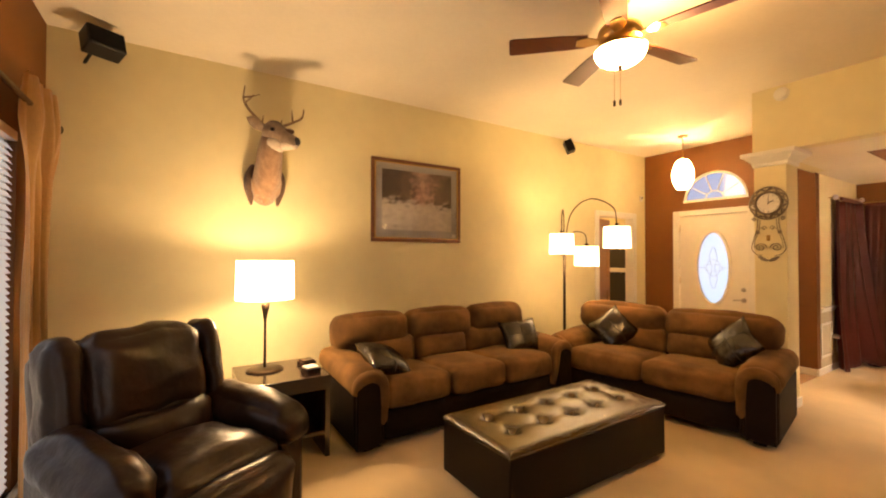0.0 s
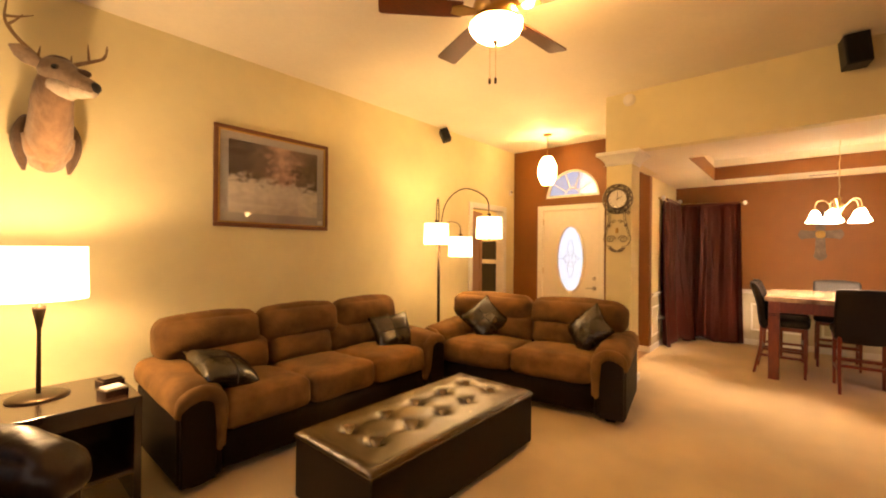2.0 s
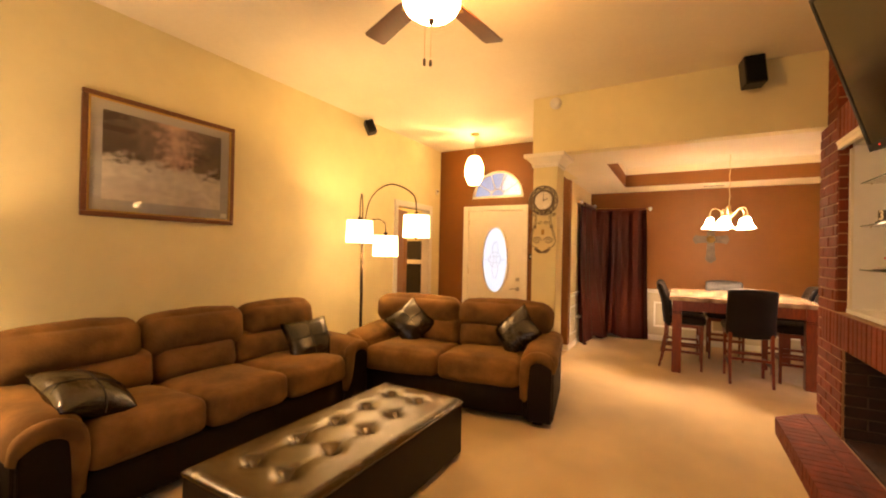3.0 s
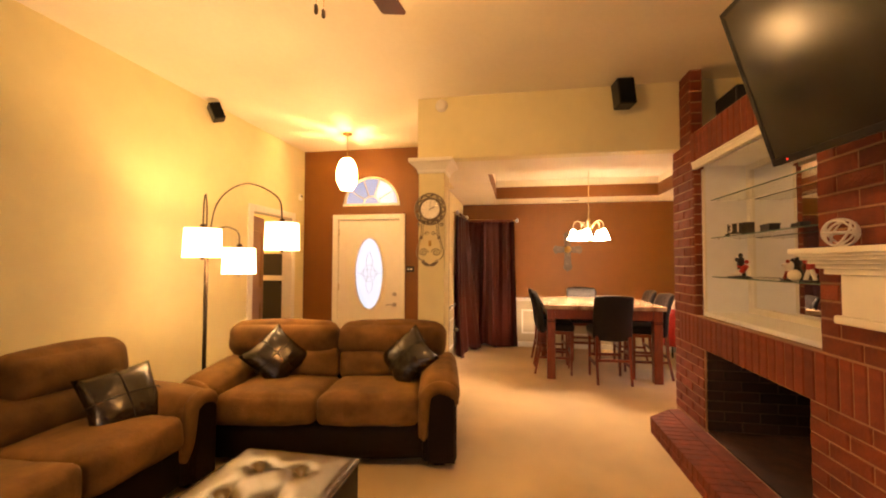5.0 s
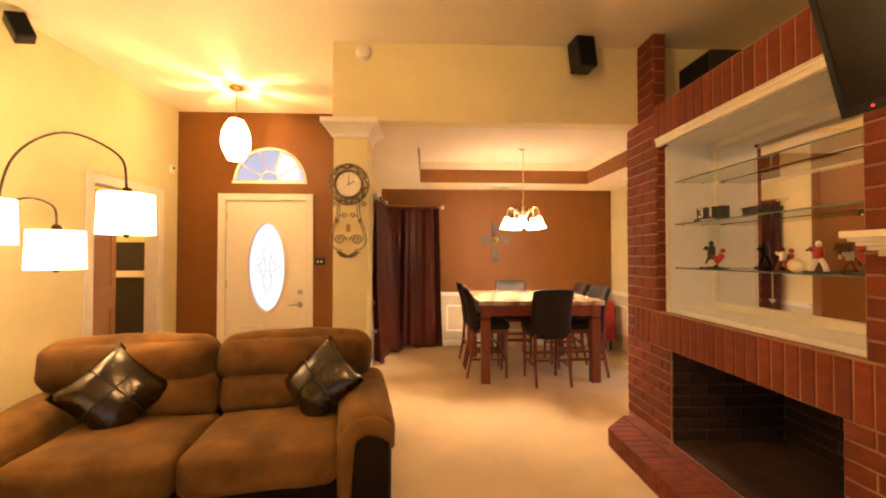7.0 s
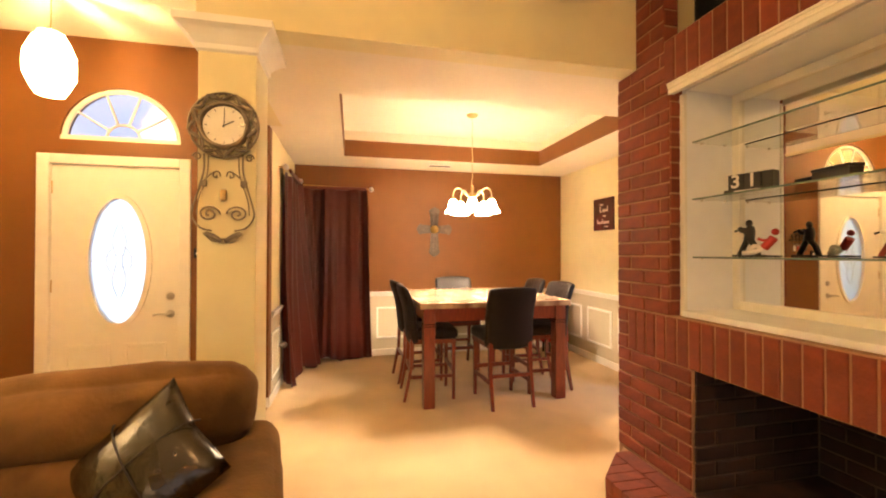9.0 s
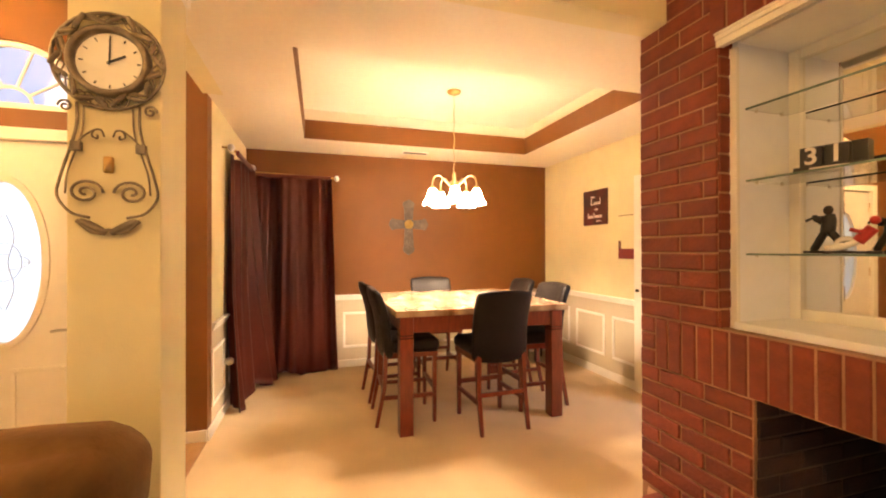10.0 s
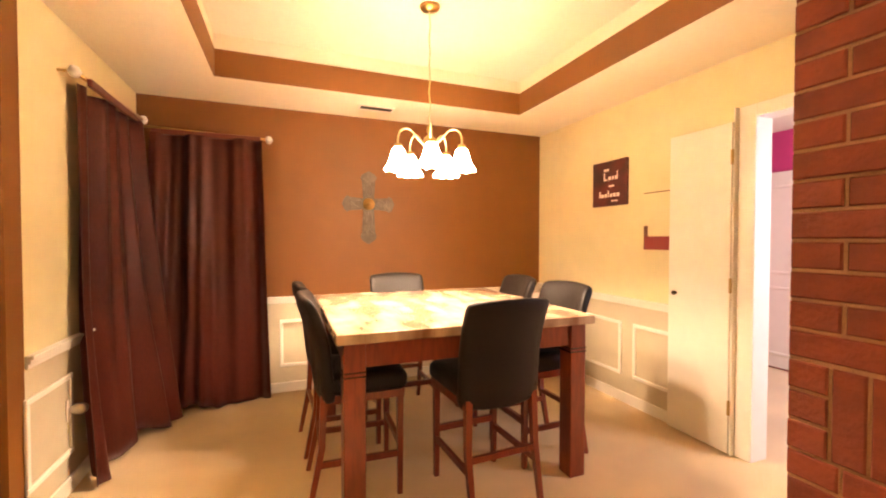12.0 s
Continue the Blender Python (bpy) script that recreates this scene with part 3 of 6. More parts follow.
    tube(smooth_path([(x0 - 0.045, 3.665, 0.83), (x0 - 0.05, 3.72, 0.832), (x0 - 0.048, 3.775, 0.824)], 4), 0.009, 8, h)
    part("lever_handle", h, M_NICKEL, leaf, "brushed nickel lever", True)
    for z in (0.25, 1.02, 1.80):
        part("hinge", box(x0 - 0.008, 4.50, z, x0 + 0.004, 4.515, z + 0.1), M_BRASS, d)
    c = bmesh.new()
    for r in ((X_FRONT - 0.018, 4.505, 0, X_FRONT + 0.13, 4.59, 2.11), (X_FRONT - 0.018, 3.51, 0, X_FRONT + 0.13, 3.595, 2.11), (X_FRONT - 0.018, 3.595, 2.033, X_FRONT + 0.13, 4.505, 2.11)):
        add_box(c, *r, 0.006)
    part("casing", c, M_TRIM, d)
    part("threshold", box(X_FRONT - 0.02, 3.59, 0.009, X_FRONT + 0.1, 4.51, 0.024, 0.004), M_BRASS, d)


front_door()


def fanlight():
    w = thing("window_1", "half-round white fanlight window with radiating bars", "window", kind="structure")
    x0, cy, cz, r = X_FRONT + 0.03, 4.02, 2.232, 0.43
    bm = bmesh.new()
    ring = arch_ring(cy, cz, r - 0.02, 28)
    tube([(x0, *p) for p in ring], 0.02, 8, bm)
    add_box(bm, x0 - 0.02, cy - r, cz, x0 + 0.02, cy + r, cz + 0.035)
    part("window_frame", bm, M_TRIM, w)
    bm = bmesh.new()
    tube([(x0, *p) for p in arch_ring(cy, cz + 0.02, 0.12, 16)], 0.010, 6, bm)
    part("muntin", bm, M_TRIM, w)
    for a in (35, 72, 108, 145):
        c, s = math.cos(radians(a)), math.sin(radians(a))
        part("muntin", tube([(x0, cy + 0.12 * c, cz + 0.02 + 0.12 * s), (x0, cy + 0.42 * c, cz + 0.42 * s)], 0.009, 6), M_TRIM, w)
    bm = bmesh.new()
    ring = arch_ring(cy, cz, r - 0.01, 28)
    f, k = [bm.verts.new((x0 + 0.004, *p)) for p in ring], [bm.verts.new((x0 + 0.008, *p)) for p in ring]
    bm.faces.new(f), bm.faces.new(k[::-1])
    pane = part("pane", bm, M_FANGLASS, w)
    pane.visible_shadow = False


fanlight()


# daylight outside: a plain pale backdrop beyond the entrance and beyond the living room window
M_DAY = material("pale_daylight", (0.5, 0.55, 0.6), 1.0, second=(0.35, 0.42, 0.5), scale=0.8, emit=(0.62, 0.76, 1.0), emit_strength=1.0)
structure("backdrop", boxes((9.9, 3.1, -0.5, 9.95, 6.2, 4.2), (-1.2, -1.5, -0.5, -1.15, 6.5, 4.0)), M_DAY, "pale overcast daylight outside")


# ---- fireplace ----
COURSE, JOINT = 0.0782, 0.010
_bricks = {}


def brick_mesh(w, d, h, mat):
    """A brick whose outer side faces +y, chamfered there; origin at the middle of its back."""
    key = (round(w, 3), round(d, 3), round(h, 3), mat.name)
    if key not in _bricks:
        bm = bmesh.new()
        c = 0.004
        rows = [[(-w / 2, 0, -h / 2), (w / 2, 0, -h / 2), (w / 2, 0, h / 2), (-w / 2, 0, h / 2)],
                [(-w / 2, d - c, -h / 2), (w / 2, d - c, -h / 2), (w / 2, d - c, h / 2), (-w / 2, d - c, h / 2)],
                [(-w / 2 + c, d, -h / 2 + c), (w / 2 - c, d, -h / 2 + c), (w / 2 - c, d, h / 2 - c), (-w / 2 + c, d, h / 2 - c)]]
        vs = [[bm.verts.new(p) for p in r] for r in rows]
        for a, b in zip(vs, vs[1:]):
            for i in range(4):
                bm.faces.new((a[i], a[(i + 1) % 4], b[(i + 1) % 4], b[i]))
        bm.faces.new(vs[-1])
        bmesh.ops.recalc_face_normals(bm, faces=bm.faces[:])
        _bricks[key] = mesh_from("brick", bm, mat)
    return _bricks[key]


_brng = random.Random(7)


def lay(parent, x0, x1, z0, courses, place, step=COURSE, whole=0.235, soldier=False, depth=0.009, mat=M_BRICK):
    """Bricks over a rectangle. place(x, z) gives the pose of a brick's back."""
    def put(x, z, w, h):
        ob = new("brick", brick_mesh(w, depth, h, mat))
        ob.parent = parent
        ob.matrix_basis = place(x, z) @ pose(0, _brng.uniform(-0.002, 0.002), 0, _brng.uniform(-0.4, 0.4), 0, _brng.uniform(-0.5, 0.5))
    if soldier:
        n = max(1, round((x1 - x0) / step))
        p = (x1 - x0) / n
        for i in range(n):
            put(x0 + (i + 0.5) * p, z0 + courses / 2, p - JOINT, courses - JOINT)
        return
    for k in range(courses):
        x = x1 + (whole + JOINT) / 2 * (k % 2)
        while x > x0 + 0.02:
            a, b = max(x0, x - whole - JOINT), min(x, x1)
            if b - a > 0.03:
                put((a + b) / 2, z0 + (k + 0.5) * step, b - a - JOINT, step - JOINT)
            x -= whole + JOINT


def fireplace():
    f = thing("fireplace", "red brick fireplace wall with a raised hearth and pale mortar joints", "fireplace")
    yb = Y_BRICK - 0.008
    NX0, NX1, FX0, FX1 = 4.69, 6.09, 4.78, 5.95
    XL = 2.7
    core = ((FX1, -0.30, 0, 6.525, yb, 0.75), (NX1, -0.30, 1.0, 6.525, yb, 2.435), (XL, -0.30, 0.75, 6.525, yb, 1.0), (XL, -0.30, 0, FX0, yb, 0.75),
                 (XL, -0.30, 1.0, NX0, yb, 2.24), (XL, -0.30, 2.24, NX1, yb, 2.495), (6.135, 0.44, 2.435, 6.365, yb, 3.049), (NX1, -0.30, 2.435, 6.355, yb - 0.001, 2.495))
    for c in core:
        part("mortar_core", box(*c), M_MORTAR, f, "sandy grey mortar body")
    face = lambda x, z: pose(x, yb - 0.002, z)
    lay(f, FX1, 6.53, 0.135, 8, face, 0.0768)
    lay(f, 4.20, 6.432, 0.748, 0.25, face, soldier=True)
    lay(f, 6.432, 6.53, 0.748, 3, face, 0.0833)
    lay(f, NX1, 6.53, 1.0, 18, face, 0.08)
    lay(f, 6.13, 6.36, 2.44, 7, face, 0.087)
    lay(f, 4.2, NX1 + 0.04, 2.245, 0.25, face, soldier=True)
    lay(f, 4.05, NX0, 1.0, 15, face, 0.0825)
    lay(f, 4.05, FX0, 0.135, 8, face, 0.0768)
    # side of the free-standing upper pier and the jambs of the display opening
    lay(f, 0.44, Y_BRICK - 0.002, 2.50, 6, lambda y, z: pose(6.137, y, z, 0, 0, 90), 0.09)
    lay(f, 0.455, Y_BRICK - 0.002, 1.0, 15, lambda y, z: pose(NX1 + 0.002, y, z, 0, 0, 90), 0.0825)
    # firebox: lining, floor and lintel
    box_in = boxes((FX1 - 0.004, -0.28, 0.13, FX1 - 0.001, yb - 0.02, 0.75), (FX0, -0.285, 0.13, FX1, -0.275, 0.75))
    part("firebox_lining", box_in, M_SHADED_MORTAR, f, "firebox lining with shade in its dark colour")
    lay(f, -0.27, Y_BRICK - 0.016, 0.135, 8, lambda y, z: pose(FX1 - 0.003, y, z, 0, 0, 90), 0.0768, mat=M_SHADED_BRICK)
    lay(f, FX0, FX1 - 0.01, 0.135, 8, lambda x, z: pose(x, -0.276, z), 0.0768, mat=M_SHADED_BRICK)
    lay(f, -0.27, Y_BRICK - 0.016, 0.135, 8, lambda y, z: pose(FX0 + 0.003, y, z, 0, 0, -90), 0.0768, mat=M_SHADED_BRICK)
    part("brickwork", box(XL, yb, 0.0, 4.04, yb + 0.012, 2.49), M_BRICK, f)
    # hearth with a chamfered corner
    yf = 0.86
    plan = [(2.3, Y_BRICK - 0.02), (6.52, Y_BRICK - 0.02), (6.50, Y_BRICK + 0.01), (6.19, yf), (2.3, yf)]
    inset = [(2.305, Y_BRICK - 0.02), (6.50, Y_BRICK - 0.02), (6.48, Y_BRICK), (6.183, yf - 0.012), (2.305, yf - 0.012)]
    h = part("hearth", prism(inset, 0, 0.121), M_MORTAR, f, "low brick hearth with a cut corner")

    def clip(poly):
        # keep what lies inside the cut corner
        ax, ay, bx, by = 6.50, Y_BRICK + 0.01, 6.19, yf
        out = []
        side = lambda p: (bx - ax) * (p[1] - ay) - (by - ay) * (p[0] - ax)
        for i, p in enumerate(poly):
            q = poly[(i + 1) % len(poly)]
            a, b = side(p), side(q)
            if a >= 0:
                out.append(p)
            if a * b < 0:
                t = a / (a - b)
                out.append((p[0] + t * (q[0] - p[0]), p[1] + t * (q[1] - p[1])))
        return out
    for row, (ya, yc) in enumerate(((Y_BRICK, 0.645), (0.652, yf))):
        w = 0.0782 if row else 0.247
        x = 6.52 - (0 if row else 0.1)
        while x > 3.6:
            poly = clip([(x - w + 0.004, ya), (x - 0.004, ya), (x - 0.004, yc), (x - w + 0.004, yc)])
            if len(poly) > 2 and max(p[0] for p in poly) - min(p[0] for p in poly) > 0.01:
                part("brick", prism(poly, 0.062, 0.130), M_BRICK, h)
            x -= w
    x = 6.18
    while x > 3.6:
        part("brick", box(x - 0.2, yf - 0.02, 0.004, x - 0.008, yf, 0.058), M_BRICK, h)
        x -= 0.208
    part("brick", prism([(6.48, Y_BRICK), (6.497, Y_BRICK + 0.01), (6.19, yf - 0.002), (6.17, yf - 0.01)], 0.004, 0.058), M_BRICK, h)
    # firebox floor
    part("firebox_floor", box(FX0, -0.28, 0.0, FX1, yb - 0.02, 0.128), M_SHADED_BRICK, f, "firebox floor with shade in its dark colour")
    # closing side return
    part("return_wall", box(6.36, -0.3, 0, 6.52, 0.3, 2.434), M_BRICK, f)
    return f


fireplace()


def niche():
    n = thing("display_niche", "white painted display niche with a mirror back, set in the brickwork", "niche", kind="structure")
    x0, x1, y0, y1, z0, z1 = 4.70, 6.085, 0.15, 0.46, 1.003, 2.235
    part("side_panel", box(x1 - 0.025, y0, z0, x1, y1, z1, 0.002), M_NICHE, n)
    part("side_panel", box(x0, y0, z0, x0 + 0.025, y1, z1, 0.002), M_NICHE, n)
    part("bottom_panel", box(x0 + 0.025, y0, z0, x1 - 0.025, y1 + 0.03, z0 + 0.03, 0.003), M_NICHE, n)
    part("top_panel", box(x0 + 0.025, y0, z1 - 0.03, x1 - 0.025, y1, z1, 0.003), M_NICHE, n)
    part("backing", box(x0, y0 - 0.03, z0, x1, y0 - 0.012, z1), M_NICHE, n)
    part("mirror", box(x0 + 0.05, y0 - 0.012, z0 + 0.055, x1 - 0.05, y0 - 0.006, z1 - 0.055), M_MIRROR, n, "large clear mirror back")
    fr = boxes((x1 - 0.07, y0 - 0.012, z0 + 0.03, x1 - 0.025, y0 + 0.014, z1 - 0.03), (x0 + 0.025, y0 - 0.012, z0 + 0.03, x0 + 0.07, y0 + 0.014, z1 - 0.03),
               (x0 + 0.07, y0 - 0.012, z0 + 0.03, x1 - 0.07, y0 + 0.014, z0 + 0.075), (x0 + 0.07, y0 - 0.012, z1 - 0.075, x1 - 0.07, y0 + 0.014, z1 - 0.03), bevel=0.004)
    part("mirror_frame", fr, M_TRIM, n)
    bm = bmesh.new()
    for a, b, c, d in ((0.0, 0.006, 0, 0.03), (0.0, 0.012, 0.03, 0.05), (0.0, 0.018, 0.05, 0.06)):
        add_box(bm, x0 - 0.015, Y_BRICK - 0.03, z1 - 0.045 + c, x1 + 0.012, Y_BRICK + b - 0.005, z1 - 0.045 + d, 0.004)
    part("crown_moulding", bm, M_TRIM, n)
    part("face_frame", boxes((x1 - 0.03, y1 - 0.002, z0, x1 + 0.003, y1 + 0.018, z1 - 0.046), (x0 - 0.008, y1 - 0.002, z0, x0 + 0.025, y1 + 0.018, z1 - 0.046), bevel=0.003), M_TRIM, n)
    for z in (1.315, 1.625, 1.93):
        s = thing("glass_shelf", "clear glass shelf on small pegs in the display niche", "shelf", group="niche shelves")
        pane = part("pane", box(x0 + 0.027, y0 + 0.02, z - 0.004, x1 - 0.027, y1 - 0.04, z + 0.004, 0.001, seg=1), M_SHELFGLASS, s)
        pane.visible_shadow = False
        part("pane_edge", box(x0 + 0.027, y1 - 0.0395, z - 0.004, x1 - 0.027, y1 - 0.037, z + 0.004), M_EDGE, s, "dark green polished glass edge")
        for x in (x1 - 0.035, x0 + 0.035):
            for y in (y0 + 0.07, y1 - 0.09):
                part("peg", lathe([(0, -0.012), (0.006, -0.012), (0.006, -0.004), (0, -0.004)], 8, pose(x, y, z)), M_NICKEL, s)


M_EDGE = material("glass_edge_green", (0.13, 0.19, 0.155), 0.2, scale=20)
niche()


def mantel():
    m = thing("mantel", "white moulded mantel shelf on the brick wall", "mantel")
    x0, x1, yb = 3.1, 4.62, Y_BRICK + 0.002
    bm = bmesh.new()
    for d, z0, z1 in ((0.165, 1.465, 1.49), (0.15, 1.452, 1.465), (0.135, 1.437, 1.452), (0.115, 1.42, 1.437), (0.095, 1.40, 1.42), (0.075, 1.375, 1.40)):
        add_box(bm, x0 - d, yb, z0, x1 - 0.16 + d, yb + d, z1, 0.003)
    part("shelf", bm, M_TRIM, m)
    part("frieze", box(x0, yb, 1.20, x1 - 0.16, yb + 0.06, 1.375, 0.004), M_TRIM, m)
    part("moulding", box(x0 - 0.02, yb, 1.165, x1 - 0.14, yb + 0.08, 1.20, 0.008), M_TRIM, m)


mantel()


def wire_ball():
    bm = bmesh.new()
    for i, (ax, ay, az) in enumerate(((0, 0, 0), (60, 20, 0), (120, 40, 10), (30, 80, 0), (90, 100, 30), (150, 60, 70))):
        rot = pose(4.42, Y_BRICK + 0.085, 1.552, ax, ay, az)
        tube([rot @ Vector((0.058 * math.cos(2 * math.pi * k / 24), 0.058 * math.sin(2 * math.pi * k / 24), 0)) for k in range(24)], 0.0045, 6, bm, True)
    tagged(part("rattan_ball", bm, M_WHITE, None, "", True), "whitewashed woven rattan ball on the mantel", "ornament")


wire_ball()


def television():
    t = thing("television", "large flat black television tilted down on a wall mount", "television")
    w, h, d = 1.25, 0.74, 0.05
    lean = pose(4.49, 0.83, 1.853, 0, 0, 4) @ pose(0, 0, 0, -17, 0, 0)
    sh = lambda bm: (bm.transform(lean), bm)[1]
    part("casing", sh(box(-w, -d, 0, 0, -0.006, h, 0.008)), M_BLACKPLASTIC, t)
    part("screen", sh(box(-w + 0.022, -0.006, 0.03, -0.022, -0.002, h - 0.022)), M_SCREEN, t, "dark glossy screen")
    fr = bmesh.new()
    for r in ((-w, -0.006, 0, 0, 0.002, 0.03), (-w, -0.006, h - 0.022, 0, 0.002, h), (-w, -0.006, 0.03, -w + 0.022, 0.002, h - 0.022), (-0.022, -0.006, 0.03, 0, 0.002, h - 0.022)):
        add_box(fr, *r, 0.003)
    part("bezel", sh(fr), M_BLACKPLASTIC, t, "gloss black bezel")
    part("power_light", sh(box(-0.10, 0.002, 0.012, -0.092, 0.004, 0.018)), material("red_led", (0.6, 0.02, 0.02), 0.4, emit=(1, 0.05, 0.03), emit_strength=2), t, "small red standby light")
    part("wall_mount", boxes((3.75, Y_BRICK + 0.001, 2.05, 4.05, Y_BRICK + 0.02, 2.4), (3.86, Y_BRICK + 0.02, 2.15, 3.94, 0.82, 2.23)), M_BLACKPLASTIC, t)


television()


def speaker(name, at, stand, label, w=0.13, h=0.2, d=0.13):
    s = thing(name, label, "speaker", at, "satellite speakers")
    part("cabinet", box(-w / 2, -d / 2, -h / 2, w / 2, d / 2, h / 2, 0.01), M_BLACKPLASTIC, s)
    part("grille", box(-w / 2 + 0.008, -d / 2 - 0.008, -h / 2 + 0.008, w / 2 - 0.008, -d / 2 + 0.002, h / 2 - 0.008, 0.004), M_GRILLE, s)
    part("bracket", tube([(0, d / 2, 0.02), (0, d / 2 + 0.05, 0.05), *stand], 0.012, 8), M_BLACKPLASTIC, s)


speaker("wall_speaker", pose(6.03, 4.93, 2.92, -12, -20, -38), [(0, 0.13, 0.05)], "small black loudspeaker angled down from the side wall", 0.11, 0.17, 0.11)
speaker("wall_speaker", pose(6.20, 1.04, 2.905, -5, -4, -78), [(0, 0.17, 0.06)], "black loudspeaker on a bracket against the header", 0.15, 0.235, 0.14)
speaker("wall_speaker", pose(1.12, 4.80, 2.90, -18, 0, 28), [(0, 0.36, 0.02)], "black loudspeaker on a long bracket in the corner", 0.22, 0.15, 0.14)
b = thing("subwoofer_box", "black loudspeaker box on the brick ledge", "speaker")
part("cabinet", box(5.78, 0.10, 2.497, 6.12, 0.35, 2.76, 0.008), M_BLACKPLASTIC, b)
part("grille", box(5.80, 0.348, 2.51, 6.10, 0.356, 2.75, 0.003), M_GRILLE, b)


# ---- living room seating ----
def arm_roll(x, side, y, aw):
    """The soft roll round the front of an arm: up its inner edge, over the top and down its outer edge."""
    inner, outer = x - side * (aw / 2 - 0.035), x + side * (aw / 2 - 0.03)
    pts = [(inner, y + 0.025, 0.19), (inner, y + 0.004, 0.28), (inner, y - 0.006, 0.42), (inner + side * 0.02, y - 0.008, 0.515), (x, y - 0.008, 0.555), (outer - side * 0.02, y - 0.004, 0.525), (outer, y + 0.015, 0.44)]
    path = smooth_path(pts, 6)
    k = len(path) - 1
    return tube(path, [0.024 + 0.022 * min(1.0, 3.5 * i / k) * min(1.0, 0.45 + 2.2 * (1 - i / k)) for i in range(k + 1)], 12)


def arch_panel(x, w, y, z0, z1, depth):
    """An upholstered arm front with a rounded top."""
    r = w / 2
    poly = [(-r, z0), (r, z0)] + [(r * math.cos(math.pi * i / 12), z1 - r * 0.75 + r * 0.75 * math.sin(math.pi * i / 12)) for i in range(13)]
    bm = prism(poly, 0, depth, pose(x, y + depth, 0, 90, 0, 0))
    bmesh.ops.bevel(bm, geom=[e for e in bm.edges if all(abs(v.co.y - y) < 1e-4 for v in e.verts)], offset=0.012, segments=2, affect="EDGES", profile=0.5)
    return bm


def couch(name, at, width, seats, label, shift=0.0):
    s = thing(name, label, "sofa", at)
    d, aw = 0.98, 0.27
    inner = width - 2 * aw
    # dark base and back shell
    part("base", box(-width / 2 + 0.02, -d / 2 + 0.06, 0.05, width / 2 - 0.02, d / 2 - 0.05, 0.30, 0.02), M_LEATHER_BASE, s, "dark leather base")
    # Dark leather material here stands in for suede lying in shade.
    part("front_rail", cushion(inner + 0.02, 0.10, 0.24, 0.03, (0, 0.012, 0), 6, m=pose(0, -d / 2 + 0.09, 0.17)), M_LEATHER_BASE, s, "front panel, dark like suede in shade", True)
    part("back_shell", cushion(width - 0.18, 0.2, 0.76, 0.07, (0, 0.02, 0.01), 8, 0.004, 3, pose(shift, d / 2 - 0.12, 0.43)), M_LEATHER_BASE, s, "dark leather outer back", True)
    for sx in (-1, 1):
        x = sx * (width / 2 - aw / 2)
        part("arm_body", box(x - aw / 2 + 0.015, -d / 2 + 0.03, 0.04, x + aw / 2 - 0.012, d / 2 - 0.10, 0.46, 0.025), M_LEATHER_BASE, s, "dark leather arm panel")
        # soft pad over the top, rolling down in front
        pad = cushion(aw + 0.015, d - 0.06, 0.19, 0.085, (0.006, 0.0, 0.015), 14, 0.010, sx * 2.3, pose(x, -0.012, 0.515, 2, 0, 0))
        for v in pad.verts:
            t = max(0.0, (-0.28 - v.co.y) / 0.22)
            v.co.z -= 0.03 * t ** 2
        part("arm_pad", pad, M_SUEDE, s, "rolled microfibre arm", True)
        part("inner_arm", cushion(0.07, d - 0.20, 0.34, 0.03, (0.008, 0, 0.01), 8, 0.006, sx * 3.3, pose(x - sx * (aw / 2 - 0.02), -0.07, 0.36)), M_SUEDE, s, "microfibre inner side of the arm", True)
        part("arm_front", arch_panel(x + sx * 0.018, aw - 0.085, -d / 2 - 0.004, 0.045, 0.535, 0.05), M_LEATHER_BASE, s, "dark leather arm front")
        part("arm_border", arm_roll(x, sx, -d / 2 + 0.03, aw), M_SUEDE, s, "suede roll round the arm front", True)
        part("foot", box(x - 0.04, -d / 2 + 0.08, 0, x + 0.04, -d / 2 + 0.16, 0.05), M_ESPRESSO, s)
        part("foot", box(x - 0.04, d / 2 - 0.2, 0, x + 0.04, d / 2 - 0.12, 0.05), M_ESPRESSO, s)
    cw = inner / seats
    bw = (width - 0.10) / seats
    for i in range(seats):
        x = -inner / 2 + (i + 0.5) * cw
        seat = part("seat_cushion", cushion(cw - 0.003, 0.74, 0.21, 0.06, (0.004, 0.02, 0.03), 16, 0.012, i * 3.1 + width, pose(x, -0.12, 0.375, -3, 0, 0)), M_SUEDE, s, "", True)
        fx, fy = cw / 2 - 0.045, -0.452
        part("piping", tube(smooth_path([(x - fx, fy + 0.012, 0.435), (x, fy - 0.014, 0.443), (x + fx, fy + 0.012, 0.435)], 6), 0.006, 6), M_SUEDE, seat, "", True)
        part("lumbar_cushion", cushion(cw - 0.004, 0.24, 0.27, 0.08, (0.0, 0.05, 0.01), 14, 0.012, i * 1.7 + width, pose(x, 0.235, 0.555, -12, 0, 0)), M_SUEDE, s, "", True)
        bx = shift - bw * seats / 2 + (i + 0.5) * bw
        end = (0.10 if i in (0, seats - 1) else 0.085)
        part("back_pillow", cushion(bw - 0.004, 0.27, 0.29, end, (0.0, 0.055, 0.03), 14, 0.012, i * 2.9 + width, pose(bx, 0.285, 0.75, -10, 0, 0)), M_SUEDE, s, "", True)
    return s


LOVESEAT = pose(5.56, 3.42, 0, 0, 0, -80)
couch("sofa", pose(3.765, 4.42, 0, 0, 0, 0), 2.28, 3, "three-seat brown microfibre sofa with a dark leather base", 0.02)
couch("loveseat", LOVESEAT, 1.98, 2, "two-seat brown microfibre loveseat with a dark leather base", -0.03)


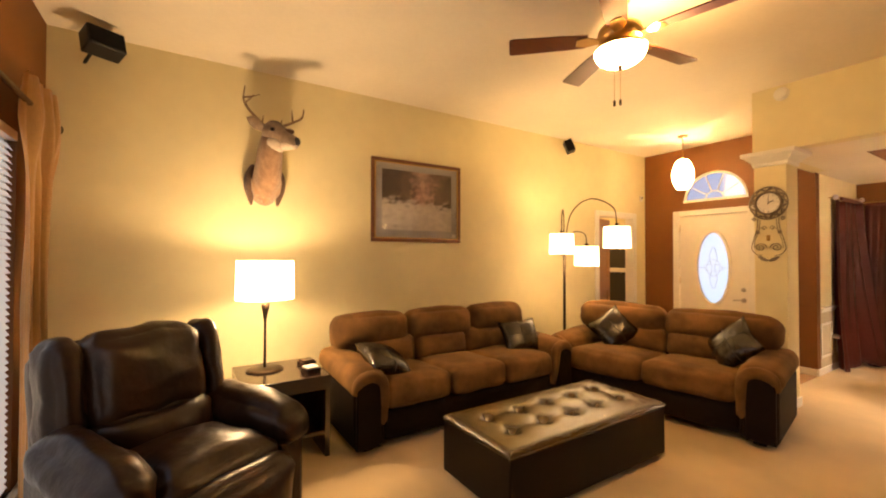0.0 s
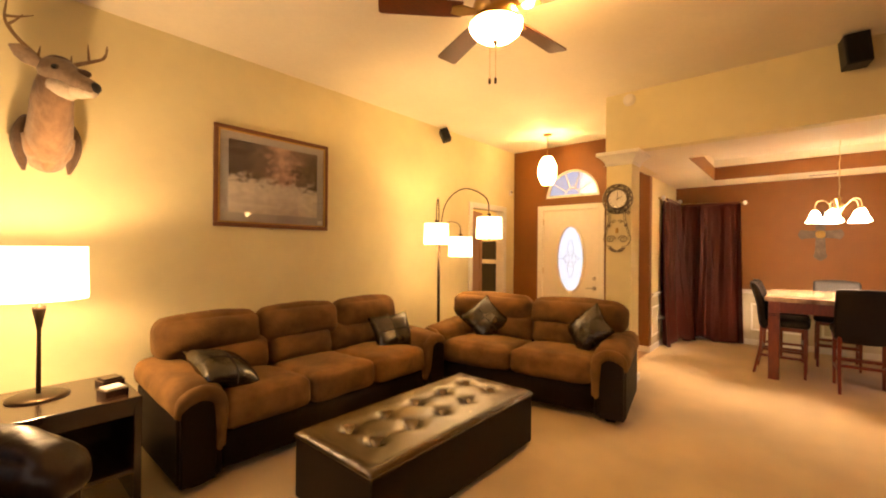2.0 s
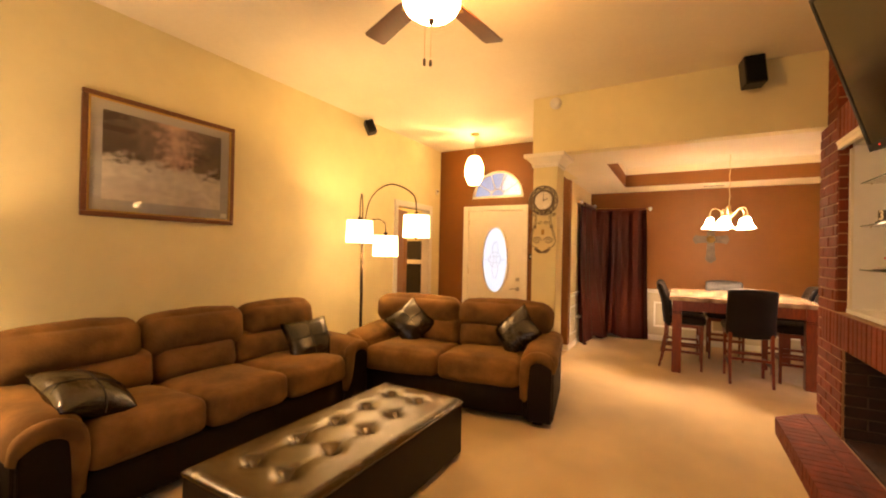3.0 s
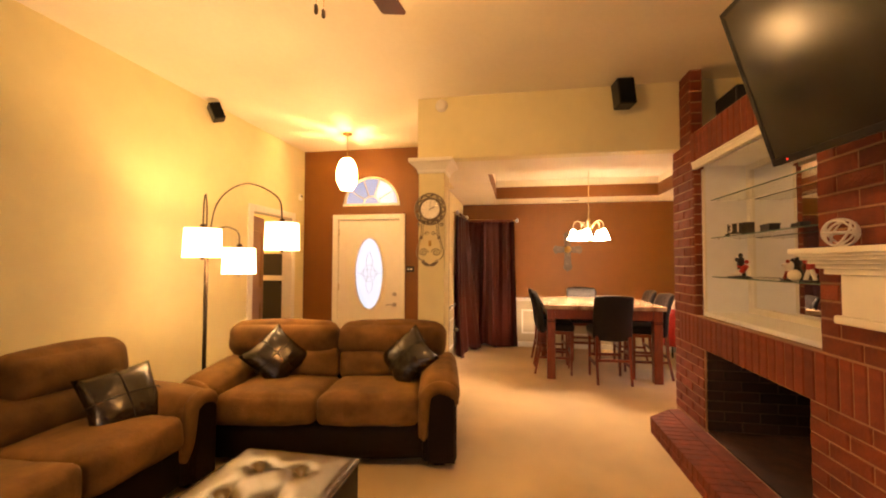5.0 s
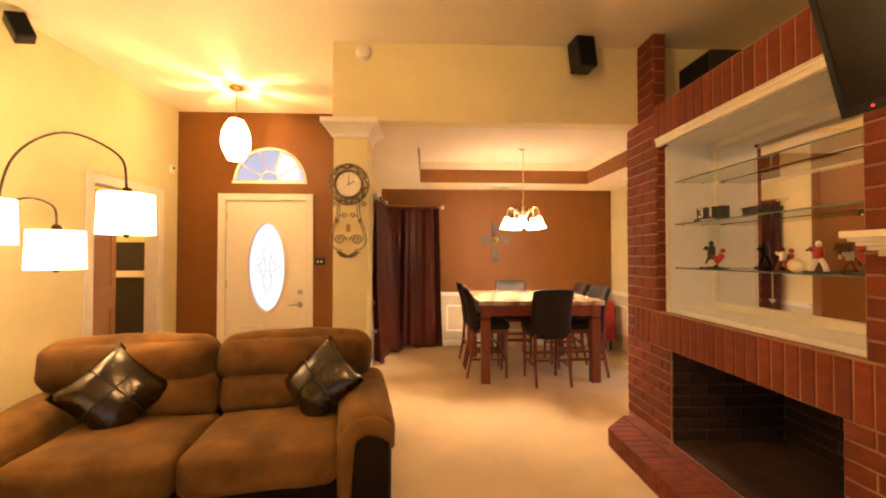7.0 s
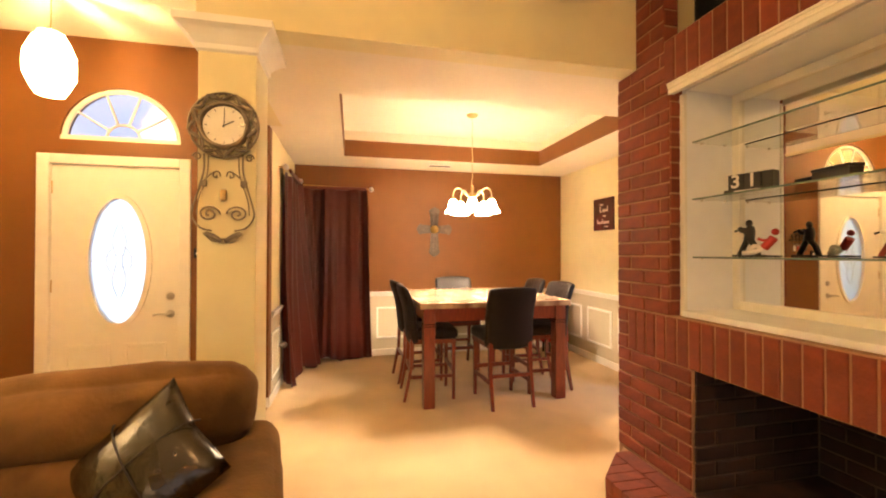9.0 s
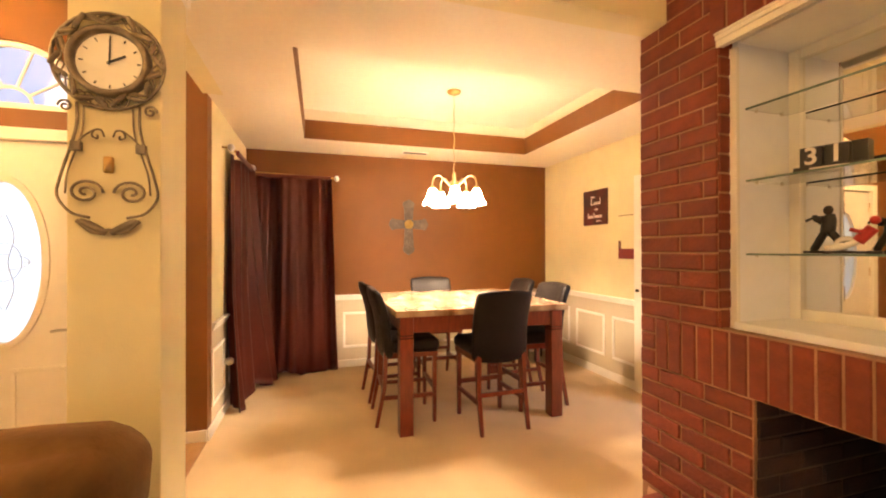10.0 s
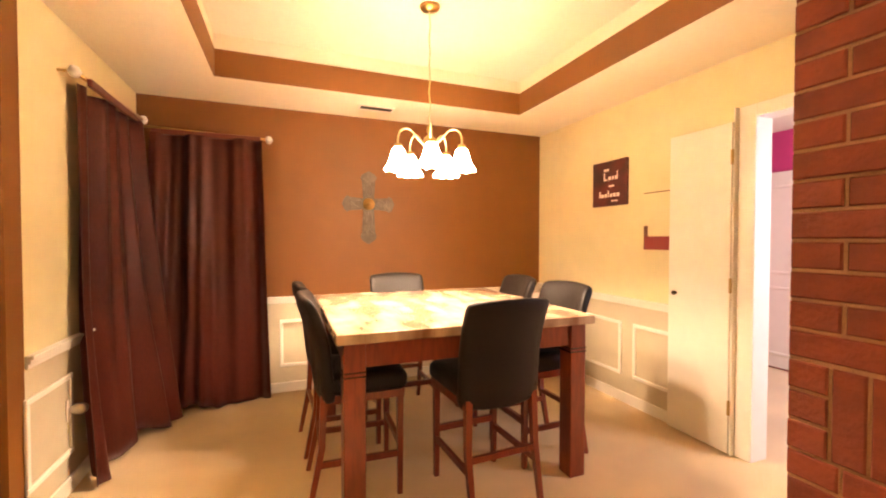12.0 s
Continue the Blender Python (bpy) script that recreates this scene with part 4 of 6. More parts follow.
def throw_pillow(at, seed, label):
    p = thing("throw_pillow", label, "pillow", at, "bronze throw pillows")
    bm = bmesh.new()
    n, a = 14, 0.2
    rng = random.Random(seed)
    grids = []
    for s in (1, -1):
        g = []
        for i in range(n + 1):
            row = []
            for j in range(n + 1):
                u, v = 2 * i / n - 1, 2 * j / n - 1
                e = (1 - abs(u) ** 2.4) * (1 - abs(v) ** 2.4)
                pull = 1 - 0.10 * (1 - abs(u)) * abs(v) ** 3 * 1.0 - 0.10 * (1 - abs(v)) * abs(u) ** 3
                z = s * (0.085 * e ** 0.55)
                q = Vector((u * a * pull, v * a * pull, z))
                q.z += s * 0.008 * noise.noise(Vector((u * 3 + seed, v * 3, s))) * (1 if e > 0.02 else 0)
                row.append(q)
            g.append(row)
        grids.append(g)
    for s, g in zip((1, -1), grids):
        vs = [[bm.verts.new(q) for q in r] for r in g]
        for i in range(n):
            for j in range(n):
                f = (vs[i][j], vs[i + 1][j], vs[i + 1][j + 1], vs[i][j + 1])
                bm.faces.new(f if s > 0 else f[::-1])
    bmesh.ops.remove_doubles(bm, verts=bm.verts[:], dist=0.0008)
    part("cover", bm, M_PILLOW, p, "", True)
    seam = bmesh.new()
    prof = lambda t: 0.085 * ((1 - abs(t) ** 2.4)) ** 0.55 + 0.001
    tube([(a * t, 0.0, prof(t)) for t in [k / 8 - 1 for k in range(17)]], 0.003, 5, seam)
    tube([(0.0, a * t, prof(t)) for t in [k / 8 - 1 for k in range(17)]], 0.003, 5, seam)
    part("cross_seam", seam, M_SEAM, p, "dark stitched cross seam")


throw_pillow(pose(4.54, 4.29, 0.595, 54, 0, -24) @ pose(0, 0, 0, 0, 0, 7) , 1, "bronze faux-leather square pillow leaning on the sofa back")
throw_pillow(pose(2.98, 4.22, 0.60, 20, 18, 10), 2, "bronze faux-leather square pillow lying against the sofa arm")
throw_pillow(LOVESEAT @ pose(-0.475, 0.03, 0.655, 60, 0, 24) @ pose(0, 0, 0, 0, 0, 42), 3, "bronze faux-leather pillow standing on its corner in the loveseat")
throw_pillow(LOVESEAT @ pose(0.60, 0.0, 0.66, 60, 0, -30) @ pose(0, 0, 0, 0, 0, 50), 4, "bronze faux-leather pillow propped on its corner by the loveseat arm")


def ottoman():
    o = thing("storage_ottoman", "long dark leather storage ottoman with a button-tufted lid", "ottoman", pose(3.785, 3.115, 0))
    L, W = 1.47, 0.66
    # Sides take the shaded copy of the lid's leather.
    part("body", box(-L / 2 + 0.004, -W / 2 + 0.004, 0.035, L / 2 - 0.004, W / 2 - 0.004, 0.362, 0.010), M_OTTO_SHADED, o, "leather side panels with shade in their dark colour")
    bm = bmesh.new()
    nx, ny = 120, 56
    tufts = [((0.14 + 0.18 * i) * L, v * W) for i in range(5) for v in (0.33, 0.67)]

    def height(u, v):
        x, y = u * L, v * W
        rim = min(x, L - x, y, W - y)
        z = 0.374 + 0.024 * math.sqrt(min(1.0, rim / 0.03)) + 0.014 * min(1.0, rim / 0.15)
        near = min(math.hypot(x - a, y - b) for a, b in tufts)
        # creases along the two rows of buttons and across them, fading towards the rim
        k = min(1.0, rim / 0.12)
        row = min(abs(y - 0.33 * W), abs(y - 0.67 * W))
        column = min(abs(x - a) for a, b in tufts)
        between = 1.0 if 0.33 < v < 0.67 else math.exp(-(row / 0.07) ** 2)
        inside = 1.0 if tufts[0][0] < x < tufts[-1][0] else math.exp(-(column / 0.07) ** 2)
        z -= k * (0.007 * inside * math.exp(-(row / 0.022)) + 0.007 * between * math.exp(-(column / 0.022)))
        return z - 0.036 * math.exp(-(near / 0.022)) - 0.006 * math.exp(-(near / 0.06) ** 2) - 0.008 * math.exp(-(near / 0.07) ** 2)
    g = [[bm.verts.new(((i / nx - 0.5) * L, (j / ny - 0.5) * W, height(i / nx, j / ny))) for j in range(ny + 1)] for i in range(nx + 1)]
    for i in range(nx):
        for j in range(ny):
            bm.faces.new((g[i][j], g[i + 1][j], g[i + 1][j + 1], g[i][j + 1]))
    rim = [g[i][0] for i in range(nx + 1)] + [g[nx][j] for j in range(1, ny + 1)] + [g[i][ny] for i in range(nx - 1, -1, -1)] + [g[0][j] for j in range(ny - 1, 0, -1)]
    low = [bm.verts.new((v.co.x, v.co.y, 0.363)) for v in rim]
    for i in range(len(rim)):
        j = (i + 1) % len(rim)
        bm.faces.new((rim[j], rim[i], low[i], low[j]))
    lid = part("lid", bm, M_OTTO_LIT, o, "glossy tufted leather lid, coloured as lit", True)
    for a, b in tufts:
        # Buttons take the shaded copy too, dark as if sunk in shadow.
        part("button", lathe([(0, 0.006), (0.008, 0.0045), (0.012, 0.001), (0.012, -0.006)], 12, pose(a - L / 2, b - W / 2, height(a / L, b / W) - 0.001)), M_OTTO_SHADED, lid, "", True)
    part("piping", tube([(x * (L / 2 - 0.003), y * (W / 2 - 0.003), 0.374) for x, y in ((-1, -1), (1, -1), (1, 1), (-1, 1))], 0.006, 6, None, True), M_OTTO_LIT, lid)
    for x in (-1, 1):
        for y in (-1, 1):
            part("foot", box(x * (L / 2 - 0.08) - 0.03, y * (W / 2 - 0.08) - 0.03, 0, x * (L / 2 - 0.08) + 0.03, y * (W / 2 - 0.08) + 0.03, 0.036), M_ESPRESSO, o)


ottoman()


def recliner():
    r = thing("recliner", "dark brown leather recliner with overstuffed back and arms", "armchair", pose(1.58, 3.64, 0, 0, 0, 30))
    L = M_LEATHER
    part("base", box(-0.44, -0.36, 0.03, 0.44, 0.40, 0.30, 0.03), L, r)
    part("back_shell", cushion(0.84, 0.22, 0.86, 0.09, (0, 0.02, 0.02), 9, 0.012, 1, pose(0, 0.40, 0.56, -10, 0, 0)), L, r, "", True)
    part("back_pillow", cushion(0.56, 0.26, 0.50, 0.10, (0.01, 0.05, 0.02), 14, 0.034, 5, pose(0, 0.30, 0.79, -12, 0, 0)), L, r, "overstuffed headrest", True)
    part("lumbar_pillow", cushion(0.56, 0.24, 0.26, 0.09, (0.01, 0.06, 0.02), 14, 0.034, 8, pose(0, 0.20, 0.53, -8, 0, 0)), L, r, "", True)
    part("seat_cushion", cushion(0.56, 0.66, 0.22, 0.09, (0.0, 0.02, 0.05), 14, 0.03, 2, pose(0, -0.12, 0.40, -3, 0, 0)), L, r, "", True)
    part("footrest", cushion(0.58, 0.16, 0.36, 0.07, (0.0, 0.04, 0.02), 10, 0.014, 9, pose(0, -0.46, 0.27, 8, 0, 0)), L, r, "", True)
    for s in (-1, 1):
        part("back_wing", cushion(0.15, 0.24, 0.74, 0.07, (0.015, 0.03, 0.02), 12, 0.03, 11 + s, pose(s * 0.345, 0.31, 0.66, -11, 0, 0)), L, r, "", True)
        part("arm_panel", box(s * 0.39 - 0.08, -0.40, 0.04, s * 0.39 + 0.08, 0.34, 0.48, 0.03), L, r)
        part("arm_pad", cushion(0.23, 0.72, 0.22, 0.10, (0.02, 0.02, 0.035), 14, 0.03, 4 + s, pose(s * 0.39, -0.08, 0.53, 4, 0, 0)), L, r, "padded arm", True)


recliner()


def end_table():
    e = thing("end_table", "dark espresso wood end table with an open shelf", "side table", pose(2.215, 4.38, 0))
    w, d, h = 0.29, 0.30, 0.58
    part("tabletop", box(-w, -d, h - 0.045, w, d, h, 0.005), M_ESPRESSO, e, "polished dark top")
    for x in (-1, 1):
        part("side_panel", box(x * w - (0.035 if x > 0 else -0.0), -d + 0.01, 0.0, x * w + (0.0 if x > 0 else 0.035), d - 0.01, h - 0.045, 0.003), M_ESPRESSO, e)
    part("shelf", box(-w + 0.035, -d + 0.02, 0.16, w - 0.035, d - 0.01, 0.185, 0.003), M_ESPRESSO, e)
    part("back_panel", box(-w + 0.035, d - 0.03, 0.185, w - 0.035, d - 0.01, h - 0.045), M_ESPRESSO, e)
    part("apron", box(-w + 0.035, -d + 0.012, h - 0.10, w - 0.035, -d + 0.03, h - 0.045), M_ESPRESSO, e)
    for i, (x, y, hh) in enumerate(((2.40, 4.22, 0.035), (2.43, 4.46, 0.03))):
        c = thing("coaster_box" if i == 0 else "coaster_set", "small dark wooden coaster box on the end table" if i == 0 else "small dark stack of coasters on the end table", "coaster", pose(x, y, 0.58, 0, 0, 12))
        part("tray", box(-0.055, -0.055, 0, 0.055, 0.055, hh, 0.004), M_ESPRESSO, c)
        part("coaster", box(-0.045, -0.045, hh, 0.045, 0.045, hh + 0.012, 0.002), M_WHITE if i == 0 else M_ESPRESSO, c, "pale top coaster" if i == 0 else "")


end_table()


def table_lamp():
    l = thing("table_lamp", "table lamp with a white drum shade and dark tapered stem, lit", "table lamp", pose(2.125, 4.46, 0.58))
    part("base", lathe([(0, 0.022), (0.02, 0.022), (0.11, 0.016), (0.13, 0.008), (0.13, 0), (0, 0)], 32), M_BRONZE, l, "flat round bronze base", True)
    part("stem", lathe([(0.011, 0.02), (0.009, 0.30), (0.009, 0.36), (0.018, 0.42), (0.028, 0.47), (0.028, 0.49), (0.008, 0.50), (0.008, 0.66)], 16), M_BRONZE, l, "slender stem flaring under the shade", True)
    bm = lathe([(0.205, 0.53), (0.20, 0.815)], 40)
    bmesh.ops.solidify(bm, geom=bm.faces[:], thickness=0.002)
    part("shade", bm, M_SHADE, l, "glowing white drum shade", True)
    sp = bmesh.new()
    for a in (0, 120, 240):
        c, s = math.cos(radians(a)), math.sin(radians(a))
        tube([(0, 0, 0.66), (0.198 * c, 0.198 * s, 0.80)], 0.002, 5, sp)
    part("shade_spider", sp, M_BRONZE, l)
    for z, watts in ((1.16, 32), (1.335, 36)):
        lamp_point("bulb_table_lamp", (2.125, 4.46, z), watts, (1.0, 0.68, 0.36), 0.04)


table_lamp()


def arc_lamp():
    base = Vector((5.55, 4.60, 0))
    l = thing("arc_floor_lamp", "three-arm bronze arc floor lamp with white drum shades, lit", "floor lamp", Matrix.Translation(base))
    part("base", lathe([(0, 0.03), (0.14, 0.03), (0.16, 0.018), (0.16, 0), (0, 0)], 28), M_BRONZE, l, "", True)
    part("pole", tube([(0, 0, 0.02), (0, 0, 1.70)], 0.017, 10), M_BRONZE, l, "", True)
    spots = (((5.405, 4.515, 1.575), 1.99), ((5.80, 4.47, 1.43), 1.73), ((5.68, 3.97, 1.64), 2.10))
    for k, (c, top) in enumerate(spots):
        c = Vector(c) - base
        flat = Vector((c.x, c.y, 0))
        pts = [(0.012 * (k - 1), 0, 1.15), (0.012 * (k - 1), 0, 1.45), flat * 0.12 + Vector((0, 0, 1.45 + (top - 1.45) * 0.72)), flat * 0.5 + Vector((0, 0, top)), flat * 0.93 + Vector((0, 0, (top + c.z + 0.13) / 2 + 0.05)), flat + Vector((0, 0, c.z + 0.14))]
        part("arm", tube(smooth_path(pts, 8), 0.0065, 8), M_BRONZE, l, "curved bronze arm", True)
        part("socket", lathe([(0.0, 0.16), (0.02, 0.155), (0.028, 0.13), (0.028, 0.10), (0.0, 0.10)], 14, Matrix.Translation(c)), M_BRONZE, l, "", True)
        bm = lathe([(0.145, -0.118), (0.138, 0.118)], 36, Matrix.Translation(c))
        bmesh.ops.solidify(bm, geom=bm.faces[:], thickness=0.002)
        part("shade", bm, M_SHADE, l, "glowing white drum shade", True)
        part("diffuser", lathe([(0, -0.105), (0.12, -0.105)], 24, Matrix.Translation(c)), M_DIFFUSER, l, "frosted diffuser disc", True)
        part("finial", lathe([(0, -0.14), (0.012, -0.135), (0.02, -0.115), (0, -0.108)], 12, Matrix.Translation(c)), M_BRONZE, l, "", True)
        lamp_point("bulb_arc_lamp", base + c, 26, WARM_WHITE, 0.04)


arc_lamp()


def ceiling_fan():
    f = thing("ceiling_fan", "five-blade mahogany ceiling fan with a brass hub and lit glass bowl", "ceiling fan", pose(3.866, 2.69, 0))
    part("canopy", lathe([(0.0, 3.05), (0.075, 3.05), (0.075, 3.03), (0.045, 2.985), (0.02, 2.975)], 24), M_BRASS, f, "", True)
    part("downrod", lathe([(0.013, 2.98), (0.013, 2.86)], 12), M_BRASS, f, "", True)
    part("motor_housing", lathe([(0.02, 2.87), (0.06, 2.862), (0.125, 2.835), (0.135, 2.80), (0.125, 2.765), (0.09, 2.745), (0.06, 2.735), (0.06, 2.71)], 32), M_BRASS, f, "antique brass motor housing", True)
    part("light_fitter", lathe([(0.06, 2.72), (0.11, 2.715), (0.155, 2.71), (0.155, 2.70), (0.0, 2.70)], 32), M_BRASS, f, "", True)
    for k in range(5):
        a = radians(-6 + 72 * k)
        m = Matrix.Rotation(a, 4, "Z")
        blade = part("blade", prism([(0.20, -0.055), (0.30, -0.062), (0.66, -0.072), (0.675, -0.06), (0.675, 0.06), (0.66, 0.072), (0.30, 0.062), (0.20, 0.055)], -0.004, 0.004, m @ pose(0, 0, 2.775, 11, 0, 0)), M_BLADE, f, "mahogany blade")
        part("blade_iron", prism([(0.10, -0.015), (0.20, -0.045), (0.26, -0.03), (0.26, 0.03), (0.20, 0.045), (0.10, 0.015)], -0.010, -0.004, m @ pose(0, 0, 2.775, 6, 0, 0)), M_BRASS, blade, "brass blade bracket")
    bowl = lathe([(0.148, 2.70), (0.150, 2.685), (0.135, 2.655), (0.10, 2.628), (0.05, 2.612), (0.0, 2.608)], 36)
    part("glass_bowl", bowl, M_BOWL, f, "frosted glass bowl glowing bright", True)
    part("finial", lathe([(0, 2.575), (0.01, 2.58), (0.018, 2.60), (0.02, 2.612), (0, 2.612)], 14), M_BRONZE, f, "", True)
    for x, z in ((0.03, 2.42), (-0.03, 2.40)):
        c = tube([(x, 0.02, 2.71), (x, 0.02, z)], 0.0015, 5)
        part("pull_chain", c, M_BRASS, f)
        part("pull_knob", lathe([(0, z + 0.0), (0.008, z - 0.012), (0.008, z - 0.04), (0, z - 0.048)], 10, pose(x, 0.02, 0)), M_BRONZE, f, "", True)
    lamp_point("bulb_fan", (3.866, 2.69, 2.665), 440, WARM, 0.05)
    # Added light beside the fitter to brighten the ceiling; no bulb hangs there.
    lamp_point("fill_fan_up", (3.866 + 0.09, 2.69 - 0.16, 2.70 + 0.035), 45, WARM, 0.03)


ceiling_fan()


def pendant():
    p = thing("pendant_lamp", "ivory faceted lantern pendant lamp hanging in the entry, lit", "pendant lamp", pose(7.276, 4.07, 0))
    part("canopy", lathe([(0.0, 3.05), (0.06, 3.05), (0.055, 3.03), (0.0, 3.02)], 20), M_BRASS, p, "", True)
    part("cord", tube([(0, 0, 3.03), (0, 0, 2.72)], 0.004, 6), M_BRASS, p)
    part("cap", lathe([(0.0, 2.745), (0.02, 2.74), (0.05, 2.727), (0.05, 2.722), (0, 2.722)], 16), M_BRASS, p, "", True)
    prof = [(0.064, 2.722, 0.62), (0.092, 2.675, 0.80), (0.122, 2.59, 0.96), (0.127, 2.52, 0.985), (0.122, 2.45, 0.985), (0.092, 2.375, 0.97), (0.070, 2.335, 0.95)]
    n = 7
    # curved leaves that part towards the top, where the light escapes
    for k in range(n):
        bm = bmesh.new()
        mid = 2 * math.pi * (k + 0.3) / n
        rows = []
        for r, z, share in prof:
            h = math.pi / n * share
            rows.append([bm.verts.new((r * (1 + 0.05 * (1 - abs(u))) * math.cos(mid + u * h), r * (1 + 0.05 * (1 - abs(u))) * math.sin(mid + u * h), z)) for u in (-1, -0.5, 0, 0.5, 1)])
        for u, v in zip(rows, rows[1:]):
            for i in range(4):
                bm.faces.new((u[i], u[i + 1], v[i + 1], v[i]))
        bmesh.ops.solidify(bm, geom=bm.faces[:], thickness=0.0015)
        part("shade_panel", bm, M_PENDANT, p)
    rib = bmesh.new()
    for r, z, share in (prof[0], prof[2], prof[4], prof[6]):
        tube([(r * 1.03 * math.cos(2 * math.pi * i / 28), r * 1.03 * math.sin(2 * math.pi * i / 28), z) for i in range(28)], 0.0025, 5, rib, True)
    part("hoops", rib, M_PENDANT, p)
    lamp_point("bulb_pendant", (7.276, 4.07, 2.57), 85, WARM_WHITE, 0.026)


pendant()


# ---- dining room ----
def dining_table():
    t = thing("dining_table", "square counter-height cherry dining table with a veined stone top", "table")
    x0, x1, y0, y1 = 7.62, 9.00, 0.24, 1.635
    part("tabletop", box(x0, y0, 0.858, x1, y1, 0.908, 0.008, seg=3), M_STONE, t, "glossy cream and brown veined stone top")
    for r in ((x0 + 0.06, y0 + 0.05, 0.74, x1 - 0.06, y0 + 0.075, 0.858), (x0 + 0.06, y1 - 0.075, 0.74, x1 - 0.06, y1 - 0.05, 0.858), (x0 + 0.05, y0 + 0.08, 0.74, x0 + 0.075, y1 - 0.08, 0.858), (x1 - 0.075, y0 + 0.08, 0.74, x1 - 0.05, y1 - 0.08, 0.858)):
        part("apron", box(*r), M_CHERRY, t)
    for x in (x0 + 0.035, x1 - 0.135):
        for y in (y0 + 0.035, y1 - 0.135):
            leg = part("leg", box(x, y, 0, x + 0.10, y + 0.10, 0.857, 0.006), M_CHERRY, t)
            for z in (0.70, 0.72):
                part("groove_band", box(x - 0.002, y - 0.002, z, x + 0.102, y + 0.102, z + 0.006), M_ESPRESSO, leg)


dining_table()


def dining_chair(at):
    """Seat faces local +y; the origin is on the floor under the seat."""
    c = thing("dining_chair", "counter-height dining chair with black leather seat and back, cherry legs", "chair", at, "chairs round the dining table")
    part("seat", cushion(0.45, 0.44, 0.10, 0.04, (0, 0, 0.012), 8, 0.003, 1, pose(0, 0.0, 0.60)), M_BLACKLEATHER, c, "black leather seat", True)
    bm = cushion(0.45, 0.065, 0.52, 0.028, (0.0, 0.010, 0.02), 9, 0.002, 2)
    for v in bm.verts:
        v.co.y += 0.035 * (v.co.x / 0.225) ** 2 - 0.06 * max(0, v.co.z / 0.26) ** 1.5
    bm.transform(pose(0, -0.225, 0.775, 5, 0, 0))
    part("backrest", bm, M_BLACKLEATHER, c, "black leather curved back", True)
    for x in (-1, 1):
        part("leg", tube([(x * 0.185, -0.20, 0.56), (x * 0.19, -0.21, 0.30), (x * 0.19, -0.27, 0.0)], [0.024, 0.022, 0.017], 4), M_CHERRY, c)
        part("leg", tube([(x * 0.185, 0.18, 0.56), (x * 0.185, 0.18, 0.0)], [0.024, 0.018], 4), M_CHERRY, c)
        part("stretcher", box(x * 0.187 - 0.01, -0.225, 0.20, x * 0.187 + 0.01, 0.18, 0.23), M_CHERRY, c)
    part("footrest_rail", box(-0.185, 0.168, 0.25, 0.185, 0.19, 0.285), M_CHERRY, c)
    part("stretcher", box(-0.185, -0.225, 0.26, 0.185, -0.205, 0.29), M_CHERRY, c)
    part("seat_frame", box(-0.21, -0.20, 0.515, 0.21, 0.20, 0.555), M_CHERRY, c)
    return c


_c = dining_chair(pose(7.78, 0.86, 0, 0, 0, -90 + 3))
for x, y, a in ((8.06, 1.46, 180 - 2), (8.60, 1.47, 180 + 3), (8.03, 0.38, 2), (8.60, 0.40, -3), (8.86, 0.98, 90)):
    copy_thing(_c, pose(x, y, 0, 0, 0, a))

def corner_stand():
    s = thing("corner_stand", "small corner stand draped with a dark red cloth", "side table", pose(9.28, -0.44, 0))
    part("tabletop", lathe([(0, 0.72), (0.17, 0.72), (0.17, 0.70), (0, 0.70)], 20), M_ESPRESSO, s)
    for a in (45, 135, 225, 315):
        c, k = 0.12 * math.cos(radians(a)), 0.12 * math.sin(radians(a))
        part("leg", tube([(c, k, 0.70), (c * 1.1, k * 1.1, 0)], 0.014, 6), M_ESPRESSO, s)
    bm = bmesh.new()
    rows = []
    for i in range(9):
        v = i / 8
        rows.append([bm.verts.new(((0.175 + 0.03 * v + 0.02 * v * math.sin(7 * a)) * math.cos(a), (0.175 + 0.03 * v + 0.02 * v * math.sin(7 * a)) * math.sin(a), 0.725 - 0.55 * v)) for a in [2 * math.pi * k / 56 for k in range(56)]])
    bm.faces.new(rows[0])
    for a, b in zip(rows, rows[1:]):
        for k in range(56):
            bm.faces.new((a[k], b[k], b[(k + 1) % 56], a[(k + 1) % 56]))
    part("cloth", bm, M_RED, s, "dark red draped cloth", True)


corner_stand()
b_ = thing("tissue_box", "small white tissue box on the draped stand", "tissue box", pose(9.26, -0.42, 0.727))
part("carton", box(-0.07, -0.06, 0, 0.07, 0.06, 0.09, 0.004), M_WHITE, b_)
part("tissue", cushion(0.05, 0.02, 0.05, 0.01, (0, 0.004, 0.006), 3, m=pose(0, 0, 0.105)), M_WHITE, b_, "", True)


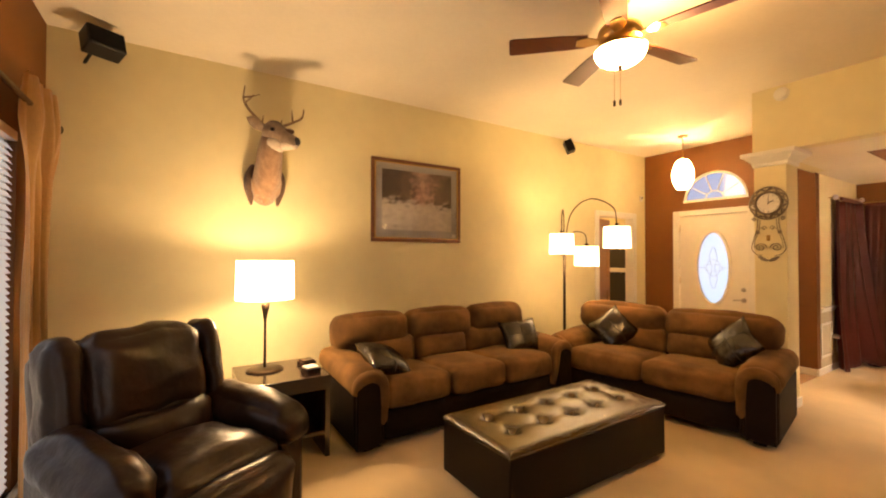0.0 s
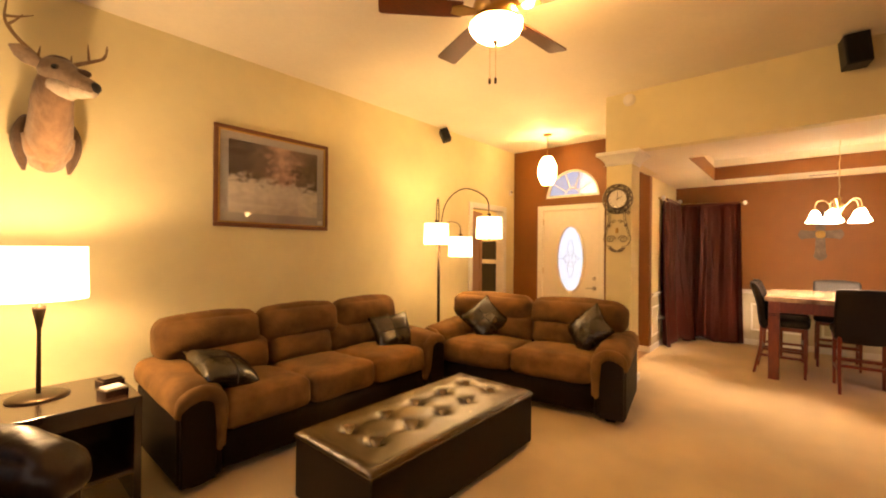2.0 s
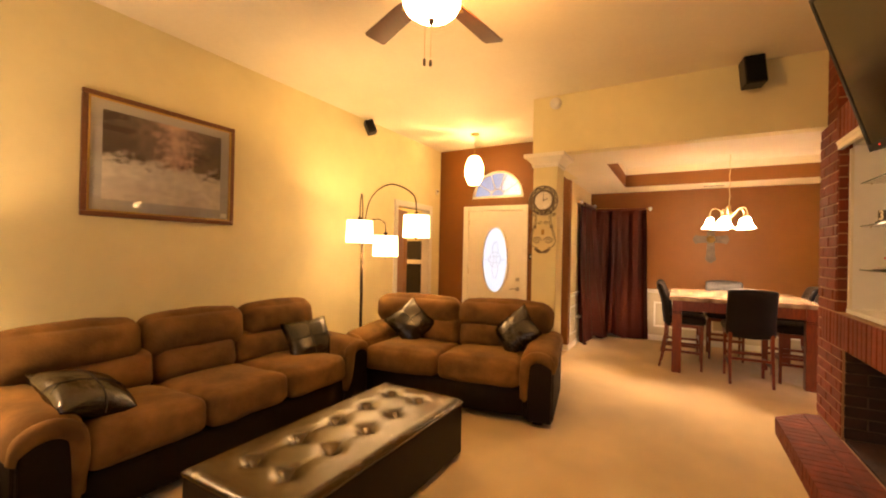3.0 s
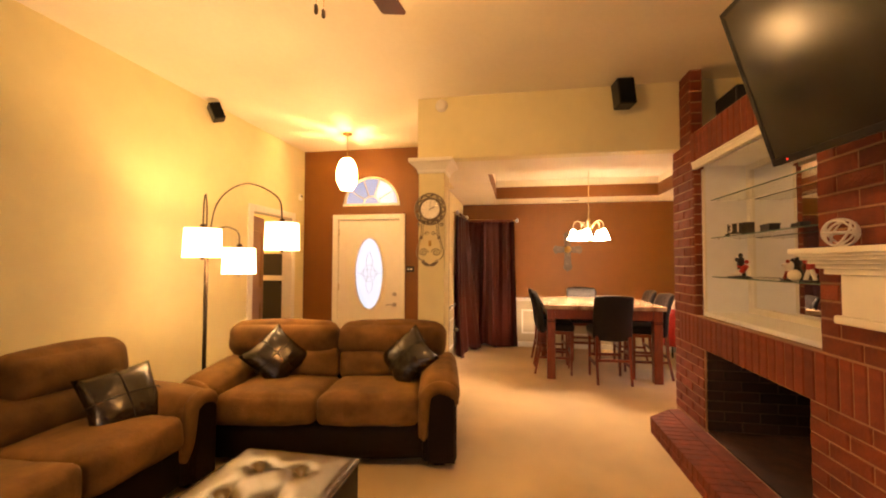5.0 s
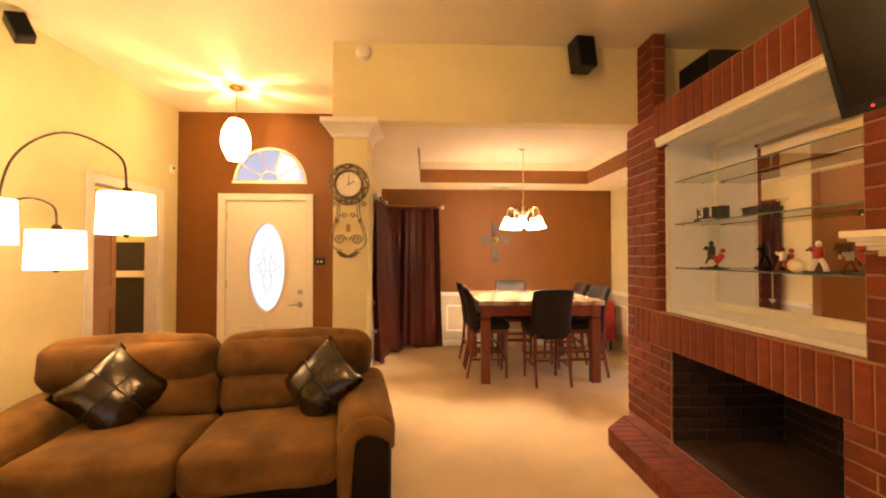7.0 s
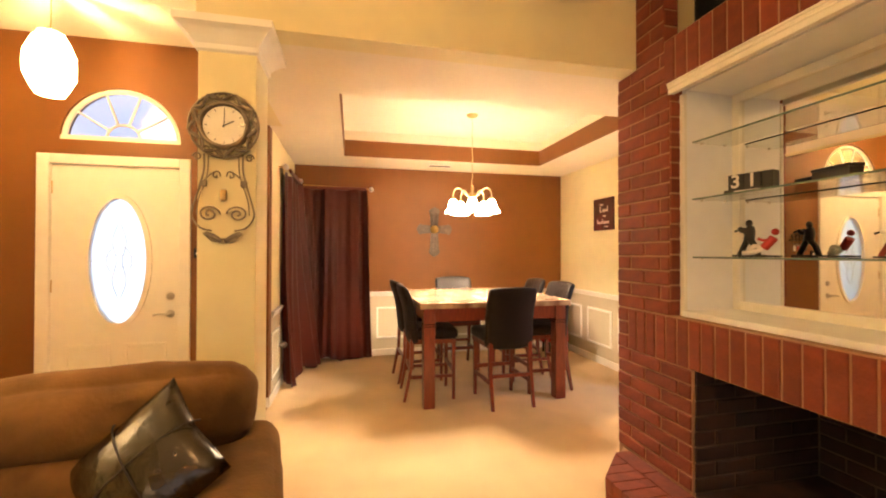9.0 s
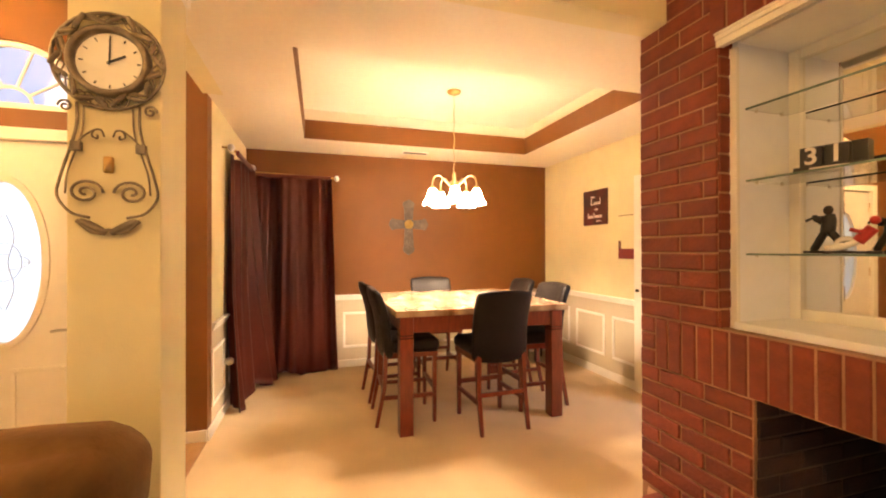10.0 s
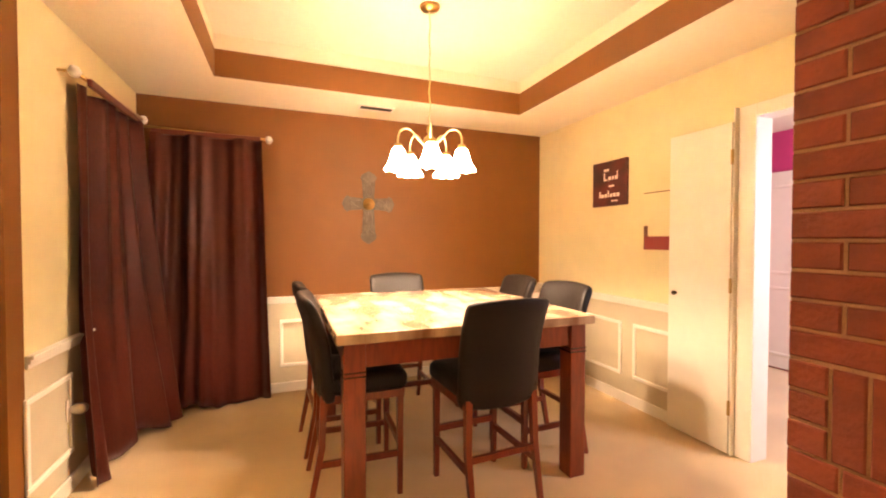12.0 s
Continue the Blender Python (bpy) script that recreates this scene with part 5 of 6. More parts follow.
def chandelier():
    c = thing("chandelier", "brass five-arm chandelier with white glass bell shades, lit", "chandelier", pose(8.2, 1.01, 0))
    part("canopy", lathe([(0.0, 2.74), (0.062, 2.739), (0.055, 2.72), (0.02, 2.705), (0.0, 2.705)], 24), M_BRASS, c, "", True)
    part("chain", tube([(0.004 * math.sin(i * 0.9), 0.004 * math.cos(i * 1.1), 2.71 - i * 0.69 / 24) for i in range(25)], 0.0045, 6), M_PALEBRASS, c)
    part("body", lathe([(0.0, 2.03), (0.012, 2.02), (0.02, 1.99), (0.012, 1.965), (0.035, 1.94), (0.045, 1.91), (0.03, 1.875), (0.015, 1.855), (0.022, 1.835), (0.0, 1.82)], 20), M_BRASS, c, "turned brass body", True)
    for k in range(5):
        a = radians(20 + 72 * k)
        m = Matrix.Rotation(a, 4, "Z")
        arm = [m @ Vector(p) for p in ((0.03, 0, 1.89), (0.08, 0, 1.94), (0.13, 0, 1.985), (0.18, 0, 1.975), (0.20, 0, 1.93), (0.20, 0, 1.88))]
        part("arm", tube(smooth_path(arm, 5), 0.0055, 8), M_PALEBRASS, c, "curved pale brass arm", True)
        s = Matrix.Translation(m @ Vector((0.20, 0, 0)))
        part("socket", lathe([(0.0, 1.895), (0.022, 1.89), (0.026, 1.862), (0.0, 1.862)], 14, s), M_BRASS, c, "", True)
        bm = lathe([(0.022, 1.870), (0.034, 1.855), (0.044, 1.82), (0.055, 1.785), (0.070, 1.755), (0.084, 1.738)], 32, s)
        # scalloped rim
        for i, v in enumerate(bm.verts):
            if v.co.z < 1.76:
                v.co.z -= 0.007 * math.cos(8 * 2 * math.pi * (i % 32) / 32)
        part("shade", bm, M_CHAND, c, "frosted white bell shade glowing", True)
        lamp_point("bulb_chandelier", s @ Matrix.Translation((8.2, 1.01, 1.80)) @ Vector((0, 0, 0)), 54, SOFT_WHITE, 0.03)


chandelier()


def curtain(name, at, width, label, seed, bulge, height=2.12, waves=7):
    """bulge: how far the cloth swings out of the corner at its foot, along local y."""
    c = thing(name, label, "curtain", at)
    bm = wavy_sheet(width, height, waves, 0.075, seed, flare=0.04, hem=0.07, top_gather=0.9)
    for v in bm.verts:
        k = max(0.0, min(1.0, v.co.x / width + 0.5))
        v.co.y += bulge * max(0.0, 1 - v.co.z / height) ** 1.4 * k ** 1.5
        if bulge < 0:
            v.co.y += 0.06 * (1 - k) ** 2 + 0.01
        # soft bunching near the hem
        low = max(0.0, 1 - v.co.z / (0.45 * height))
        v.co.y += (0.05 if bulge > 0 else -0.04) * low * math.sin(9 * k + 1.2) ** 2
    part("cloth", bm, M_CURTAIN, c, "", True)
    part("header_tape", box(-width * 0.44, -0.012, height - 0.012, width * 0.44, 0.012, height + 0.03, 0.005), M_CURTAIN, c)
    return c


# two overlapping panels in the corner, each on its own short rod
curtain("dining_curtain", pose(9.50, 2.40, 0.01, 0, 0, 90), 0.86, "burgundy brown satin curtain hanging in folds on the end wall", 4, 0.26, 2.12, waves=3.4)
curtain("dining_curtain", pose(8.93, 2.80, 0.01, 0, 0, 0), 0.92, "burgundy brown satin curtain touching the carpet by the side wall", 9, -0.22, 2.13, waves=3.7)
for pts, nm in ((((9.50, 2.86, 2.17), (9.50, 1.96, 2.14)), "end"), (((8.44, 2.83, 2.17), (9.44, 2.81, 2.20)), "side")):
    r = thing("curtain_rod", "pale metal curtain rod with round finials", "curtain rod", group="dining curtain rods")
    part("rod", tube(pts, 0.010, 10), M_BRASS, r, "", True)
    for p in pts:
        part("finial", lathe([(0, -0.032), (0.018, -0.026), (0.03, 0), (0.018, 0.026), (0, 0.032)], 14, pose(*p)), M_NICHE, r, "round cream finial", True)
        w = (X_FAR, p[1], p[2]) if nm == "end" else (p[0], Y_DINL, p[2])
        part("bracket", tube([p, w], 0.007, 6), M_BRASS, r)


def dining_window():
    w = thing("window_2", "white-framed window hidden behind the burgundy curtain", "window", kind="structure")
    part("window_frame", boxes((X_FAR - 0.016, 2.05, 0.42, X_FAR, 2.12, 2.1), (X_FAR - 0.016, 2.05, 0.36, X_FAR, 2.85, 0.42)), M_TRIM, w)
    part("window_sill", box(X_FAR - 0.05, 2.02, 0.335, X_FAR, 2.85, 0.36, 0.004), M_TRIM, w)


dining_window()


def wall_cross():
    c = thing("wall_cross", "ornate grey-green carved wooden cross hung on the brown wall", "cross", pose(X_FAR - 0.002, 1.12, 1.60, 0, 0, -90))
    arm = lambda w0, w1, l: [(-w0, 0), (-w1 * 0.8, l * 0.72), (-w1, l * 0.8), (-w1 * 0.75, l * 0.9), (0, l), (w1 * 0.75, l * 0.9), (w1, l * 0.8), (w1 * 0.8, l * 0.72), (w0, 0)]
    for a, l in ((0, 0.30), (90, 0.24), (-90, 0.24), (180, 0.37)):
        part("arm", prism(arm(0.045, 0.075, l), 0.0, 0.022, pose(0, 0, 0.05, 90, 0, 0) @ pose(0, 0, 0, 0, 0, a)), M_CROSS, c)
    rel = bmesh.new()
    for a, l in ((0, 0.24), (90, 0.19), (-90, 0.19), (180, 0.30)):
        m = pose(0, -0.026, 0.05, 90, 0, 0) @ pose(0, 0, 0, 0, 0, a)
        for s in (-1, 1):
            tube([m @ Vector(p) for p in smooth_path([(0, 0.05, 0), (s * 0.03, l * 0.5, 0), (s * 0.01, l * 0.8, 0), (s * 0.05, l * 0.9, 0)], 5)], 0.005, 5, rel)
    part("scroll_relief", rel, M_CROSS, c, "carved scrolls", True)
    part("rosette", lathe([(0, 0.04), (0.02, 0.035), (0.028, 0.02), (0.05, 0.022), (0.055, 0.0)], 16, pose(0, -0.02, 0.05, 90, 0, 0)), M_BRASS, c, "gilded centre rosette", True)


wall_cross()


def bars(parent, rows, mat, depth, name="lettering"):
    """Writing too small to read, as plain bars on a face towards local -y: (x, z, length, height)."""
    for x, z, l, h in rows:
        part(name, box(x, -depth - 0.002, z, x + l, -depth, z + h), mat, parent)


s_ = thing("wall_sign", "dark canvas sign with red glow and pale script lettering", "sign", pose(8.56, Y_DINR, 1.80, 0, 0, 180))
M_SIGN = material("dark_red_print", (0.020, 0.009, 0.008), 0.5, second=(0.16, 0.013, 0.010), scale=4, mix=0.55, stain=0.3, stain_scale=6)
part("canvas", box(-0.195, -0.022, -0.19, 0.195, 0, 0.19, 0.004), M_SIGN, s_)
bars(s_, ((-0.06, 0.105, 0.06, 0.018), (-0.06, 0.025, 0.014, 0.07), (-0.046, 0.025, 0.03, 0.012), (-0.005, 0.028, 0.028, 0.03), (0.035, 0.028, 0.02, 0.03), (0.066, 0.028, 0.026, 0.03), (0.088, 0.028, 0.010, 0.07), (0.0, -0.03, 0.06, 0.014), (-0.11, -0.115, 0.014, 0.055), (-0.088, -0.115, 0.03, 0.028), (-0.048, -0.115, 0.026, 0.03), (-0.012, -0.115, 0.012, 0.055), (0.012, -0.115, 0.028, 0.028), (0.05, -0.115, 0.026, 0.03), (0.086, -0.115, 0.032, 0.028), (0.03, -0.155, 0.07, 0.01)), M_WHITE, 0.022)

p_ = thing("wall_print", "unframed cream and red print pinned to the wall", "print", pose(8.05, Y_DINR, 1.25, 0, 0, 180))
part("sheet", box(-0.155, -0.006, 0, 0.155, 0, 0.43), M_WALL, p_)
M_DARKRED = material("dark_red_ink", (0.22, 0.018, 0.014), 0.6, scale=9, mix=0.4)
part("band", box(-0.155, -0.009, 0, 0.155, -0.006, 0.10), M_DARKRED, p_, "dark red band")
part("band", box(-0.155, -0.009, 0.10, -0.12, -0.006, 0.18), M_FRAMEWOOD, p_)
part("band", box(0.08, -0.009, 0.10, 0.155, -0.006, 0.18), M_FRAMEWOOD, p_)
part("top_edge", box(-0.155, -0.010, 0.425, 0.155, -0.006, 0.432), M_FRAMEWOOD, p_)


def pantry_door():
    d = thing("door_2", "narrow white door leaf standing open flat against the wall", "door", kind="structure")
    y0, y1 = Y_DINR + 0.022, Y_DINR + 0.057
    leaf = part("leaf", box(7.515, y0, 0.012, 7.94, y1, 2.035, 0.003), M_DOOR, d)
    part("knob", lathe([(0, 0.03), (0.012, 0.028), (0.016, 0.018), (0.008, 0.006), (0.012, 0)], 14, pose(7.885, y1, 0.96, -90, 0, 0)), M_BRONZE, leaf, "small dark knob", True)
    c = bmesh.new()
    for r in ((7.402, Y_DINR - T - 0.01, 0, 7.50, Y_DINR + 0.018, 2.12), (6.44, Y_DINR - T - 0.01, 0, 6.508, Y_DINR + 0.018, 2.12), (6.508, Y_DINR - T - 0.01, 2.042, 7.402, Y_DINR + 0.018, 2.12), (7.50, Y_DINR, 0, 7.512, Y_DINR + 0.05, 2.12)):
        add_box(c, *r, 0.005)
    part("casing", c, M_TRIM, d)
    for z in (0.25, 1.0, 1.78):
        part("hinge", box(7.506, y0, z, 7.518, y1 + 0.004, z + 0.09), M_BRASS, d)


pantry_door()
# room beyond the doorway
structure("wall_pink_room", boxes((5.6, -3.0, 0, 9.4, -2.9, 2.6), (9.3, -2.9, 0, 9.4, -0.87, 2.6), (5.6, -2.9, 0, 5.7, -0.87, 2.6)), M_PINK, "magenta painted bedroom wall")
structure("ceiling_pink_room", box(5.6, -3.0, 2.44, 9.4, -0.87, 2.5), M_CEIL, "off-white bedroom ceiling")
for i, x in enumerate((7.0, 7.62, 8.24)):
    k = thing("closet_door", "white panelled closet door in the next room", "closet door", pose(x, -2.86, 0), "closet doors")
    part("leaf", box(0, -0.03, 0.02, 0.60, 0, 2.02, 0.003), M_DOOR, k)
    for z0, z1 in ((0.15, 0.85), (0.98, 1.88)):
        part("panel_moulding", panel_frame("x", 0.0, 0.09, 0.51, z0, z1, 1), M_DOOR, k)
    part("knob", lathe([(0, 0.03), (0.014, 0.026), (0.01, 0.008), (0.012, 0)], 10, pose(0.54, 0.0, 1.0, -90, 0, 0)), M_BLACK, k)
# Unseen cool area light added to brighten the bedroom; no window stands there.
_w = bpy.data.lights.new("fill_bedroom", "AREA")
_w.shape, _w.size, _w.size_y, _w.energy, _w.color = "RECTANGLE", 1.2, 1.2, 45, (0.80, 0.86, 1.0)
_wo = new("fill_bedroom", _w)
_wo.matrix_basis = look((6.0, -1.9, 1.5), (8.0, -2.4, 1.0))

# small fittings
v_ = thing("ceiling_vent", "small grey slatted ceiling vent", "vent", pose(9.30, 1.11, Z_LOW))
part("frame", boxes((-0.06, -0.15, -0.008, 0.06, -0.135, 0), (-0.06, 0.135, -0.008, 0.06, 0.15, 0), (-0.06, -0.135, -0.008, -0.045, 0.135, 0), (0.045, -0.135, -0.008, 0.06, 0.135, 0)), M_WHITEPLASTIC, v_)
# Black sheet stands in for the shade between the slats.
part("backing", box(-0.046, -0.136, -0.0012, 0.046, 0.136, -0.0004), M_BLACK, v_, "black sheet in place of the duct's shade")
for i in range(5):
    part("slat", box(-0.040 + i * 0.019, -0.135, -0.0045, -0.036 + i * 0.019, 0.135, -0.002), M_BRONZE, v_)
o_ = thing("wall_outlet", "white wall outlet with a round chrome plug-in fixture", "outlet", pose(8.50, Y_DINL, 0.43, 0, 0, 0))
part("plate", box(-0.035, -0.006, -0.057, 0.035, 0, 0.057, 0.003), M_WHITEPLASTIC, o_)
part("plug", lathe([(0, 0.075), (0.02, 0.07), (0.032, 0.05), (0.028, 0.02), (0.014, 0.0)], 16, pose(0, -0.006, 0.0, 90, 0, 0)), M_NICKEL, o_, "round chrome plug-in", True)


def key_rack():
    k = thing("key_rack", "dark metal letter key rack with keys hanging on hooks", "key rack", pose(X_FRONT, 3.17, 1.44, 0, 0, -90))
    part("rail", box(-0.11, -0.02, 0.045, 0.11, -0.002, 0.06), M_BRONZE, k)
    for i in range(4):
        x = -0.10 + i * 0.053
        part("letter", boxes((x, -0.016, 0.06, x + 0.01, -0.004, 0.12), (x, -0.016, 0.11, x + 0.04, -0.004, 0.12), (x, -0.016, 0.082, x + 0.034, -0.004, 0.092)), M_BRONZE, k, "cut-out metal letter shape")
        part("hook", tube(smooth_path([(x + 0.02, -0.02, 0.05), (x + 0.02, -0.02, 0.01), (x + 0.02, -0.045, 0.0), (x + 0.02, -0.05, 0.02)], 4), 0.003, 6), M_BRONZE, k)
    for i, m in ((0, M_BLACK), (1, M_NICKEL), (2, M_RED), (3, M_WHITE)):
        x = -0.08 + i * 0.053
        b = tube([(x + 0.012 * math.cos(a), -0.042, -0.005 + 0.012 * math.sin(a)) for a in [k2 * math.pi / 6 for k2 in range(12)]], 0.0015, 5, None, True)
        part("key_ring", b, M_NICKEL, k)
        part("key_fob", box(x - 0.014, -0.048, -0.075, x + 0.014, -0.038, -0.018, 0.004), m, k)


key_rack()
a_ = thing("alarm_keypad", "small dark alarm keypad beside the front door", "keypad", pose(X_FRONT, 3.43, 1.33, 0, 0, -90))
part("plate", box(-0.055, -0.018, -0.04, 0.055, 0, 0.04, 0.005), M_BLACKPLASTIC, a_)
bars(a_, ((-0.035, -0.012, 0.02, 0.022), (0.005, -0.012, 0.025, 0.022)), M_WHITEPLASTIC, 0.018, "button")
t_ = thing("door_sensor", "small white plastic sensor high on the entry wall", "sensor", pose(7.87, Y_DEER, 2.36))
part("casing", box(-0.03, -0.03, -0.045, 0.03, 0, 0.045, 0.006), M_WHITEPLASTIC, t_)
part("lens", lathe([(0, 0.012), (0.014, 0.008), (0.016, 0)], 12, pose(0, -0.03, 0.01, 90, 0, 0)), M_BLACKPLASTIC, t_, "", True)
m_ = thing("smoke_detector", "round white smoke detector high on the header", "smoke detector", pose(X_HEAD, 2.69, 2.965, 0, -90, 0))
part("base_plate", lathe([(0.062, 0), (0.062, 0.012), (0.0, 0.012)], 28), M_WHITEPLASTIC, m_, "", True)
part("cover", lathe([(0.056, 0.012), (0.054, 0.035), (0.045, 0.046), (0, 0.048)], 28), M_WHITEPLASTIC, m_, "", True)


# ---- wall clock ----
def wall_clock():
    c = thing("wall_clock", "ornate pewter wall clock with lyre-shaped scrollwork below the dial", "clock", pose(X_HEAD, 2.80, 1.945, 0, 0, -90))
    m = pose(0, 0, 0, 90, 0, 0)
    part("frame", lathe([(0.095, 0.0), (0.095, 0.03), (0.104, 0.038), (0.114, 0.03), (0.116, 0.0)], 40, m), M_PEWTER, c, "embossed pewter bezel", True)
    part("outer_ring", tube([(0.154 * math.cos(2 * math.pi * k / 40), -0.016, 0.154 * math.sin(2 * math.pi * k / 40)) for k in range(40)], 0.006, 6, None, True), M_PEWTER, c, "thin outer ring", True)
    part("dial", lathe([(0, 0.016), (0.098, 0.016), (0.098, 0.0)], 40, m), M_DIAL, c, "aged white dial")
    for k in range(12):
        a = radians(30 * k)
        part("hour_mark", box(-0.0015, -0.0185, 0.076, 0.0015, -0.016, 0.086, m=Matrix.Rotation(a, 4, "Y")), M_BLACK, c)
    part("hour_hand", box(-0.003, -0.0215, -0.01, 0.003, -0.019, 0.05, m=Matrix.Rotation(radians(62), 4, "Y")), M_BLACK, c)
    part("minute_hand", box(-0.002, -0.024, -0.012, 0.002, -0.022, 0.072, m=Matrix.Rotation(radians(2), 4, "Y")), M_BLACK, c)
    part("glass", lathe([(0, 0.030), (0.05, 0.028), (0.095, 0.022)], 32, m), M_GLASS, c, "", True).visible_shadow = False
    # openwork of strands and slim leaves between the two rings
    for k, (r0, amp, turns, ph) in enumerate(((0.136, 0.016, 7, 0.0), (0.134, 0.014, 9, 1.4), (0.138, 0.012, 11, 3.0))):
        strand = []
        for i in range(110):
            a = 2 * math.pi * i / 110
            r = r0 + amp * math.sin(turns * a + ph)
            strand.append((r * math.cos(a), -0.022 - 0.009 * math.cos(turns * a + ph + k), r * math.sin(a)))
        part("strand", tube(strand, 0.0026, 5, None, True), M_PEWTER, c, "woven pewter strand", True)
    for k in range(18):
        a = radians(20 * k + 7)
        tilt = Matrix.Rotation(a, 4, "Y") @ pose(0, -0.026, 0.134 + 0.008 * math.sin(k * 2.1), 0, 38 if k % 2 else -32, 0)
        part("leaf_ornament", cushion(0.044 + 0.01 * (k % 3), 0.007, 0.012, 0.005, (0, 0.002, 0.003), 3, m=tilt), M_PEWTER, c, "", True)
    for s in (-1, 1):
        part("side_bar", tube(smooth_path([(s * 0.085, -0.02, -0.14), (s * 0.085, -0.02, -0.21), (s * 0.10, -0.02, -0.28), (s * 0.128, -0.02, -0.38), (s * 0.135, -0.02, -0.44), (s * 0.10, -0.02, -0.49), (s * 0.05, -0.02, -0.505)], 6), 0.0042, 7), M_PEWTER, c, "", True)
        part("side_bar", tube(smooth_path([(s * 0.066, -0.02, -0.15), (s * 0.072, -0.02, -0.24), (s * 0.108, -0.02, -0.36), (s * 0.115, -0.02, -0.43)], 6), 0.003, 6), M_PEWTER, c, "", True)
        part("top_scroll", tube([(s * (0.115 + 0.02 * (1 - k / 26) * math.cos(k * 0.42)), -0.02, -0.155 + 0.02 * (1 - k / 26) * math.sin(k * 0.42)) for k in range(22)], 0.004, 6), M_PEWTER, c, "", True)
        part("lower_scroll", tube([(s * (0.062 - 0.048 * (1 - k / 34) * math.cos(k * 0.38)), -0.02, -0.425 + 0.040 * (1 - k / 34) * math.sin(k * 0.38)) for k in range(30)], 0.0045, 6), M_PEWTER, c, "", True)
        part("brow_scroll", tube(smooth_path([(s * 0.012, -0.02, -0.245), (s * 0.02, -0.02, -0.225), (s * 0.038, -0.02, -0.225), (s * 0.045, -0.02, -0.245), (s * 0.03, -0.02, -0.252), (s * 0.03, -0.02, -0.24)], 5), 0.003, 6), M_PEWTER, c, "", True)
        part("brow_scroll", tube(smooth_path([(s * 0.04, -0.02, -0.225), (s * 0.07, -0.02, -0.25), (s * 0.098, -0.02, -0.29)], 5), 0.003, 6), M_PEWTER, c, "", True)
        part("collar", box(s * 0.088 - 0.012, -0.03, -0.295, s * 0.088 + 0.016, -0.01, -0.265, 0.003), M_PEWTER, c)
        part("foot_leaf", cushion(0.085, 0.014, 0.02, 0.009, (0, 0.003, 0.004), 4, m=pose(s * 0.042, -0.02, -0.535, 0, s * -30, 0)), M_PEWTER, c, "", True)
    part("pendulum_drop", cushion(0.03, 0.014, 0.055, 0.013, (0, 0.004, 0), 4, m=pose(0, -0.02, -0.335)), M_BRASS, c, "small gilded drop", True)
    part("foot_bar", tube(smooth_path([(-0.085, -0.02, -0.515), (-0.04, -0.02, -0.552), (0, -0.02, -0.545), (0.04, -0.02, -0.552), (0.085, -0.02, -0.515)], 6), 0.006, 7), M_PEWTER, c, "", True)


wall_clock()


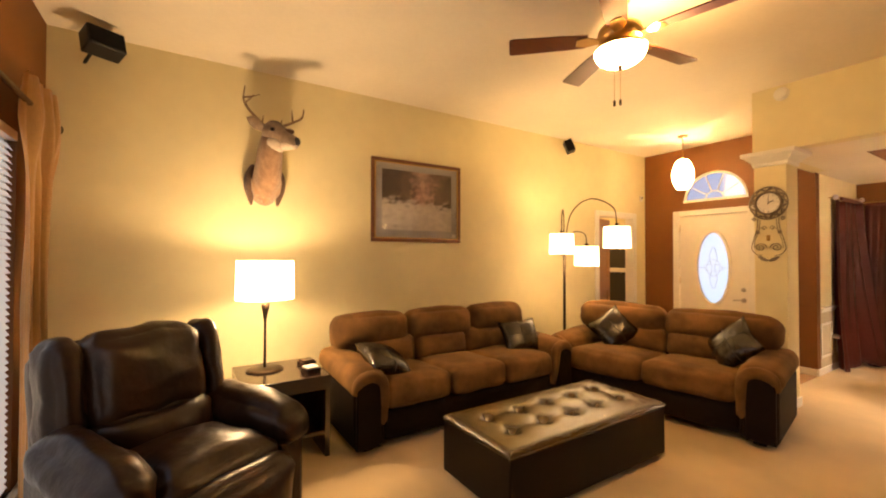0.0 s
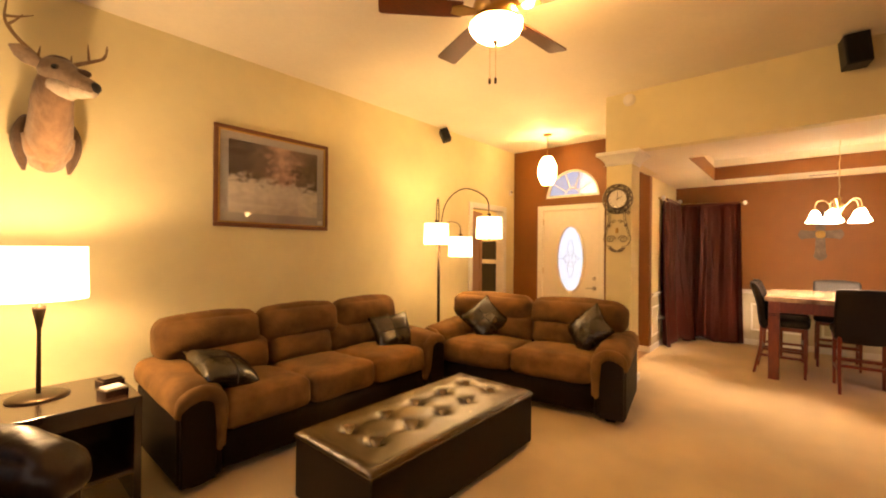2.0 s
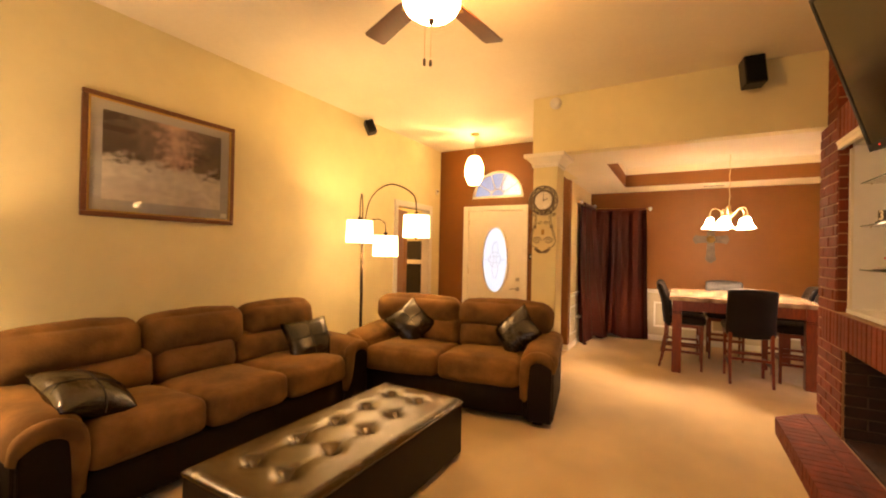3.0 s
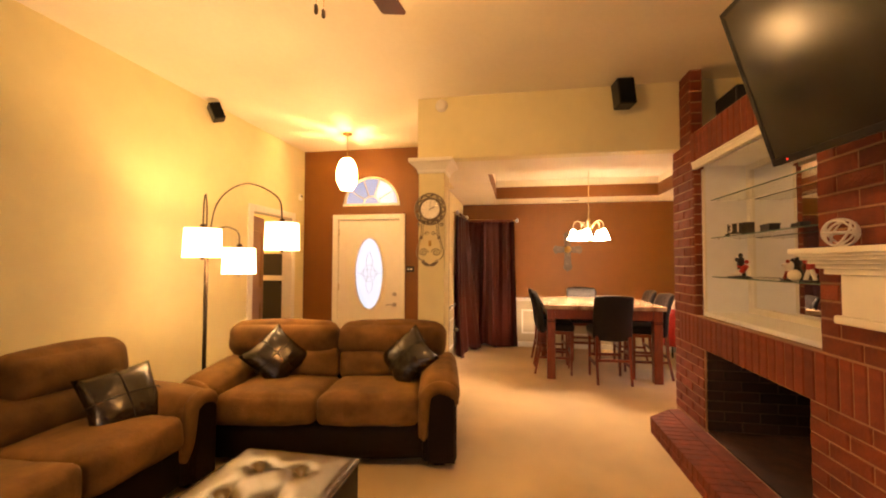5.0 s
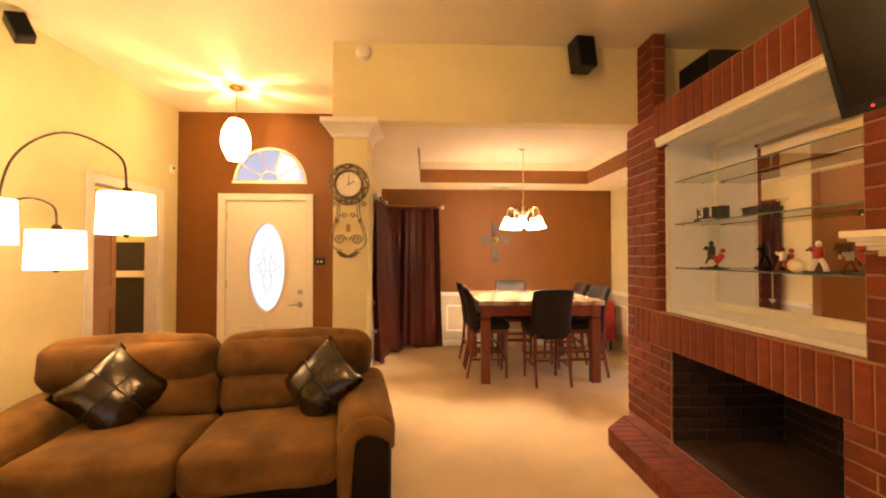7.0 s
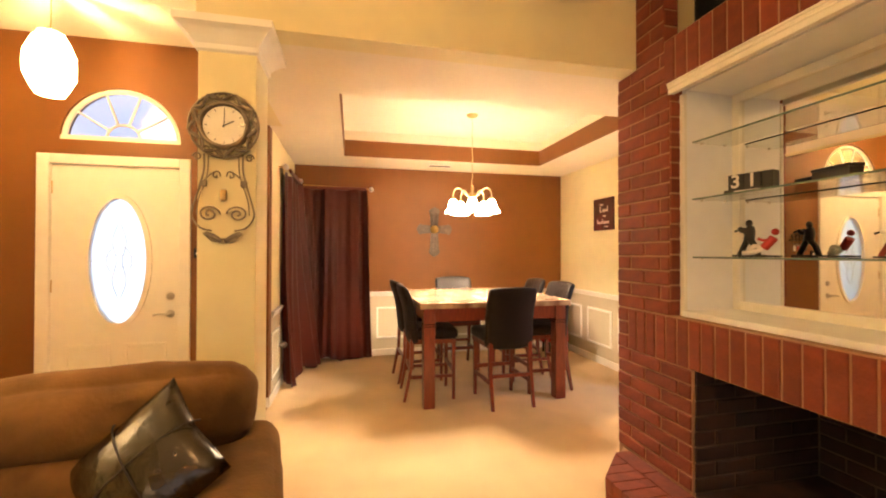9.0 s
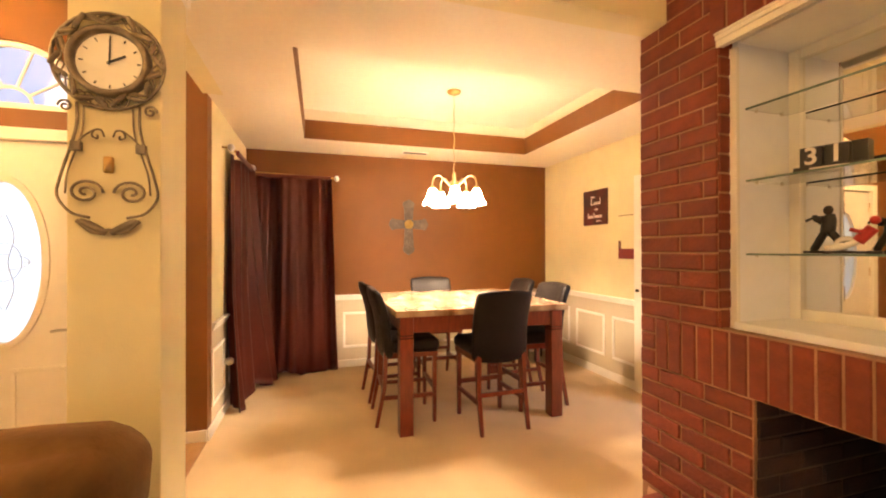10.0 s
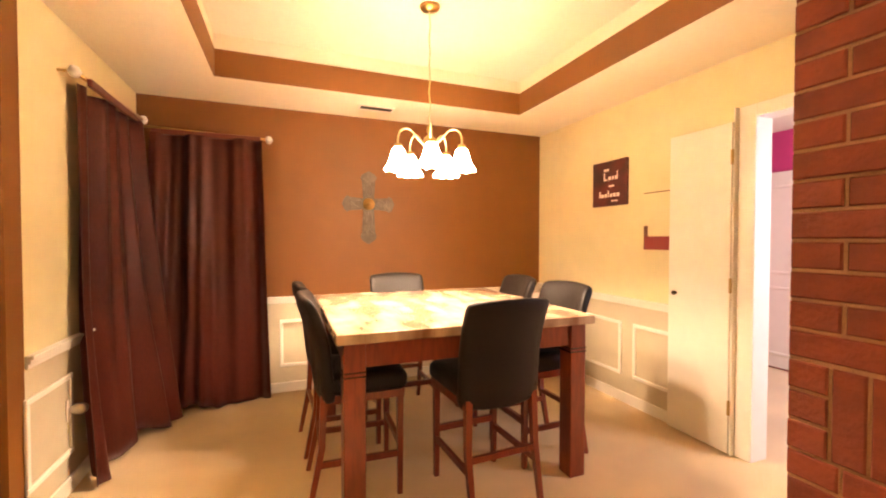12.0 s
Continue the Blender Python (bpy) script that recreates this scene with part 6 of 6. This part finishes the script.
# ---- framed winter print ----
def framed_print():
    f = thing("framed_print", "walnut-framed winter woodland print with a pale mat", "picture", pose(3.745, Y_DEER, 2.01))
    w, h, b = 0.545, 0.432, 0.035
    fr = bmesh.new()
    for r in ((-w, -0.035, -h, w, -0.002, -h + b), (-w, -0.035, h - b, w, -0.002, h), (-w, -0.035, -h + b, -w + b, -0.002, h - b), (w - b, -0.035, -h + b, w, -0.002, h - b)):
        add_box(fr, *r, 0.008)
    part("frame", fr, M_FRAMEWOOD, f)
    part("inner_frame", boxes((-w + b, -0.03, -h + b, w - b, -0.012, -h + b + 0.012), (-w + b, -0.03, h - b - 0.012, w - b, -0.012, h - b), (-w + b, -0.03, -h + b + 0.012, -w + b + 0.012, -0.012, h - b - 0.012), (w - b - 0.012, -0.03, -h + b + 0.012, w - b, -0.012, h - b - 0.012)), M_BRASS, f, "thin gilded inner lip")
    M_MAT = material("grey_mat_board", (0.46, 0.44, 0.42), 0.7, scale=60, mix=0.2)
    part("mat", box(-w + b, -0.014, -h + b, w - b, -0.008, h - b), M_MAT, f, "pale grey mat")
    # snow, trees and an evening sky in print
    pr = bpy.data.materials.new("winter_print")
    pr.use_nodes = True
    nt = pr.node_tree
    nn, ln = nt.nodes, nt.links.new
    co = nn.new("ShaderNodeTexCoord")
    sp = nn.new("ShaderNodeSeparateXYZ")
    ln(co.outputs["Object"], sp.inputs[0])
    def calc(op, a, b, c=0.0):
        q = nn.new("ShaderNodeMath")
        q.operation = op
        for i, v in enumerate((a, b, c)):
            if isinstance(v, (int, float)):
                q.inputs[i].default_value = v
            else:
                ln(v, q.inputs[i])
        return q.outputs[0]

    def blotch(scale, detail, stretch):
        mp = nn.new("ShaderNodeMapping")
        mp.inputs["Scale"].default_value = stretch
        ln(co.outputs["Object"], mp.inputs["Vector"])
        q = nn.new("ShaderNodeTexNoise")
        q.inputs["Scale"].default_value, q.inputs["Detail"].default_value = scale, detail
        ln(mp.outputs["Vector"], q.inputs["Vector"])
        return q.outputs["Fac"]

    def ramp(fac, *stops):
        q = nn.new("ShaderNodeValToRGB")
        el = q.color_ramp.elements
        el[0].position, el[0].color = stops[0][0], (*stops[0][1], 1)
        el[1].position, el[1].color = stops[-1][0], (*stops[-1][1], 1)
        for pos, col in stops[1:-1]:
            el.new(pos).color = (*col, 1)
        ln(fac, q.inputs["Fac"])
        return q.outputs["Color"]

    x, z = sp.outputs["X"], sp.outputs["Z"]
    tuft, twig = blotch(14, 8, (1, 1, 1.6)), blotch(40, 6, (1, 1, 0.6))
    # glowing gap in the middle of the wood
    far = calc("ABSOLUTE", calc("SUBTRACT", x, 0.06), 0)
    fac = calc("ADD", calc("MULTIPLY", far, 2.6), calc("MULTIPLY_ADD", tuft, 1.5, -0.75))
    fac = calc("ADD", fac, calc("MULTIPLY_ADD", twig, 0.7, -0.25))
    wood = ramp(fac, (0.0, (0.62, 0.40, 0.29)), (0.3, (0.42, 0.27, 0.20)), (0.55, (0.21, 0.14, 0.10)), (1.0, (0.10, 0.07, 0.05)))
    bank = calc("ADD", z, calc("ADD", calc("MULTIPLY_ADD", tuft, 0.30, -0.15), calc("MULTIPLY", x, 0.05)))
    edge = calc("MULTIPLY_ADD", bank, 12.0, 0.75)
    snow = ramp(tuft, (0.3, (0.62, 0.56, 0.48)), (0.7, (0.80, 0.74, 0.64)))
    mx = nn.new("ShaderNodeMix")
    mx.data_type = "RGBA"
    mx.clamp_factor = True
    ln(edge, mx.inputs["Factor"]), ln(snow, mx.inputs["A"]), ln(wood, mx.inputs["B"])
    bs = nn["Principled BSDF"]
    bs.inputs["Roughness"].default_value = 0.7
    ln(mx.outputs["Result"], bs.inputs["Base Color"])
    part("print", box(-w + b + 0.085, -0.017, -h + b + 0.09, w - b - 0.085, -0.014, h - b - 0.075), pr, f, "winter woodland scene in greys and pink")
    part("corner_label", box(w - b - 0.075, -0.018, -h + b + 0.025, w - b - 0.025, -0.014, -h + b + 0.06), M_WHITE, f, "small white label")
    g = part("glazing", box(-w + b, -0.024, -h + b, w - b, -0.022, h - b), M_GLASS, f)
    g.visible_shadow = False


framed_print()


# ---- deer head ----
def ellipsoid(bm, c, r, m=None, n=14):
    tmp = bmesh.new()
    bmesh.ops.create_uvsphere(tmp, u_segments=n, v_segments=n - 4, radius=1)
    mm = Matrix.Translation(c) @ Matrix.Diagonal((*r, 1))
    if m is not None:
        mm = Matrix.Translation(c) @ m.to_3x3().to_4x4() @ Matrix.Diagonal((*r, 1))
    tmp.transform(mm)
    return merge(bm, tmp)


def spine(points, widths, heights, segs=16, bm=None):
    """A soft body along points with oval sections (half widths across x, half heights across the bend)."""
    bm = bm or bmesh.new()
    pts = [Vector(p) for p in points]
    rings = []
    for i, p in enumerate(pts):
        d = (pts[min(i + 1, len(pts) - 1)] - pts[max(i - 1, 0)]).normalized()
        side = Vector((1, 0, 0))
        side = (side - d * side.dot(d)).normalized()
        up = side.cross(d)
        rings.append([bm.verts.new(p + side * widths[i] * math.cos(2 * math.pi * k / segs) + up * heights[i] * math.sin(2 * math.pi * k / segs)) for k in range(segs)])
    for a, b in zip(rings, rings[1:]):
        for k in range(segs):
            bm.faces.new((a[k], a[(k + 1) % segs], b[(k + 1) % segs], b[k]))
    bm.faces.new(rings[0][::-1]), bm.faces.new(rings[-1])
    bmesh.ops.recalc_face_normals(bm, faces=bm.faces[:])
    return bm


def deer_mount():
    d = thing("deer_mount", "mounted whitetail deer head and shoulders with antlers on the wall", "deer head", pose(2.20, Y_DEER, 2.0))
    # local: -y out of the wall, z up
    neck = smooth_path([(0, 0.0, 0.04), (0, -0.08, 0.05), (0, -0.16, 0.10), (0, -0.235, 0.19), (0, -0.285, 0.28), (0.01, -0.315, 0.36), (0.03, -0.335, 0.43)], 4)
    kk = len(neck) - 1
    soft = lambda i, a, b: a - (a - b) * (i / kk) ** 0.9 if i < kk - 2 else (a - (a - b)) * (0.9 if i == kk - 2 else 0.6 if i == kk - 1 else 0.2)
    part("neck", spine(neck, [soft(i, 0.128, 0.084) for i in range(kk + 1)], [soft(i, 0.17, 0.092) for i in range(kk + 1)], 20), M_HIDE, d, "tan hide neck and shoulders", True)
    bib = bmesh.new()
    for x, l in ((-0.065, 0.07), (0, 0.13), (0.065, 0.07)):
        tube(smooth_path([(x, -0.13, 0.08), (x, -0.13, 0.0), (x * 0.95, -0.10, -l + 0.03), (x * 0.85, -0.07, -l)], 4), [0.062, 0.060, 0.058, 0.056, 0.053, 0.05, 0.047, 0.042, 0.036, 0.03, 0.022, 0.014, 0.006], 10, bib)
    part("brisket", bib, M_HIDE, d, "paler chest fur", True)
    for s in (-1, 1):
        part("shoulder", spine(smooth_path([(s * 0.09, -0.02, 0.20), (s * 0.118, -0.045, 0.10), (s * 0.122, -0.045, 0.0), (s * 0.105, -0.03, -0.13)], 3), [0.03, 0.04, 0.045, 0.046, 0.046, 0.045, 0.04, 0.032, 0.022, 0.008], [0.05, 0.07, 0.08, 0.085, 0.085, 0.08, 0.07, 0.055, 0.035, 0.01], 12), M_HIDE_DARK, d, "dark brown shoulder fur", True)
    head = pose(0.005, -0.33, 0.40, 0, 0, 46) @ Matrix.Diagonal((1.32, 1.04, 1.34, 1))
    hm = lambda bm: (bm.transform(head), bm)[1]
    sm = smooth_path([(0, 0.06, 0.005), (0, 0.0, 0.02), (0, -0.06, 0.012), (0, -0.12, -0.012), (0, -0.17, -0.032), (0, -0.205, -0.042), (0, -0.222, -0.046)], 3)
    wd = [0.030, 0.055, 0.064, 0.070, 0.072, 0.071, 0.068, 0.062, 0.055, 0.048, 0.043, 0.040, 0.038, 0.037, 0.036, 0.035, 0.032, 0.027, 0.018]
    hg = [0.030, 0.056, 0.068, 0.074, 0.075, 0.073, 0.069, 0.063, 0.057, 0.051, 0.046, 0.043, 0.041, 0.039, 0.038, 0.036, 0.033, 0.028, 0.018]
    hd = part("head", hm(spine(sm, wd, hg, 20)), M_FACE, d, "grey-brown face", True)
    part("jaw", hm(ellipsoid(ellipsoid(ellipsoid(bmesh.new(), (0, -0.135, -0.055), (0.034, 0.078, 0.030)), (0, -0.035, -0.044), (0.066, 0.082, 0.056)), (0, -0.188, -0.058), (0.030, 0.034, 0.024))), M_HIDE_PALE, hd, "white cheeks and chin", True)
    part("brow", hm(ellipsoid(ellipsoid(bmesh.new(), (0, -0.02, 0.072), (0.045, 0.06, 0.026)), (0, -0.12, 0.024), (0.022, 0.075, 0.022))), M_HIDE_DARK, hd, "dark forehead and nose bridge", True)
    part("nose", hm(ellipsoid(bmesh.new(), (0, -0.220, -0.036), (0.027, 0.020, 0.024))), M_BLACK, hd, "dark nose", True)
    for s in (-1, 1):
        part("eye_ring", hm(ellipsoid(bmesh.new(), (s * 0.058, -0.058, 0.026), (0.014, 0.024, 0.017), n=10)), M_HIDE_DARK, hd, "", True)
        part("eye", hm(ellipsoid(bmesh.new(), (s * 0.064, -0.060, 0.026), (0.012, 0.016, 0.012), n=10)), M_SCREEN, hd, "glossy dark eye", True)
        ear = spine([(s * 0.045, 0.035, 0.04), (s * 0.085, 0.06, 0.058), (s * 0.115, 0.075, 0.072), (s * 0.14, 0.09, 0.08)], [0.012, 0.018, 0.016, 0.004], [0.02, 0.036, 0.030, 0.004], 10)
        part("ear", hm(ear), M_FACE, hd, "", True)
        a = bmesh.new()
        if s < 0:
            beam = smooth_path([(-0.03, -0.32, 0.46), (-0.09, -0.30, 0.53), (-0.16, -0.28, 0.61), (-0.20, -0.27, 0.69), (-0.195, -0.31, 0.79)], 6)
            tines = ((4, (0.01, -0.03, 0.06)), (11, (-0.03, 0.02, 0.07)), (16, (0.06, -0.06, 0.06)), (19, (0.11, -0.10, 0.01)))
        else:
            beam = smooth_path([(0.04, -0.33, 0.46), (0.09, -0.37, 0.495), (0.16, -0.42, 0.525), (0.215, -0.45, 0.56), (0.225, -0.46, 0.63)], 6)
            tines = ((4, (0.0, -0.02, 0.06)), (11, (-0.01, -0.02, 0.10)), (17, (0.02, -0.02, 0.06)))
        tube(beam, [0.016 - 0.012 * i / (len(beam) - 1) for i in range(len(beam))], 8, a)
        for i, tip in tines:
            q = beam[i]
            tube(smooth_path([q, q + Vector(tip) * 0.5 + Vector((0, 0, -0.006)), q + Vector(tip)], 3), [0.008, 0.0075, 0.007, 0.006, 0.005, 0.0035, 0.002], 6, a)
        part("antler", a, M_ANTLER, hd, "forked brown antler", True)


deer_mount()


# ---- things in the niche ----
def limb(bm, pts, r):
    return tube(smooth_path(pts, 3), r, 7, bm)


def figurine(at, kind, mats, label, size=0.84):
    """A small sports statuette on its base, one plain mesh with a few colours."""
    bm = bmesh.new()
    def paint(f, slot):
        n0 = len(bm.faces)
        f()
        bm.faces.ensure_lookup_table()
        for q in list(bm.faces)[n0:]:
            q.material_index = slot
    if kind == "batter":
        paint(lambda: add_box(bm, -0.075, -0.035, 0, 0.075, 0.035, 0.012), 0)
        paint(lambda: limb(bm, [(-0.055, 0, 0.012), (-0.03, 0, 0.06), (-0.005, 0, 0.105)], 0.016), 1)
        paint(lambda: limb(bm, [(0.055, 0, 0.012), (0.035, 0, 0.065), (0.0, 0, 0.105)], 0.016), 1)
        paint(lambda: limb(bm, [(0, 0, 0.095), (0.006, 0, 0.14), (0.0, 0, 0.168)], 0.027), 2)
        paint(lambda: limb(bm, [(0.0, 0, 0.16), (-0.03, 0.01, 0.14), (-0.045, 0.015, 0.165)], 0.012), 2)
        paint(lambda: limb(bm, [(0.0, 0, 0.16), (-0.03, -0.015, 0.15), (-0.045, -0.01, 0.168)], 0.012), 2)
        paint(lambda: tube([(-0.045, 0, 0.165), (-0.085, 0, 0.15)], [0.004, 0.007], 6, bm), 0)
        paint(lambda: ellipsoid(bm, (0.003, 0, 0.192), (0.018, 0.018, 0.022), n=10), 1)
    else:
        paint(lambda: add_box(bm, -0.09, -0.035, 0, 0.09, 0.035, 0.010), 0)
        paint(lambda: limb(bm, [(-0.08, 0, 0.02), (-0.02, 0, 0.03), (0.03, 0, 0.055)], 0.014), 1)
        paint(lambda: limb(bm, [(-0.05, 0.015, 0.018), (-0.03, 0.015, 0.06), (0.03, 0.01, 0.05)], 0.013), 1)
        paint(lambda: limb(bm, [(0.02, 0, 0.05), (0.05, 0, 0.085), (0.065, 0, 0.105)], 0.022), 2)
        paint(lambda: limb(bm, [(0.06, 0, 0.10), (0.03, -0.02, 0.09), (0.0, -0.02, 0.10)], 0.008), 2)
        paint(lambda: ellipsoid(bm, (0.07, 0, 0.135), (0.018, 0.017, 0.018), n=10), 2)
    ob = new("figurine", mesh_from("figurine", bm, mats, True))
    ob.matrix_basis = at @ Matrix.Scale(size, 4)
    return tagged(ob, label, "figurine", "niche figurines")


Z1, Z2 = 1.320, 1.630
figurine(pose(5.82, 0.33, Z1, 0, 0, 180), "batter", [M_BLACK, M_BLACK, M_BLACK], "black batter statuette on a flat base")
figurine(pose(5.72, 0.385, Z1, 0, 0, 200), "slide", [M_BLACK, M_WHITE, M_RED], "red and white sliding player statuette")
figurine(pose(5.28, 0.33, Z1, 0, 0, 180), "batter", [M_BLACK, M_DARKRED, M_WHITE], "white and dark red player statuette", 0.6)
figurine(pose(5.07, 0.34, Z1, 0, 0, 180), "batter", [M_BLACK, M_WHITE, M_RED], "red-capped player statuette in white trousers", 0.72)
figurine(pose(4.86, 0.30, Z1, 0, 0, 0), "slide", [M_BLACK, M_BLACK, M_RED], "black and red crouching player statuette")
for x, y in ((5.17, 0.36),):
    bb = bmesh.new()
    ellipsoid(bb, (0, 0, 0), (0.034, 0.034, 0.034), n=16)
    tagged(part("baseball", bb, M_DIAL, None, "", True, pose(x, y, Z1 + 0.034)), "worn cream baseball on the glass shelf", "baseball")


def date_block():
    d = thing("date_block", "black block calendar with pale number tiles", "calendar", pose(5.80, 0.34, Z2, 0, 0, 194) @ Matrix.Scale(1.1, 4))
    part("base", box(-0.095, -0.03, 0, 0.095, 0.03, 0.016, 0.002), M_BLACK, d)
    for x, word in ((-0.047, "3"), (0.018, "1")):
        cube = part("number_tile", box(x - 0.031, -0.026, 0.016, x + 0.031, 0.026, 0.082, 0.002), M_BLACK, d)
        cu = bpy.data.curves.new("numeral", "FONT")
        cu.body, cu.size, cu.extrude, cu.offset, cu.align_x = word, 0.08, 0.001, 0.0016, "CENTER"
        cu.materials.append(M_WHITE)
        num = new("numeral", cu)
        num.parent = cube
        num.matrix_basis = pose(x, -0.0275, 0.024, 90, 0, 0)
    part("month_tile", box(0.055, -0.026, 0.016, 0.095, 0.026, 0.082, 0.002), M_BLACK, d)
    part("lettering", box(-0.05, -0.0315, 0.005, 0.05, -0.0300, 0.010), M_WHITE, d)


date_block()
k_ = thing("small_black_box", "small black box on the glass shelf", "box", pose(5.45, 0.33, Z2, 0, 0, 170))
part("body", box(-0.075, -0.03, 0, 0.075, 0.03, 0.04, 0.003), M_BLACK, k_)
part("lid", box(-0.078, -0.033, 0.04, 0.078, 0.033, 0.052, 0.003), M_BLACK, k_)


# ---- window wall ----
def patio_window():
    w = thing("window_3", "tall white-framed window with closed white blinds, daylight behind", "window", kind="structure")
    y0, y1, z0, z1 = 0.7, 4.48, 0.08, 2.15
    part("window_frame", boxes((X_WIN - 0.10, y0, z0, X_WIN - 0.04, y0 + 0.05, z1), (X_WIN - 0.10, y1 - 0.05, z0, X_WIN - 0.04, y1, z1), (X_WIN - 0.10, y0 + 0.05, z0, X_WIN - 0.04, y1 - 0.05, z0 + 0.05), (X_WIN - 0.10, y0 + 0.05, z1 - 0.05, X_WIN - 0.04, y1 - 0.05, z1), (X_WIN - 0.10, 2.57, z0 + 0.05, X_WIN - 0.04, 2.62, z1 - 0.05)), M_TRIM, w)
    part("window_sill", box(X_WIN - 0.04, y0 - 0.04, z0 - 0.03, X_WIN + 0.04, y1 + 0.04, z0, 0.005), M_TRIM, w)
    pane = part("pane", box(X_WIN - 0.075, y0 + 0.05, z0 + 0.05, X_WIN - 0.07, y1 - 0.05, z1 - 0.05), M_GLASS, w)
    pane.visible_shadow = False
    b = thing("window_blinds", "white horizontal blinds lowered over the window", "blinds", pose(X_WIN - 0.02, 2.59, 0))
    part("head_rail", box(-0.02, -1.87, 2.09, 0.03, 1.87, 2.145, 0.004), M_WHITEPLASTIC, b)
    for k in range(50):
        z = 0.14 + k * 0.039
        part("slat", box(-0.021, -1.86, -0.001, 0.021, 1.86, 0.001, m=pose(0, 0, z, 0, 58, 0)), M_BLIND, b)


patio_window()
gc = thing("gold_curtain", "gold cloth curtain gathered beside the window", "curtain", pose(X_WIN + 0.11, 4.50, 0.01, 0, 0, 90))
_g = wavy_sheet(0.56, 2.42, 5, 0.055, 21, 70, 30, top_gather=1.1)
for v in _g.verts:
    k = 1 - 0.62 * math.exp(-((v.co.z - 1.12) / 0.55) ** 2)
    v.co.x = -0.24 + (v.co.x + 0.24) * k
    v.co.y += 0.04 * math.exp(-((v.co.z - 2.2) / 0.2) ** 2) * math.sin(40 * v.co.x)
part("cloth", _g, M_GOLD_CLOTH, gc, "", True)
gr = thing("gold_curtain_rod", "dark wooden curtain rod with a ball finial", "curtain rod")
part("rod", tube([(X_WIN + 0.10, 1.6, 2.27), (X_WIN + 0.10, 4.78, 2.27)], 0.016, 10), M_ESPRESSO, gr, "", True)
part("finial", lathe([(0, -0.045), (0.025, -0.035), (0.04, 0), (0.025, 0.035), (0, 0.045)], 14, pose(X_WIN + 0.10, 4.82, 2.27, 90, 0, 0)), M_ESPRESSO, gr, "", True)
part("bracket", box(X_WIN, 4.76, 2.25, X_WIN + 0.10, 4.78, 2.29), M_ESPRESSO, gr)


# ---- doorway off the entry ----
def side_doorway():
    d = thing("door_3", "white-cased doorway with a honey wood door standing ajar", "door", kind="structure")
    c = bmesh.new()
    for r in ((6.72, Y_DEER - 0.018, 0, 6.808, Y_DEER + T + 0.01, 2.11), (7.652, Y_DEER - 0.018, 0, 7.74, Y_DEER + T + 0.01, 2.11), (6.808, Y_DEER - 0.018, 2.022, 7.652, Y_DEER + T + 0.01, 2.11)):
        add_box(c, *r, 0.006)
    part("casing", c, M_TRIM, d)
    M_HONEY = material("honey_door_wood", (0.40, 0.20, 0.065), 0.4, second=(0.30, 0.14, 0.045), scale=8, stretch=(6, 6, 1), bump=0.05)
    leaf = part("leaf", box(0, 0, 0.012, 0.80, 0.035, 2.02, 0.003, pose(6.83, Y_DEER + T + 0.02, 0, 0, 0, 17)), M_HONEY, d, "honey wood door leaf")
    for z0, z1 in ((0.2, 0.9), (1.05, 1.85)):
        bm = panel_frame("x", 0.0, 0.12, 0.68, z0, z1, -1)
        bm.transform(pose(6.83, Y_DEER + T + 0.02, 0, 0, 0, 17))
        part("panel_moulding", bm, M_HONEY, leaf)


side_doorway()
structure("wall_side_room", boxes((6.2, 7.3, 0, 8.5, 7.42, 2.6), (6.1, Y_DEER + T, 0, 6.2, 7.42, 2.6), (8.5, Y_DEER + T, 0, 8.6, 7.42, 2.6)), M_WALL, "cream painted wall of the side room")
structure("ceiling_side_room", box(6.1, Y_DEER + T, 2.44, 8.6, 7.42, 2.52), M_CEIL, "off-white side room ceiling")
sc = thing("storage_cabinet", "tall black cabinet with a white middle shelf in the side room", "cabinet", pose(8.20, 5.72, 0))
part("body", box(-0.2, -0.5, 0, 0.2, 0.5, 1.15, 0.005), M_BLACK, sc)
part("shelf", box(-0.24, -0.5, 1.15, 0.2, 0.5, 1.22, 0.004), M_WHITE, sc)
part("upper_body", box(-0.15, -0.5, 1.22, 0.2, 0.3, 1.55, 0.005), M_BLACK, sc)
# Unseen light added to brighten the side room, without a fitting.
lamp_point("fill_side_room", (7.3, 6.3, 2.3), 40, WARM, 0.08)

# the sky's light in the living room window
_d = bpy.data.lights.new("daylight_window", "AREA")
_d.shape, _d.size, _d.size_y, _d.energy, _d.color = "RECTANGLE", 2.4, 1.9, 3, (0.78, 0.86, 1.0)
_do = new("daylight_window", _d)
_do.matrix_basis = look((X_WIN + 0.03, 2.0, 1.15), (X_WIN + 2, 1.9, 1.1))
